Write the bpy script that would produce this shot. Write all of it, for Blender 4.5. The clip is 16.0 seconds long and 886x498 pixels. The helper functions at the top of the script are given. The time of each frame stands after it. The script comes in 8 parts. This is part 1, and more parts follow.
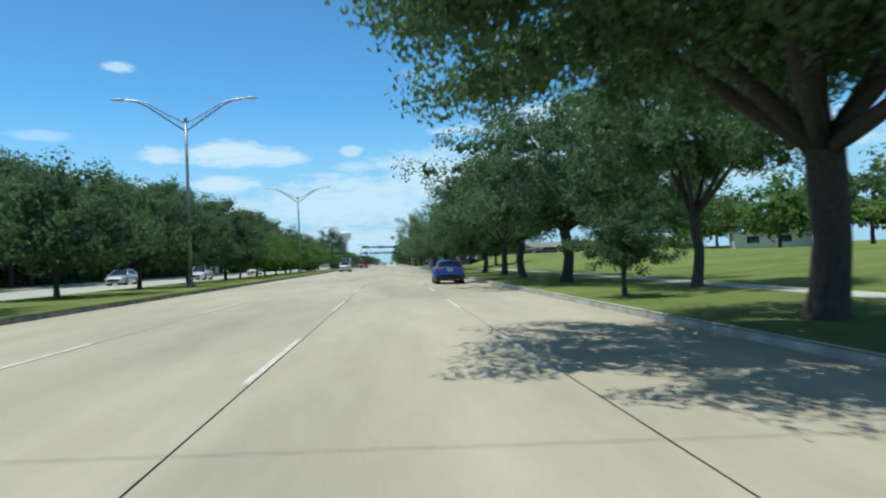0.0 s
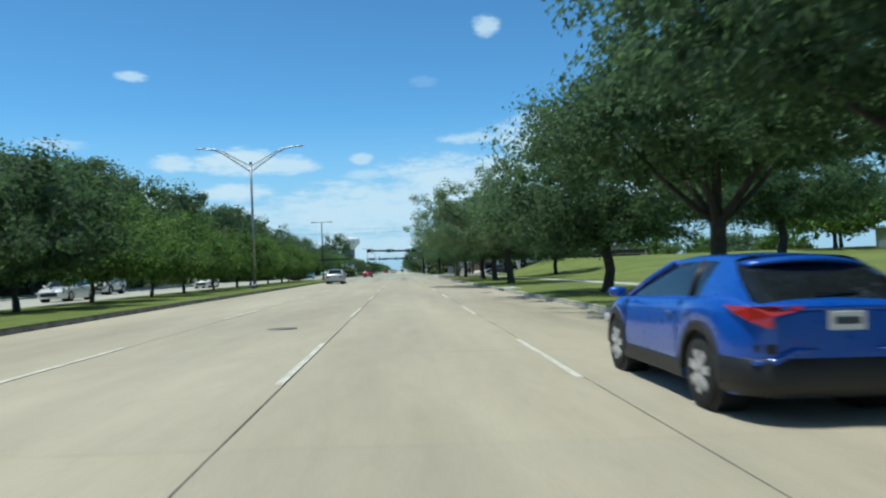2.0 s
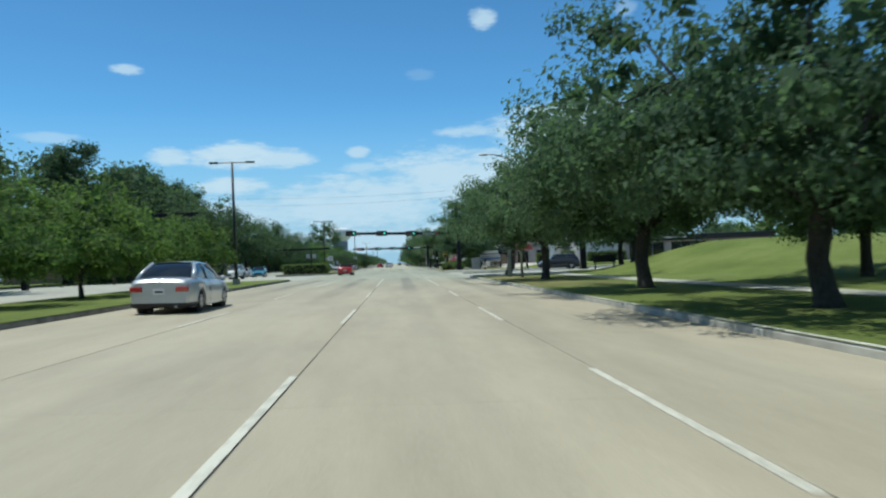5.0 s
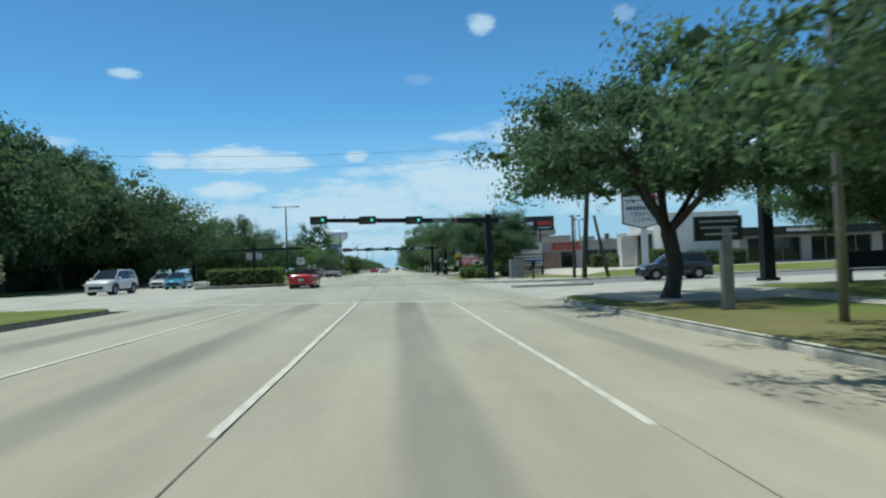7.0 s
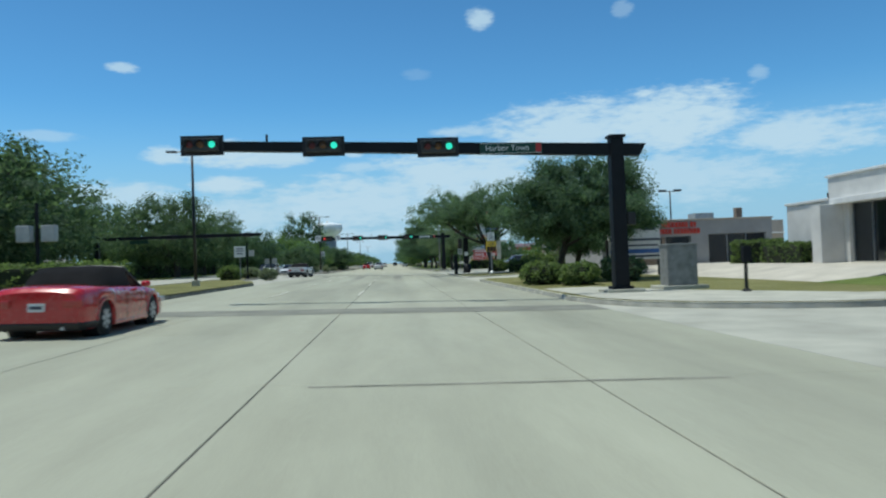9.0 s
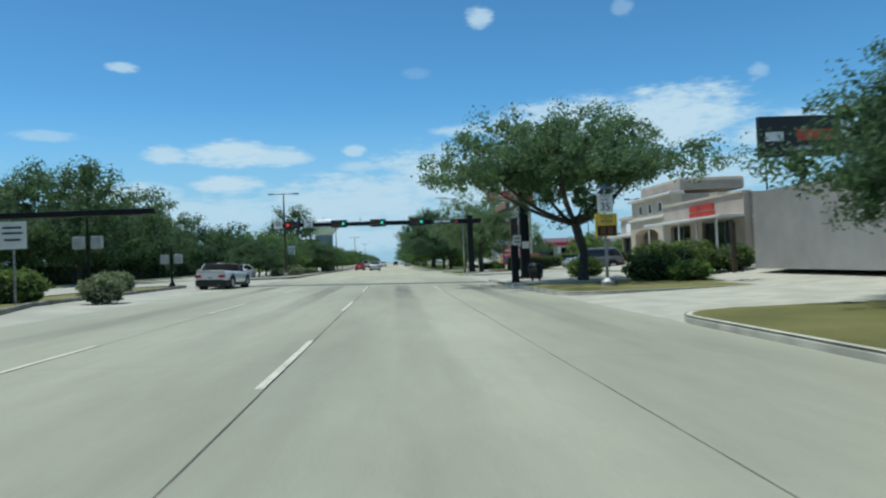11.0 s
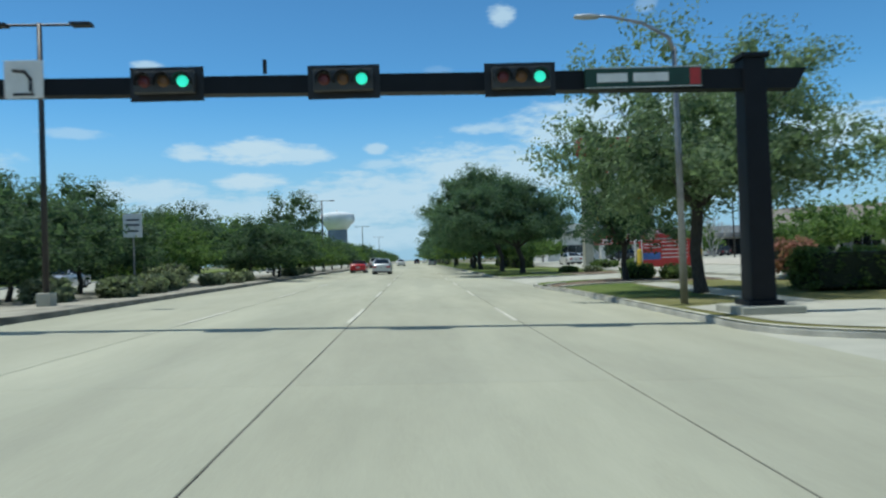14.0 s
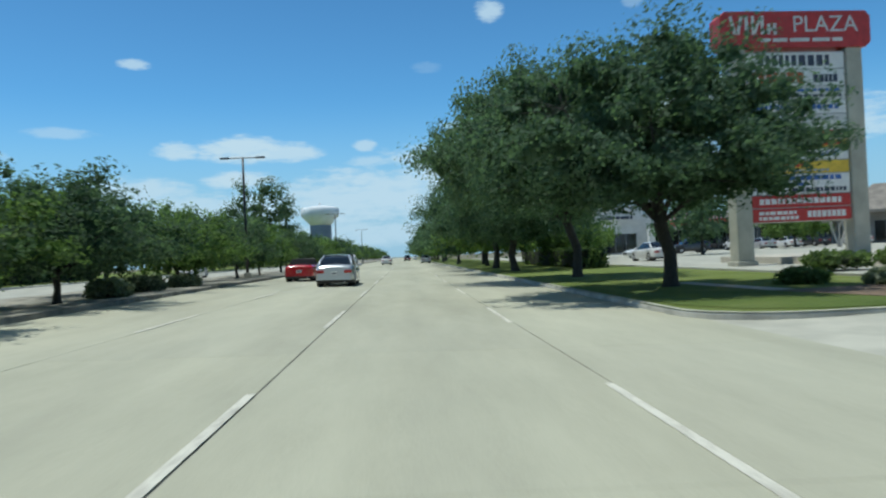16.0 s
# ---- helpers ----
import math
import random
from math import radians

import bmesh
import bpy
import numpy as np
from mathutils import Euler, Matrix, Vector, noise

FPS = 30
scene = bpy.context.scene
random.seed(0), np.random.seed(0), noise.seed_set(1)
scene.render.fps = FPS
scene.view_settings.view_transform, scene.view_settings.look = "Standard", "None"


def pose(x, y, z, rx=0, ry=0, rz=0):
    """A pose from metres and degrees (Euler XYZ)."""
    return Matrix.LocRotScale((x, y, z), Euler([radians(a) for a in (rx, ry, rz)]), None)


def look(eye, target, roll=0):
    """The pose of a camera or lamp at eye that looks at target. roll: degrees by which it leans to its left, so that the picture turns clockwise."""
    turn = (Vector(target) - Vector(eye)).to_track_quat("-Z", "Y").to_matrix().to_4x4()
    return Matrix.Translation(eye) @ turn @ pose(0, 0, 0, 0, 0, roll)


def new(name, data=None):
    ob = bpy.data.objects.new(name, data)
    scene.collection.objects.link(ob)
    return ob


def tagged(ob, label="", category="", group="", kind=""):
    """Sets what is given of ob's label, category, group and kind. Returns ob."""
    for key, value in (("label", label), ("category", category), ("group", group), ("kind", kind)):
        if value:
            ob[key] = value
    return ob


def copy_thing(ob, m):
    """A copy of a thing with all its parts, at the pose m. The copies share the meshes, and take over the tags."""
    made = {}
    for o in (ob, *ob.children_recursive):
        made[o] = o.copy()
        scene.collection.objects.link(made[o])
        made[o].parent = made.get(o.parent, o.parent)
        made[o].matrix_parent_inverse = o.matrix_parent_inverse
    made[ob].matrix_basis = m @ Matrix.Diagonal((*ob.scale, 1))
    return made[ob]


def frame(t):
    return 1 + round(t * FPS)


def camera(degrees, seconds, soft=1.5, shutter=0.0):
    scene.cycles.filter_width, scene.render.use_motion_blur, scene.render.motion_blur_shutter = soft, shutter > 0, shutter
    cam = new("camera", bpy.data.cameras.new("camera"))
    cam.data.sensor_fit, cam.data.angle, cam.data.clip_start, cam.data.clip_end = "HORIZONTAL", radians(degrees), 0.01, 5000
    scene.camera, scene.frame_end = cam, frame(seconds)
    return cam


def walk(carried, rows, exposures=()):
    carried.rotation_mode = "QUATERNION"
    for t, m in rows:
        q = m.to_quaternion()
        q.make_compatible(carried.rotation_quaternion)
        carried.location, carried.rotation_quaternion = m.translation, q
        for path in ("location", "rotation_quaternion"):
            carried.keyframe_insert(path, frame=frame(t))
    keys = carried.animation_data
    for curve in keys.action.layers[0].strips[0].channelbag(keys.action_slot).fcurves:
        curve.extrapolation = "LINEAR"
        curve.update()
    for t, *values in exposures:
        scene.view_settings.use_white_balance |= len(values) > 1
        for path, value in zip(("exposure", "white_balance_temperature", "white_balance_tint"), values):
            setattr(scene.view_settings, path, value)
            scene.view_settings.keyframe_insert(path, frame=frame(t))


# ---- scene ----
cam = camera(63.0, 16.0, soft=2.2, shutter=0.2)
EYE = 1.342
# seconds, x, y, pitch, roll, yaw
ROWS = [
    (0.0, -0.185, -26.759, 0.903, 2.286, -4.118),
    (0.5, -0.170, -17.596, 1.133, 2.313, -4.232),
    (1.0, -0.187, -8.427, 1.076, 1.988, -3.422),
    (1.5, -0.255, 0.739, 1.294, 1.650, -3.281),
    (2.0, -0.365, 9.886, 1.519, 2.344, -3.302),
    (2.5, -0.476, 18.988, 1.428, 2.245, -3.002),
    (3.0, -0.563, 28.026, 1.421, 1.876, -2.109),
    (3.5, -0.628, 37.014, 1.134, 2.407, -3.897),
    (4.0, -0.660, 46.022, 1.555, 2.200, -3.844),
    (4.2, -0.669, 49.624, 0.852, 2.308, -3.453),
    (6.3, -0.313, 87.536, 1.248, 2.463, -3.878),
    (6.5, -0.317, 91.182, 1.225, 2.217, -3.885),
    (7.0, -0.339, 100.311, 1.342, 2.246, -3.724),
    (7.5, -0.370, 109.427, 1.382, 2.043, -3.701),
    (8.0, -0.370, 118.522, 1.172, 2.656, -2.905),
    (8.2, -0.364, 122.158, 1.381, 2.481, -3.445),
    (8.5, -0.353, 127.606, 1.264, 2.348, -3.839),
    (9.0, -0.332, 136.658, 0.975, 2.139, -3.896),
    (11.5, -0.383, 180.519, 0.885, 2.450, -3.751),
    (12.0, -0.400, 189.032, 1.525, 1.753, -2.589),
    (12.5, -0.426, 197.517, 0.668, 2.163, -3.171),
    (13.0, -0.435, 206.043, 0.511, 3.018, -3.751),
    (13.5, -0.422, 214.615, 1.619, 2.073, -2.980),
    (14.0, -0.396, 223.207, 0.800, 1.967, -2.213),
    (14.5, -0.358, 231.825, 0.876, 2.811, -3.493),
    (15.0, -0.303, 240.470, 1.104, 2.065, -3.123),
    (15.5, -0.264, 249.131, 1.164, 1.948, -3.721),
    (16.0, -0.256, 257.783, 0.468, 2.651, -2.970),
]
walk(cam, [(t, pose(x, y, EYE, 90 + pitch, roll, yaw)) for t, x, y, pitch, roll, yaw in ROWS],
     exposures=[(0.0, 0.15), (1.5, 0.10), (3.5, 0.0), (7.0, -0.02), (9.0, -0.09), (16.0, -0.07)])

# ---- sky and sun ----
SUN_AZ, SUN_EL = -78.0, 74.5         # degrees to the right of straight ahead, degrees up


def sky_world():
    w = bpy.data.worlds.new("sky")
    scene.world = w
    w.use_nodes = True
    nt = w.node_tree
    nt.nodes.clear()
    N, L = nt.nodes.new, nt.links.new

    def math_(op, a, b=None, c=None):
        n = N("ShaderNodeMath")
        n.operation = op
        for i, v in enumerate((a, b, c)):
            if v is None:
                continue
            if isinstance(v, (int, float)):
                n.inputs[i].default_value = v
            else:
                L(v, n.inputs[i])
        return n.outputs[0]

    sky = N("ShaderNodeTexSky")
    sky.sky_type = "NISHITA"
    sky.sun_disc = False
    sky.sun_elevation, sky.sun_rotation = radians(SUN_EL), radians(SUN_AZ)
    sky.air_density, sky.dust_density, sky.ozone_density = 1.0, 0.3, 3.0
    co = N("ShaderNodeTexCoord")
    sep = N("ShaderNodeSeparateXYZ")
    L(co.outputs["Generated"], sep.inputs[0])
    az = math_("MULTIPLY", math_("ARCTAN2", sep.outputs[0], sep.outputs[1]), 57.2958)
    el = math_("MULTIPLY", math_("ARCSINE", sep.outputs[2]), 57.2958)
    comb = N("ShaderNodeCombineXYZ")
    L(math_("MULTIPLY", az, 0.16), comb.inputs[0])
    L(math_("MULTIPLY", el, 0.5), comb.inputs[1])
    n1 = N("ShaderNodeTexNoise")
    n1.inputs["Scale"].default_value, n1.inputs["Detail"].default_value = 1.6, 7.0
    n1.inputs["Roughness"].default_value = 0.62
    L(comb.outputs[0], n1.inputs["Vector"])
    n2 = N("ShaderNodeTexNoise")
    n2.inputs["Scale"].default_value, n2.inputs["Detail"].default_value = 5.5, 6.0
    n2.inputs["Roughness"].default_value = 0.6
    L(comb.outputs[0], n2.inputs["Vector"])
    rough = math_("ADD", math_("SUBTRACT", n1.outputs[0], 0.5), math_("MULTIPLY", math_("SUBTRACT", n2.outputs[0], 0.5), 0.55))
    # fair-weather clouds: azimuth, elevation, half width, half height, density
    clouds = [(-16.9, 9.1, 1.7, 0.75, 0.9), (-12.2, 9.2, 3.6, 1.1, 1.0), (-8.6, 9.0, 2.8, 0.8, 0.9), (-12.6, 6.9, 2.8, 0.8, 1.0),
              (-19.6, 15.2, 1.2, 0.4, 0.75), (-24.5, 10.2, 2.4, 0.4, 0.45), (-2.9, 9.4, 1.0, 0.5, 0.75), (-2.4, 8.1, 1.9, 0.5, 0.6),
              (7.4, 19.0, 1.2, 0.9, 0.8), (-2.6, 5.4, 8.5, 2.3, 0.9), (5.5, 7.0, 7.5, 2.7, 0.95), (6.0, 10.6, 2.8, 0.5, 0.7),
              (14.5, 10.4, 7.0, 2.4, 0.95), (21.5, 10.4, 6.5, 2.6, 1.0), (31.0, 8.6, 5.5, 1.7, 0.9), (19.0, 11.2, 3.0, 0.4, 0.5),
              (20.0, 6.0, 11.0, 2.2, 0.75), (-14.0, 4.6, 10.0, 1.6, 0.8), (-20.0, 6.1, 4.5, 1.1, 0.85), (-4.0, 2.4, 10.0, 1.2, 0.75),
              (4.6, 2.7, 7.0, 1.1, 0.8), (18.6, 18.8, 0.8, 0.7, 0.3), (28.0, 13.2, 0.8, 0.5, 0.4), (2.2, 15.1, 1.2, 0.5, 0.15),
              (-34.0, 8.0, 6.0, 1.8, 0.7), (42.0, 8.5, 8.0, 2.2, 0.7), (60.0, 9.0, 9.0, 3.0, 0.7), (-55.0, 9.0, 9.0, 2.5, 0.7)]
    total = None
    for a0, e0, w_, h_, d_ in [(a, e - 0.5, *rest) for a, e, *rest in clouds]:
        dx = math_("MULTIPLY", math_("SUBTRACT", az, a0), 1.0 / w_)
        dy = math_("MULTIPLY", math_("SUBTRACT", el, e0), 1.0 / h_)
        r2 = math_("ADD", math_("MULTIPLY", dx, dx), math_("MULTIPLY", dy, dy))
        f = math_("ADD", math_("SUBTRACT", 1.0, r2), math_("MULTIPLY", rough, 2.8))
        rng = N("ShaderNodeMapRange")
        rng.interpolation_type = "SMOOTHSTEP"
        rng.inputs["From Min"].default_value, rng.inputs["From Max"].default_value = -0.3, 0.95
        rng.inputs["To Max"].default_value = d_
        L(f, rng.inputs["Value"])
        total = rng.outputs[0] if total is None else math_("MAXIMUM", total, rng.outputs[0])
    # scattered clouds added out of view, above and behind, to whiten the fill light
    n3 = N("ShaderNodeTexNoise")
    n3.inputs["Scale"].default_value, n3.inputs["Detail"].default_value, n3.inputs["Roughness"].default_value = 2.8, 7.0, 0.6
    L(co.outputs["Generated"], n3.inputs["Vector"])

    def step(v, lo, hi):
        r = N("ShaderNodeMapRange")
        r.interpolation_type = "SMOOTHSTEP"
        r.inputs["From Min"].default_value, r.inputs["From Max"].default_value = lo, hi
        L(v, r.inputs["Value"])
        return r.outputs[0]
    rest = math_("MAXIMUM", step(el, 24.0, 33.0), step(math_("ABSOLUTE", az), 50.0, 75.0))
    total = math_("MAXIMUM", total, math_("MULTIPLY", math_("MULTIPLY", step(n3.outputs[0], 0.46, 0.62), rest), 0.5))
    haze = N("ShaderNodeMapRange")
    haze.interpolation_type = "SMOOTHSTEP"
    haze.inputs["From Min"].default_value, haze.inputs["From Max"].default_value = 13.0, 0.5
    haze.inputs["To Max"].default_value = 0.92
    L(el, haze.inputs["Value"])
    tint = N("ShaderNodeMixRGB")
    tint.blend_type = "MULTIPLY"
    tint.inputs["Fac"].default_value = 1.0
    tint.inputs[2].default_value = (SKY_TINT[0], SKY_TINT[1], SKY_TINT[2], 1)
    deep = N("ShaderNodeMapRange")
    deep.inputs["From Min"].default_value, deep.inputs["From Max"].default_value = 8.0, 52.0
    deep.inputs["To Min"].default_value, deep.inputs["To Max"].default_value = 1.0, 0.5
    L(el, deep.inputs["Value"])
    dim = N("ShaderNodeVectorMath")
    dim.operation = "SCALE"
    L(sky.outputs[0], dim.inputs[0])
    L(deep.outputs[0], dim.inputs["Scale"])
    L(dim.outputs[0], tint.inputs[1])
    low = N("ShaderNodeMixRGB")
    low.inputs[2].default_value = (HAZE[0], HAZE[1], HAZE[2], 1)
    L(haze.outputs[0], low.inputs[0])
    L(tint.outputs[0], low.inputs[1])
    mix = N("ShaderNodeMixRGB")
    mix.inputs[2].default_value = (CLOUD[0], CLOUD[1], CLOUD[2], 1)
    L(total, mix.inputs[0])
    L(low.outputs[0], mix.inputs[1])
    bg = N("ShaderNodeBackground")
    bg.inputs["Strength"].default_value = SKY_STRENGTH
    L(mix.outputs[0], bg.inputs["Color"])
    out = N("ShaderNodeOutputWorld")
    L(bg.outputs[0], out.inputs[0])


SKY_STRENGTH = 0.148
SKY_TINT = (0.37, 0.78, 0.97)
CLOUD = (3.6, 5.0, 5.9)
HAZE = (2.25, 3.9, 5.2)
sky_world()
sun = new("sun", bpy.data.lights.new("sun", "SUN"))
sun.data.energy, sun.data.angle, sun.data.color = 4.1, radians(0.6), (0.92, 0.955, 0.90)
_a, _e = radians(SUN_AZ), radians(SUN_EL)
sun.matrix_world = look((0, 0, 60), Vector((0, 0, 60)) - Vector((math.sin(_a) * math.cos(_e), math.cos(_a) * math.cos(_e), math.sin(_e))))

# ---- materials ----


def nodes_of(name):
    m = bpy.data.materials.new(name)
    m.use_nodes = True
    nt = m.node_tree
    return m, nt, nt.nodes["Principled BSDF"], nt.nodes.new, nt.links.new


def noise_node(nt, scale, detail=4.0, vec=None, rough=0.55):
    n = nt.nodes.new("ShaderNodeTexNoise")
    n.inputs["Scale"].default_value, n.inputs["Detail"].default_value, n.inputs["Roughness"].default_value = scale, detail, rough
    if vec is not None:
        nt.links.new(vec, n.inputs["Vector"])
    return n.outputs[0]


def ramp(nt, fac, stops):
    r = nt.nodes.new("ShaderNodeValToRGB")
    el = r.color_ramp.elements
    while len(el) > len(stops):
        el.remove(el[-1])
    while len(el) < len(stops):
        el.new(1.0)
    for e, (p, c) in zip(el, stops):
        e.position, e.color = p, (c[0], c[1], c[2], 1)
    nt.links.new(fac, r.inputs[0])
    return r.outputs[0]


def mixc(nt, kind, fac, a, b):
    n = nt.nodes.new("ShaderNodeMixRGB")
    n.blend_type = kind
    for i, v in enumerate((fac, a, b)):
        if isinstance(v, (int, float)):
            n.inputs[i].default_value = v if i == 0 else (v, v, v, 1)
        elif isinstance(v, tuple):
            n.inputs[i].default_value = (v[0], v[1], v[2], 1)
        else:
            nt.links.new(v, n.inputs[i])
    return n.outputs[0]


def plain(name, col, rough=0.6, metal=0.0, var=0.18, scale=3.0, fine=40.0, bump=0.15, coat=0.0, spec=0.5):
    """A surface with broad mottling, fine grain and a little relief, in metres."""
    m, nt, p, N, L = nodes_of(name)
    geo = N("ShaderNodeNewGeometry").outputs["Position"]
    a, b = noise_node(nt, scale, 4, geo), noise_node(nt, fine, 3, geo)
    lo, hi = tuple(c * (1 - var) for c in col), tuple(min(1, c * (1 + var)) for c in col)
    c1 = ramp(nt, a, [(0.3, lo), (0.7, hi)])
    c2 = ramp(nt, b, [(0.25, (1 - var,) * 3), (0.75, (1, 1, 1))])
    L(mixc(nt, "MULTIPLY", 0.7, c1, c2), p.inputs["Base Color"])
    p.inputs["Roughness"].default_value, p.inputs["Metallic"].default_value = rough, metal
    p.inputs["Coat Weight"].default_value, p.inputs["Coat Roughness"].default_value = coat, 0.04
    p.inputs["Specular IOR Level"].default_value = spec
    if bump:
        bn = N("ShaderNodeBump")
        bn.inputs["Strength"].default_value, bn.inputs["Distance"].default_value = bump, 0.01
        L(b, bn.inputs["Height"])
        L(bn.outputs[0], p.inputs["Normal"])
    return m


def paint(name, col, rough=0.28, metal=0.0, coat=1.0):
    """Car paint with a light film of dust."""
    m, nt, p, N, L = nodes_of(name)
    geo = N("ShaderNodeTexCoord").outputs["Object"]
    a = noise_node(nt, 2.5, 4, geo)
    L(ramp(nt, a, [(0.3, tuple(c * 0.92 for c in col)), (0.75, col)]), p.inputs["Base Color"])
    L(ramp(nt, noise_node(nt, 9.0, 4, geo), [(0.3, (rough,) * 3), (0.8, (rough + 0.14,) * 3)]), p.inputs["Roughness"])
    p.inputs["Metallic"].default_value = metal
    p.inputs["Coat Weight"].default_value, p.inputs["Coat Roughness"].default_value = coat, 0.06
    return m


def glow(name, col, strength):
    m, nt, p, N, L = nodes_of(name)
    p.inputs["Base Color"].default_value = (*col, 1)
    p.inputs["Emission Color"].default_value = (*col, 1)
    p.inputs["Emission Strength"].default_value = strength
    return m


def concrete_road():
    m, nt, p, N, L = nodes_of("road_concrete")
    geo = N("ShaderNodeNewGeometry").outputs["Position"]
    sep = N("ShaderNodeSeparateXYZ")
    L(geo, sep.inputs[0])
    stretch = N("ShaderNodeVectorMath")
    stretch.operation = "MULTIPLY"
    stretch.inputs[1].default_value = (1.0, 0.12, 1.0)
    L(geo, stretch.inputs[0])
    c = ramp(nt, noise_node(nt, 0.35, 5, stretch.outputs[0]), [(0.3, (0.34, 0.332, 0.272)), (0.7, (0.445, 0.438, 0.362))])
    c = mixc(nt, "MULTIPLY", 0.6, c, ramp(nt, noise_node(nt, 55, 4, geo), [(0.3, (0.72, 0.72, 0.72)), (0.7, (1, 1, 1))]))
    drawn = N("ShaderNodeVectorMath")
    drawn.operation = "MULTIPLY"
    drawn.inputs[1].default_value = (1.0, 0.22, 1.0)
    L(geo, drawn.inputs[0])
    c = mixc(nt, "MULTIPLY", 0.4, c, ramp(nt, noise_node(nt, 1.6, 5, drawn.outputs[0], 0.7), [(0.35, (0.8, 0.79, 0.78)), (0.62, (1, 1, 1))]))
    info = N("ShaderNodeObjectInfo")
    c = mixc(nt, "MULTIPLY", 1.0, c, ramp(nt, info.outputs["Random"], [(0.0, (0.975, 0.975, 0.98)), (1.0, (1.01, 1.01, 1.0))]))
    # greyer concrete past the first crossing
    far = N("ShaderNodeMapRange")
    far.inputs["From Min"].default_value, far.inputs["From Max"].default_value = 95.0, 135.0
    L(sep.outputs[1], far.inputs["Value"])
    grey = mixc(nt, "MULTIPLY", 1.0, c, (0.975, 1.005, 0.945))
    pale = N("ShaderNodeMapRange")
    pale.inputs["From Min"].default_value, pale.inputs["From Max"].default_value = 222.0, 240.0
    L(sep.outputs[1], pale.inputs["Value"])
    grey = mixc(nt, "MIX", pale.outputs[0], grey, mixc(nt, "MULTIPLY", 1.0, c, (1.17, 1.17, 1.07)))
    warm = mixc(nt, "MULTIPLY", 1.0, c, (1.14, 1.03, 0.925))
    c = mixc(nt, "MIX", far.outputs[0], warm, grey)
    c = mixc(nt, "MULTIPLY", 0.8, c, ramp(nt, noise_node(nt, 0.22, 6, drawn.outputs[0], 0.65), [(0.34, (0.80, 0.81, 0.82)), (0.55, (1, 1, 1)), (0.8, (1.05, 1.05, 1.05))]))

    # oil drips along the middle of each lane
    def m_(op, a, b):
        n = N("ShaderNodeMath")
        n.operation = op
        for i, v in enumerate((a, b)):
            if isinstance(v, (int, float)):
                n.inputs[i].default_value = v
            else:
                L(v, n.inputs[i])
        return n.outputs[0]
    u = m_("ABSOLUTE", m_("SUBTRACT", m_("FRACT", m_("ADD", m_("MULTIPLY", sep.outputs[0], 1 / 3.6), 10.5), 0), 0.5), 0)
    band = N("ShaderNodeMapRange")
    band.interpolation_type = "SMOOTHSTEP"
    band.inputs["From Min"].default_value, band.inputs["From Max"].default_value = 0.15, 0.055
    L(u, band.inputs["Value"])
    wear = m_("MULTIPLY", band.outputs[0], ramp_val(nt, noise_node(nt, 0.5, 4, stretch.outputs[0]), 0.3, 0.75))
    # heaviest where cars wait at the stop lines
    q1 = N("ShaderNodeMapRange")
    q1.inputs["From Min"].default_value, q1.inputs["From Max"].default_value = 84.0, 122.0
    L(sep.outputs[1], q1.inputs["Value"])
    q2 = N("ShaderNodeMapRange")
    q2.inputs["From Min"].default_value, q2.inputs["From Max"].default_value = 129.8, 127.6
    L(sep.outputs[1], q2.inputs["Value"])
    q3 = N("ShaderNodeMapRange")
    q3.inputs["From Min"].default_value, q3.inputs["From Max"].default_value = 178.0, 206.0
    L(sep.outputs[1], q3.inputs["Value"])
    q4 = N("ShaderNodeMapRange")
    q4.inputs["From Min"].default_value, q4.inputs["From Max"].default_value = 214.4, 212.9
    L(sep.outputs[1], q4.inputs["Value"])
    q = m_("ADD", m_("ADD", m_("MULTIPLY", q1.outputs[0], q2.outputs[0]), m_("MULTIPLY", q3.outputs[0], q4.outputs[0])), 0.12)
    c = mixc(nt, "MIX", m_("MULTIPLY", wear, m_("MULTIPLY", q, 1.15)), c, (0.15, 0.15, 0.128))
    L(c, p.inputs["Base Color"])
    p.inputs["Roughness"].default_value = 0.85
    p.inputs["Specular IOR Level"].default_value = 0.35
    bn = N("ShaderNodeBump")
    bn.inputs["Strength"].default_value, bn.inputs["Distance"].default_value = 0.25, 0.006
    L(noise_node(nt, 90, 3, geo), bn.inputs["Height"])
    L(bn.outputs[0], p.inputs["Normal"])
    return m


def ramp_val(nt, fac, lo, hi):
    n = nt.nodes.new("ShaderNodeMapRange")
    n.inputs["From Min"].default_value, n.inputs["From Max"].default_value = lo, hi
    nt.links.new(fac, n.inputs["Value"])
    return n.outputs[0]


def grass_material(name, lo, mid, hi):
    m, nt, p, N, L = nodes_of(name)
    geo = N("ShaderNodeNewGeometry").outputs["Position"]
    c = ramp(nt, noise_node(nt, 0.25, 6, geo, 0.65), [(0.28, lo), (0.5, mid), (0.75, hi)])
    c = mixc(nt, "MULTIPLY", 0.75, c, ramp(nt, noise_node(nt, 35, 5, geo, 0.7), [(0.3, (0.5, 0.55, 0.45)), (0.7, (1.15, 1.15, 1.0))]))
    L(c, p.inputs["Base Color"])
    p.inputs["Roughness"].default_value = 0.9
    p.inputs["Specular IOR Level"].default_value = 0.15
    bn = N("ShaderNodeBump")
    bn.inputs["Strength"].default_value, bn.inputs["Distance"].default_value = 0.8, 0.04
    L(noise_node(nt, 45, 5, geo, 0.75), bn.inputs["Height"])
    L(bn.outputs[0], p.inputs["Normal"])
    return m


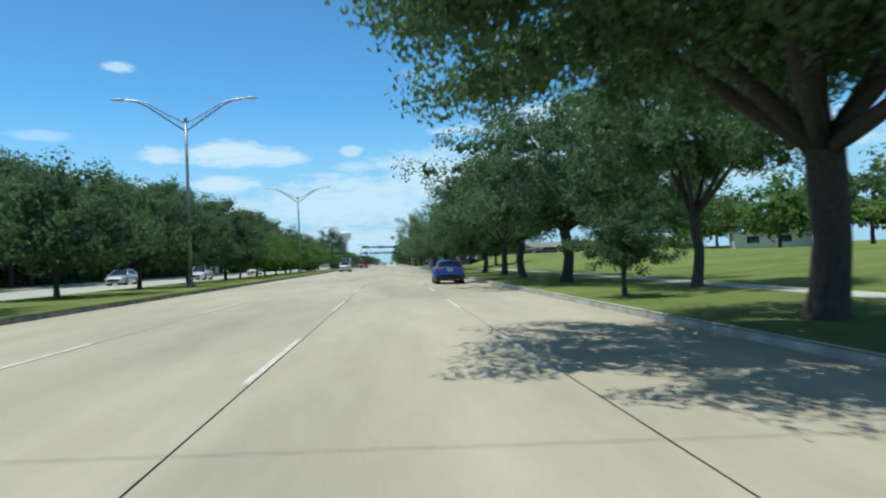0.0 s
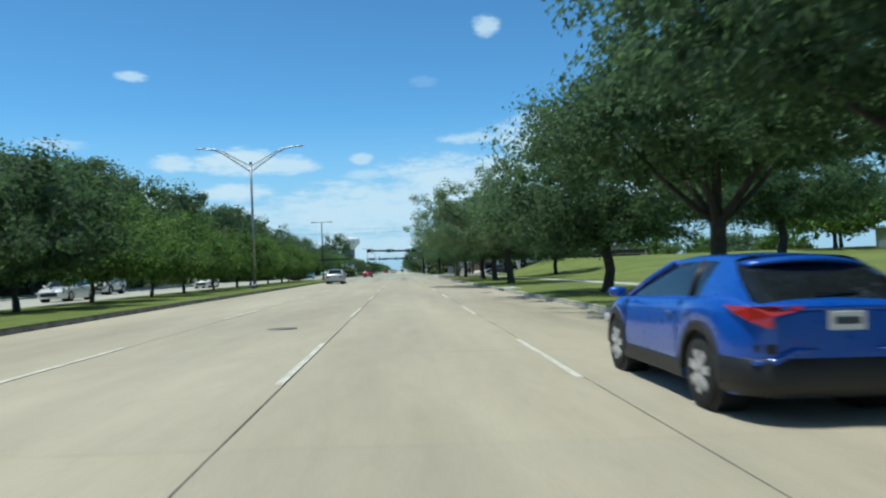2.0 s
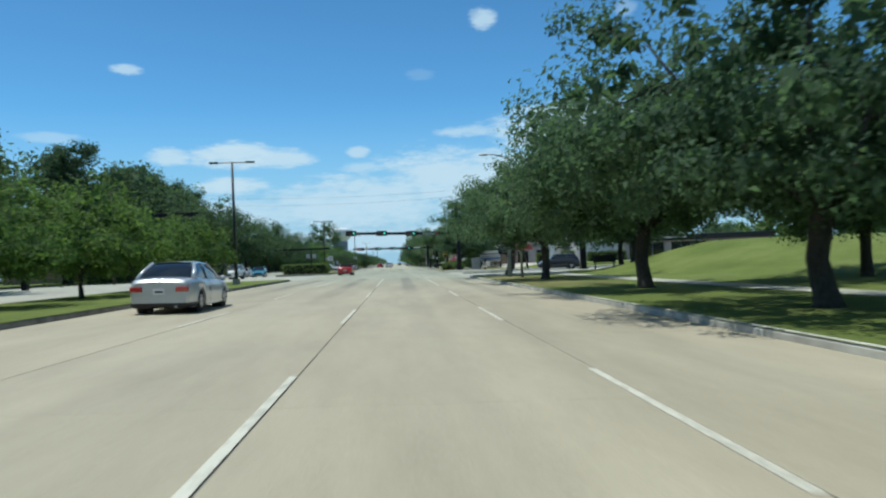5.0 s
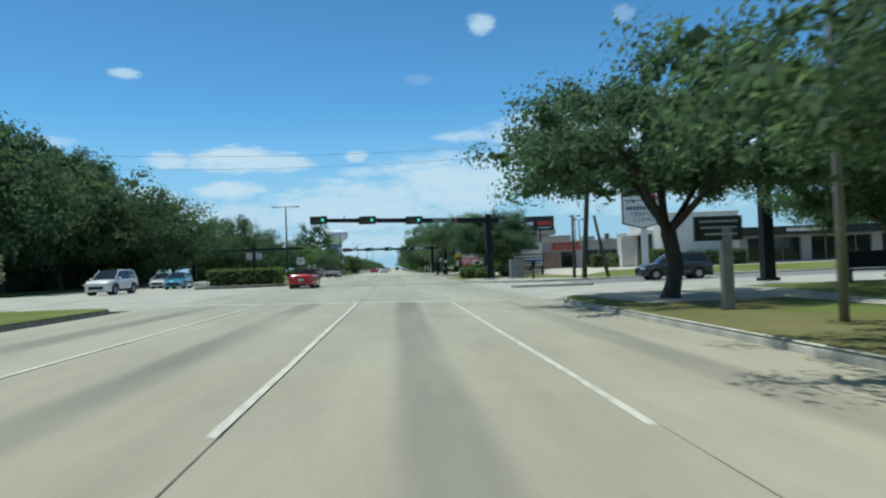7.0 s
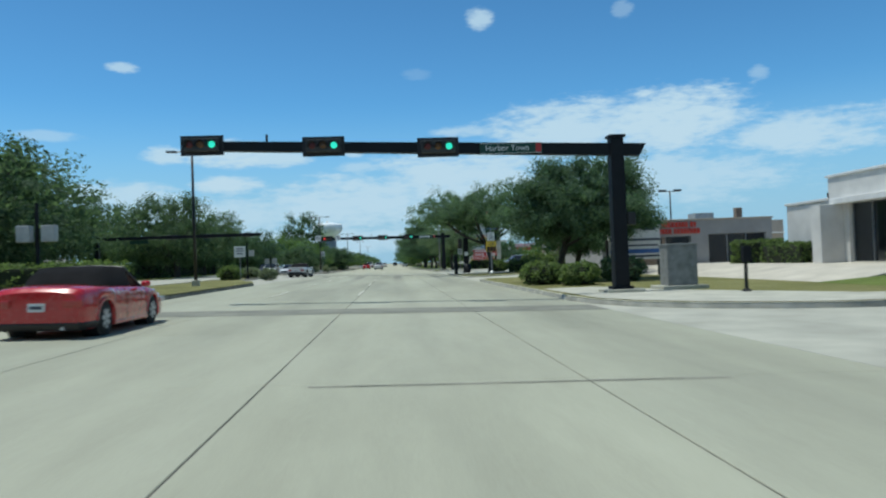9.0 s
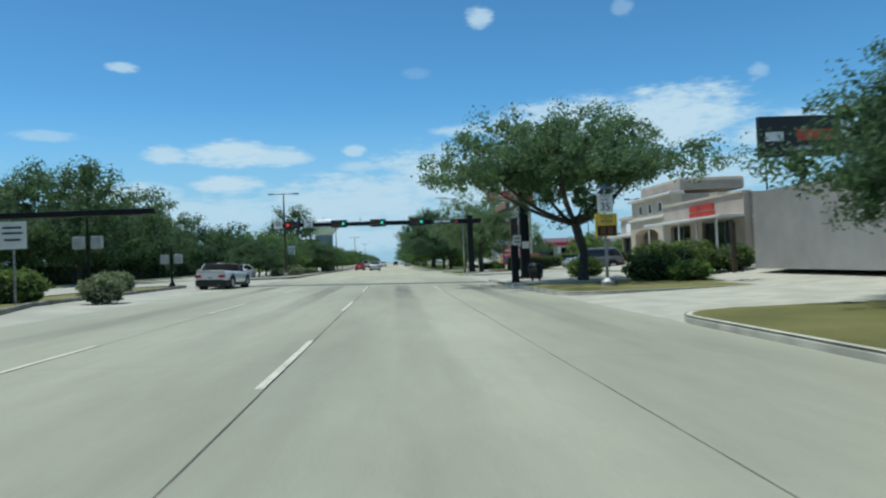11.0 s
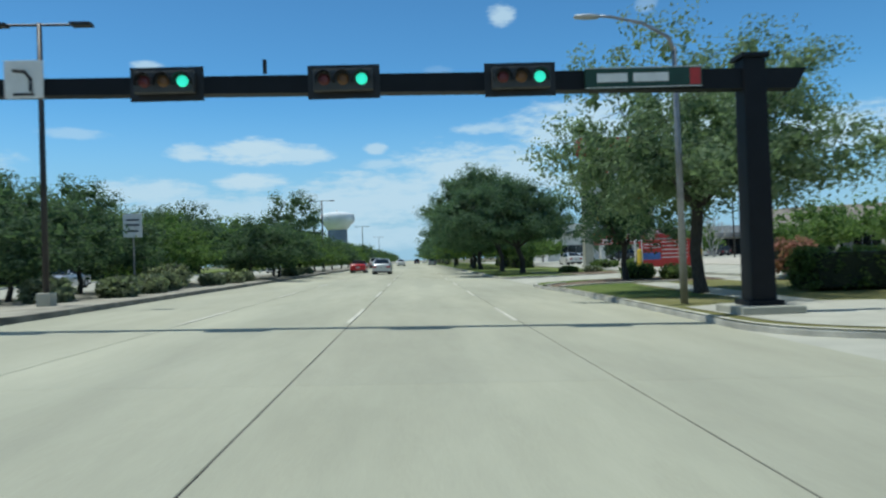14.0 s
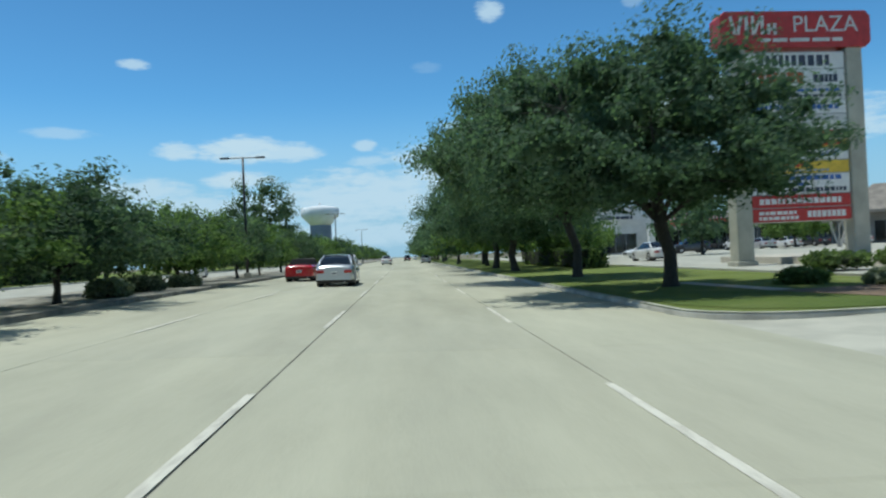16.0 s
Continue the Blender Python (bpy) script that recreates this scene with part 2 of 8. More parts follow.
def leaf_material(name, dark, mid, light):
    m, nt, p, N, L = nodes_of(name)
    rnd = N("ShaderNodeNewGeometry").outputs["Random Per Island"]
    c = ramp(nt, rnd, [(0.0, dark), (0.6, mid), (1.0, light)])
    info = N("ShaderNodeObjectInfo").outputs["Random"]
    c = mixc(nt, "MULTIPLY", 1.0, c, ramp(nt, info, [(0.0, (0.88, 0.92, 0.86)), (1.0, (1.2, 1.16, 1.02))]))
    c = mixc(nt, "MULTIPLY", 1.0, c, (0.98, 1.0, 1.0))
    L(c, p.inputs["Base Color"])
    p.inputs["Roughness"].default_value = 0.75
    p.inputs["Specular IOR Level"].default_value = 0.15
    tr = N("ShaderNodeBsdfTranslucent")
    L(mixc(nt, "MULTIPLY", 1.0, c, (1.75, 1.95, 1.25)), tr.inputs["Color"])
    mx = N("ShaderNodeMixShader")
    mx.inputs[0].default_value = 0.42
    L(p.outputs[0], mx.inputs[1])
    L(tr.outputs[0], mx.inputs[2])
    L(mx.outputs[0], nt.nodes["Material Output"].inputs[0])
    return m


def bark_material():
    m, nt, p, N, L = nodes_of("bark")
    geo = N("ShaderNodeTexCoord").outputs["Object"]
    st = N("ShaderNodeVectorMath")
    st.operation = "MULTIPLY"
    st.inputs[1].default_value = (1, 1, 0.25)
    L(geo, st.inputs[0])
    a = noise_node(nt, 22, 6, st.outputs[0], 0.7)
    L(ramp(nt, a, [(0.3, (0.03, 0.027, 0.024)), (0.7, (0.095, 0.086, 0.076))]), p.inputs["Base Color"])
    p.inputs["Roughness"].default_value = 0.95
    bn = N("ShaderNodeBump")
    bn.inputs["Strength"].default_value, bn.inputs["Distance"].default_value = 0.8, 0.03
    L(a, bn.inputs["Height"])
    L(bn.outputs[0], p.inputs["Normal"])
    return m


def worn_paint():
    """Thermoplastic lane paint, scuffed away to the concrete in places."""
    m, nt, p, N, L = nodes_of("line_paint")
    geo = N("ShaderNodeNewGeometry").outputs["Position"]
    st = N("ShaderNodeVectorMath")
    st.operation = "MULTIPLY"
    st.inputs[1].default_value = (1.0, 0.3, 1.0)
    L(geo, st.inputs[0])
    f = ramp_val(nt, noise_node(nt, 7, 6, st.outputs[0], 0.75), 0.36, 0.56)
    c = mixc(nt, "MIX", f, (0.42, 0.40, 0.33), (0.63, 0.61, 0.51))
    L(mixc(nt, "MULTIPLY", 0.4, c, ramp(nt, noise_node(nt, 40, 3, geo), [(0.3, (0.75, 0.75, 0.75)), (0.7, (1, 1, 1))])), p.inputs["Base Color"])
    p.inputs["Roughness"].default_value = 0.75
    return m


def joint_filler():
    """Tar in the joints, worn away or filled with pale grit in places."""
    m, nt, p, N, L = nodes_of("joint_tar")
    geo = N("ShaderNodeNewGeometry").outputs["Position"]
    f = ramp_val(nt, noise_node(nt, 0.45, 5, geo, 0.65), 0.42, 0.6)
    c = mixc(nt, "MIX", f, (0.05, 0.046, 0.04), (0.27, 0.255, 0.215))
    L(mixc(nt, "MULTIPLY", 0.5, c, ramp(nt, noise_node(nt, 25, 3, geo), [(0.3, (0.6, 0.6, 0.6)), (0.7, (1, 1, 1))])), p.inputs["Base Color"])
    p.inputs["Roughness"].default_value = 0.85
    return m


M_ROAD = concrete_road()
M_JOINT = joint_filler()
M_ASPHALT = plain("asphalt", (0.125, 0.13, 0.11), 0.9, scale=1.2, fine=70, bump=0.4)
M_TRENCH = plain("weathered_asphalt", (0.215, 0.215, 0.175), 0.9, var=0.25, scale=1.0, fine=60, bump=0.3)
M_SIDE = plain("side_asphalt", (0.20, 0.20, 0.19), 0.9, scale=0.8, fine=70, bump=0.3)
M_STREET = plain("street_concrete", (0.40, 0.395, 0.33), 0.88, scale=0.6, fine=60, bump=0.25)
M_WALK = plain("walk_concrete", (0.44, 0.43, 0.355), 0.88, scale=0.9, fine=50, bump=0.2)
M_APRON = plain("sunlit_apron", (0.50, 0.46, 0.38), 0.88, scale=0.7, fine=50, bump=0.2)
M_KERB = plain("kerb_concrete", (0.54, 0.52, 0.45), 0.9, var=0.3, scale=1.4, fine=30, bump=0.3)
M_KERB_DARK = plain("kerb_stained", (0.25, 0.24, 0.20), 0.9, var=0.4, scale=1.8, fine=25, bump=0.3)
M_LINE = worn_paint()
M_GRASS = grass_material("lawn", (0.115, 0.155, 0.042), (0.165, 0.21, 0.06), (0.24, 0.265, 0.10))
M_GRASS_DRY = grass_material("verge_grass", (0.15, 0.145, 0.065), (0.21, 0.205, 0.085), (0.30, 0.265, 0.145))
M_GREEN = grass_material("plot_grass", (0.095, 0.14, 0.035), (0.13, 0.18, 0.05), (0.19, 0.225, 0.075))
M_GRAVEL = plain("pale_gravel", (0.36, 0.335, 0.27), 0.95, var=0.3, scale=1.2, fine=45, bump=0.6)
M_MULCH = plain("mulch", (0.20, 0.14, 0.09), 0.95, var=0.4, scale=5, fine=50, bump=0.8)
M_EARTH = plain("earth", (0.16, 0.15, 0.09), 0.95, var=0.3, scale=0.4, fine=10, bump=0.3)
M_BARK = bark_material()
M_OAK = leaf_material("oak_leaf", (0.062, 0.100, 0.070), (0.088, 0.138, 0.094), (0.116, 0.174, 0.115))
M_FINE_LEAF = leaf_material("fine_leaf", (0.11, 0.155, 0.108), (0.145, 0.195, 0.135), (0.18, 0.23, 0.16))
M_LIGHT_LEAF = leaf_material("light_leaf", (0.07, 0.115, 0.045), (0.105, 0.165, 0.06), (0.145, 0.205, 0.08))
M_DARK_LEAF = leaf_material("dark_leaf", (0.045, 0.075, 0.052), (0.07, 0.11, 0.072), (0.10, 0.145, 0.09))
M_HEDGE = leaf_material("hedge_leaf", (0.075, 0.105, 0.045), (0.115, 0.16, 0.065), (0.165, 0.21, 0.09))
M_SHRUB = leaf_material("shrub_leaf", (0.12, 0.135, 0.10), (0.18, 0.20, 0.15), (0.27, 0.29, 0.23))
M_POLE_GREY = plain("galvanised_steel", (0.30, 0.31, 0.32), 0.45, metal=0.6, bump=0.05)
M_POLE_DARK = plain("dark_bronze_paint", (0.018, 0.018, 0.02), 0.45, bump=0.05)
M_MAST = plain("black_mast_paint", (0.007, 0.009, 0.012), 0.6, bump=0.05, spec=0.25)
M_WOOD = plain("weathered_timber", (0.07, 0.055, 0.043), 0.9, var=0.35, scale=6, fine=40, bump=0.5)
M_CABINET = plain("cabinet_metal", (0.42, 0.43, 0.42), 0.45, metal=0.3, bump=0.05)
M_STEEL = plain("weathered_cabinet_steel", (0.25, 0.255, 0.245), 0.6, metal=0.1, var=0.25, scale=4, bump=0.05)
M_WHITE = plain("white_paint", (0.74, 0.74, 0.72), 0.6, var=0.08, bump=0.05)
M_OFFWHITE = plain("white_stucco", (0.66, 0.65, 0.62), 0.85, var=0.1, scale=0.8, bump=0.2)
M_BEIGE = plain("beige_stucco", (0.54, 0.47, 0.37), 0.9, var=0.1, scale=0.8, bump=0.25)
M_TAN = plain("tan_stucco", (0.42, 0.36, 0.30), 0.9, var=0.12, scale=0.8, bump=0.25)
M_GREYWALL = plain("grey_wall", (0.33, 0.32, 0.31), 0.85, var=0.12, scale=0.7, bump=0.2)
M_BRICK = plain("brown_brick", (0.26, 0.19, 0.14), 0.9, var=0.3, scale=4, fine=25, bump=0.4)
M_BROWN_ROOF = plain("weathered_shingles", (0.24, 0.215, 0.185), 0.9, var=0.3, scale=0.8, fine=9.0, bump=0.4)
M_ROOF = plain("roof_membrane", (0.35, 0.34, 0.33), 0.9)
M_RED = plain("red_sign", (0.50, 0.035, 0.03), 0.45, bump=0.03)
M_REDL = plain("red_letters", (0.55, 0.05, 0.03), 0.5, bump=0.03)
M_YELLOW = plain("yellow_panel", (0.72, 0.48, 0.05), 0.5, bump=0.03)
M_BLUEP = plain("blue_panel", (0.05, 0.14, 0.40), 0.5, bump=0.03)
M_BLACK = plain("black_plastic", (0.014, 0.014, 0.015), 0.5, bump=0.05)
M_GREEN_SIGN = plain("sign_green", (0.008, 0.05, 0.03), 0.45, bump=0.02)
M_INK = plain("sign_ink", (0.05, 0.06, 0.09), 0.5, bump=0.02)
M_GLASS = plain("dark_window_glass", (0.012, 0.015, 0.018), 0.06, var=0.05, bump=0.0, spec=0.7)
M_FABRIC = plain("soft_top_fabric", (0.012, 0.012, 0.013), 0.95, bump=0.2, spec=0.1)
M_TYRE = plain("tyre_rubber", (0.02, 0.02, 0.02), 0.85, bump=0.2)
M_RIM = plain("alloy", (0.62, 0.63, 0.64), 0.35, metal=0.35, bump=0.02)
M_TAIL = plain("tail_lamp_red", (0.42, 0.02, 0.015), 0.2, var=0.1, bump=0.0, coat=1.0)
M_LAMP = plain("clear_lamp", (0.6, 0.6, 0.58), 0.15, var=0.05, bump=0.0, coat=1.0)
M_GO = glow("green_signal_light", (0.03, 0.75, 0.52), 0.95)
M_STOP = glow("red_signal_light", (0.95, 0.03, 0.02), 0.9)
M_AMBER_OFF = plain("unlit_amber_lens", (0.16, 0.07, 0.015), 0.3, bump=0)
M_RED_OFF = plain("unlit_red_lens", (0.13, 0.02, 0.015), 0.3, bump=0)
M_PALE_BARK = plain("pale_bark", (0.42, 0.40, 0.37), 0.9, bump=0.2)
M_HEAD = plain("signal_housing_dark", (0.045, 0.045, 0.042), 0.5, bump=0.05)
M_BROWN = plain("signal_housing", (0.30, 0.18, 0.095), 0.5, bump=0.05)
M_TOWER = plain("water_tower_paint", (0.74, 0.78, 0.80), 0.7, scale=0.1, fine=2, bump=0.05)
M_TOWER_LEG = plain("water_tower_shaft", (0.24, 0.27, 0.30), 0.8, scale=0.1, fine=2, bump=0.05)
M_PINK = leaf_material("pink_blossom", (0.13, 0.10, 0.07), (0.26, 0.12, 0.11), (0.40, 0.20, 0.19))

# ---- mesh helpers ----


def part(name, bm, mat, parent=None, label="", smooth=False, m=None):
    """Links a bmesh as one mesh object, under parent if one is given."""
    me = bpy.data.meshes.new(name)
    bm.to_mesh(me)
    bm.free()
    if smooth:
        me.polygons.foreach_set("use_smooth", [True] * len(me.polygons))
    me.materials.append(mat)
    ob = new(name, me)
    if parent is not None:
        ob.parent = parent
    if m is not None:
        ob.matrix_basis = m
    if label:
        ob["label"] = label
    return ob


def root(name, label, category, m=None, group="", kind=""):
    ob = new(name)
    ob.empty_display_size = 0.3
    if m is not None:
        ob.matrix_basis = m
    return tagged(ob, label, category, group, kind)


def box(bm, c, s, rz=0.0, bevel=0.0, taper=1.0):
    """A box of size s with its middle at c, turned by rz degrees; its top is taper times its foot."""
    rot = Matrix.Rotation(radians(rz), 3, "Z")
    vs = []
    for z in (-1, 1):
        k = taper if z > 0 else 1.0
        for x, y in ((-1, -1), (1, -1), (1, 1), (-1, 1)):
            vs.append(bm.verts.new(Vector(c) + rot @ Vector((x * s[0] * k / 2, y * s[1] * k / 2, z * s[2] / 2))))
    fs = [(3, 2, 1, 0), (4, 5, 6, 7), (0, 1, 5, 4), (1, 2, 6, 5), (2, 3, 7, 6), (3, 0, 4, 7)]
    made = [bm.faces.new([vs[i] for i in f]) for f in fs]
    if bevel:
        edges = list({e for f in made for e in f.edges})
        bmesh.ops.bevel(bm, geom=edges, offset=bevel, segments=2, profile=0.6, affect="EDGES")
    return bm


def tube(bm, pts, radii, n=8, cap=True):
    """A tapered tube along points."""
    pts = [Vector(p) for p in pts]
    rings = []
    for i, p in enumerate(pts):
        d = (pts[min(i + 1, len(pts) - 1)] - pts[max(i - 1, 0)]).normalized()
        a = d.orthogonal().normalized() if i == 0 else (rings[-1][1] - d * rings[-1][1].dot(d)).normalized()
        b = d.cross(a)
        r = radii[i]
        rings.append(([bm.verts.new(p + a * (r * math.cos(k * 2 * math.pi / n)) + b * (r * math.sin(k * 2 * math.pi / n))) for k in range(n)], a))
    for (r0, _), (r1, _) in zip(rings, rings[1:]):
        for k in range(n):
            bm.faces.new((r0[k], r0[(k + 1) % n], r1[(k + 1) % n], r1[k]))
    if cap:
        bm.faces.new(list(reversed(rings[0][0])))
        bm.faces.new(rings[-1][0])
    return bm


def lathe(bm, profile, n=24, axis="z", c=(0, 0, 0)):
    """Turns (radius, height) pairs round an axis through c."""
    c, rings = Vector(c), []
    for r, h in profile:
        ring = []
        for k in range(n):
            a = 2 * math.pi * k / n
            u, v = r * math.cos(a), r * math.sin(a)
            ring.append(bm.verts.new(c + Vector({"z": (u, v, h), "x": (h, u, v), "y": (u, h, -v)}[axis])))
        rings.append(ring)
    for a, b in zip(rings, rings[1:]):
        for k in range(n):
            bm.faces.new((a[k], a[(k + 1) % n], b[(k + 1) % n], b[k]))
    if profile[0][0] > 1e-4:
        bm.faces.new(list(reversed(rings[0])))
    if profile[-1][0] > 1e-4:
        bm.faces.new(rings[-1])
    return bm


def prism(bm, outline, z0, z1):
    """An upright prism over an outline of (x, y)."""
    lo = [bm.verts.new((x, y, z0)) for x, y in outline]
    hi = [bm.verts.new((x, y, z1)) for x, y in outline]
    n = len(outline)
    bm.faces.new(hi)
    bm.faces.new(list(reversed(lo)))
    for i in range(n):
        bm.faces.new((lo[i], lo[(i + 1) % n], hi[(i + 1) % n], hi[i]))
    return bm


def B():
    return bmesh.new()


def one(name, bm, mat, label, category, group="", kind="", smooth=False, m=None):
    return tagged(part(name, bm, mat, None, "", smooth, m), label, category, group, kind)


def lettering(name, text, size, mat, parent, m, label=""):
    """Words as a thin mesh, standing upright in the plane that m gives."""
    cu = bpy.data.curves.new(name, "FONT")
    cu.body, cu.size, cu.extrude, cu.align_x, cu.align_y = text, size, 0.004, "CENTER", "CENTER"
    tmp = new(name + "_curve", cu)
    dg = bpy.context.evaluated_depsgraph_get()
    me = bpy.data.meshes.new_from_object(tmp.evaluated_get(dg))
    bpy.data.objects.remove(tmp)
    me.materials.clear()
    me.materials.append(mat)
    ob = new(name, me)
    ob.parent, ob.matrix_basis = parent, m
    if label:
        ob["label"] = label
    return ob


def bars(name, mat, parent, rows, y, depth=0.012):
    """Plain bars for words that cannot be read: rows of (x middle, z middle, width, height)."""
    for x, z, w, h in rows:
        part(name, box(B(), (x, y, z), (w, depth, h)), mat, parent)


SLOPE = 0.024


def road_z(x):
    return -SLOPE * x

# ---- ground, road, kerbs ----
KL, KR = -9.4, 5.5                       # kerb faces of the carriageway
ZL, ZR = road_z(KL), road_z(KR)          # gutter heights


def ground_sheet():
    bm = B()
    xs = [-2500, -600, -200, -100, -60, -40, -31.5, -20, KL - 0.1, KR + 0.1, 12, 20, 40, 70, 120, 250, 700, 2500]
    ys = [-400, -100, -60, 0, 60, 120, 180, 240, 300, 400, 600, 1000, 1800, 4000]
    rows = []
    for y in ys:
        rows.append([bm.verts.new((x, y, (0.10 if x < -9 else -0.22))) for x in xs])
    for a, b in zip(rows, rows[1:]):
        for i in range(len(xs) - 1):
            bm.faces.new((a[i], a[i + 1], b[i + 1], b[i]))
    one("ground", bm, M_EARTH, "level ground with thin dry grass", "ground", kind="structure")


ground_sheet()


def strip(name, x0, x1, y0, y1, z0, z1, mat, label, kind="structure", category="road", deep=0.04):
    """A sloping slab between two x, with heights z0 and z1 at them."""
    bm = B()
    top = [bm.verts.new(v) for v in ((x0, y0, z0), (x1, y0, z1), (x1, y1, z1), (x0, y1, z0))]
    low = [bm.verts.new((v.co.x, v.co.y, v.co.z - deep)) for v in top]
    bm.faces.new(top)
    bm.faces.new(list(reversed(low)))
    for i in range(4):
        bm.faces.new((low[i], low[(i + 1) % 4], top[(i + 1) % 4], top[i]))
    return one(name, bm, mat, label, category, kind=kind)


# bed of the carriageway, seen in the joints between its slabs
strip("road", KL, KR, -70, 1400, ZL - 0.012, ZR - 0.012, M_JOINT, "pale concrete carriageway with tarred joints")
ROAD = bpy.data.objects["road"]
# the opposite carriageway and the side streets
strip("road_opposite", -31.0, -16.4, -70, 1400, 0.222, 0.222, M_STREET, "pale concrete carriageway beyond the median")
strip("road_crossing_left", -80, KL, 126.0, 159.0, 0.215, 0.215, M_STREET, "concrete side street across the median gap")
strip("road_crossing_far_left", -80, KL, 218.0, 239.0, 0.216, 0.216, M_STREET, "concrete median gap and side street")
strip("road_side_street", KR, 95, 124.0, 166.0, ZR - 0.002, ZR - 0.002, M_STREET, "concrete side street")
strip("road_turn_bay", -13.4, KL, 184.0, 222.0, 0.300, ZL - 0.003, M_STREET, "concrete left-turn bay beside the median")
strip("road_driveway", KR, 13.5, 184.0, 201.0, ZR - 0.002, 0.03, M_WALK, "pale concrete driveway apron")
strip("road_driveway_second", KR, 24.0, 214.0, 240.0, ZR - 0.004, 0.16, M_STREET, "pale concrete driveway into the car park")
strip("road_driveway_third", KR, 15.0, 253.0, 275.0, ZR - 0.006, 0.05, M_WALK, "pale concrete driveway apron")


def arc(cx, cy, r, a0, a1, n=8):
    return [(cx + r * math.cos(radians(a0 + (a1 - a0) * i / n)), cy + r * math.sin(radians(a0 + (a1 - a0) * i / n))) for i in range(n + 1)]


def kerb(name, path, zfoot, inner, mat, label):
    """A kerb along a path: 0.15 high and 0.16 deep towards the inner side (+1: left of the way)."""
    bm = B()
    prof = [(0.0, -0.06), (0.0, 0.10), (0.02, 0.135), (0.05, 0.15), (0.14, 0.152), (0.16, 0.145), (0.16, -0.06)]
    pts = [Vector((x, y, 0)) for x, y in path]
    rings = []
    for i, p in enumerate(pts):
        d = (pts[min(i + 1, len(pts) - 1)] - pts[max(i - 1, 0)]).normalized()
        side = Vector((-d.y, d.x, 0)) * inner
        z = zfoot(p.x) if callable(zfoot) else zfoot
        rings.append([bm.verts.new(p + side * a + Vector((0, 0, z + h))) for a, h in prof])
    for a, b in zip(rings, rings[1:]):
        for k in range(len(prof) - 1):
            bm.faces.new((a[k], a[k + 1], b[k + 1], b[k]))
    bm.faces.new(rings[0])
    bm.faces.new(list(reversed(rings[-1])))
    bmesh.ops.recalc_face_normals(bm, faces=bm.faces)
    one(name, bm, mat, label, "kerb", kind="structure", smooth=False)


def run(x0, y0, x1, y1, step=10.0):
    n = max(1, int(math.hypot(x1 - x0, y1 - y0) / step))
    return [(x0 + (x1 - x0) * i / n, y0 + (y1 - y0) * i / n) for i in range(n + 1)]


def plot(name, outline, z, mat, label, category="verge"):
    bm = B()
    bm.faces.new([bm.verts.new((x, y, z)) for x, y in outline])
    bmesh.ops.recalc_face_normals(bm, faces=bm.faces)
    if bm.faces[:][0].normal.z < 0:
        bmesh.ops.reverse_faces(bm, faces=bm.faces)
    return one(name, bm, mat, label, category, kind="structure")


# verges along the near side, each a plot behind its kerb
V1 = run(KR, -70, KR, 125) + arc(11, 125, 5.5, 180, 90)[1:] + [(95, 130.5)]
V2 = [(95, 152.4), (20, 153.1), (13, 153.2), (10.6, 153.3), (9.2, 153.9), (7.6, 155.0), (6.4, 156.5), (5.7, 158.5), (KR, 160.5)] + run(KR, 163, KR, 186)[0:] + arc(7.5, 186, 2, 180, 90)[1:] + [(13.5, 188)]
V3 = [(13.5, 197), (7.5, 197)] + arc(7.5, 199, 2, 270, 180)[1:] + run(KR, 200, KR, 217) + arc(8, 217, 2.5, 180, 90)[1:] + [(24, 219.5)]
V4 = [(24, 233.5), (8.5, 233.5)] + arc(8.5, 236.5, 3, 270, 180)[1:] + run(KR, 238, KR, 250) + [(5.38, 252.2), (5.2, 254.4), (5.08, 256.0), (5.1, 257.0), (5.35, 258.0), (5.95, 258.9), (7.0, 259.8), (8.6, 260.7), (10.5, 261.5), (15, 262.2)]
V5 = [(15, 270.5), (7.2, 270.5)] + arc(7.2, 272.5, 2, 270, 180)[1:] + run(5.2, 274, 5.2, 800, 25)
for nm, v in (("kerb_park", V1), ("kerb_corner", V2), ("kerb_mall", V3), ("kerb_mall_far", V4), ("kerb_plaza", V5)):
    kerb(nm, v, ZR, -1, M_KERB, "worn concrete kerb along the verge")
ZV = ZR + 0.146
plot("verge_park", V1 + [(95, -70)], ZV, M_GRASS, "mown grass verge under the oaks")
plot("verge_corner", V2 + [(13.5, 188), (95, 188)], ZV, M_GRASS_DRY, "dry grass corner plot")
plot("verge_mall", V3 + [(24, 219.4), (24, 197)], ZV, M_GRASS_DRY, "patchy grass verge in front of the shops")
plot("verge_mall_far", V4 + [(24, 262), (24, 233.5)], ZV, M_GRASS_DRY, "patchy dry grass verge")
plot("verge_plaza", V5 + [(14.5, 800), (14.5, 270.5)], ZV, M_GRASS, "grass verge before the plaza")

dry = [(KR + 0.17, 96 + 2 * i) for i in range(14)] + [(9.6 + 1.3 * math.sin(i * 1.7) + 0.6 * math.sin(i * 4.1), 122 - 2 * i) for i in range(14)]
plot("verge_worn", dry, ZV + 0.006, M_GRASS_DRY, "dry worn grass beside the kerb")
strip("road_side_asphalt", 11.6, 95, 145.0, 152.2, ZR + 0.004, ZR + 0.004, M_SIDE, "grey asphalt lanes of the side street")

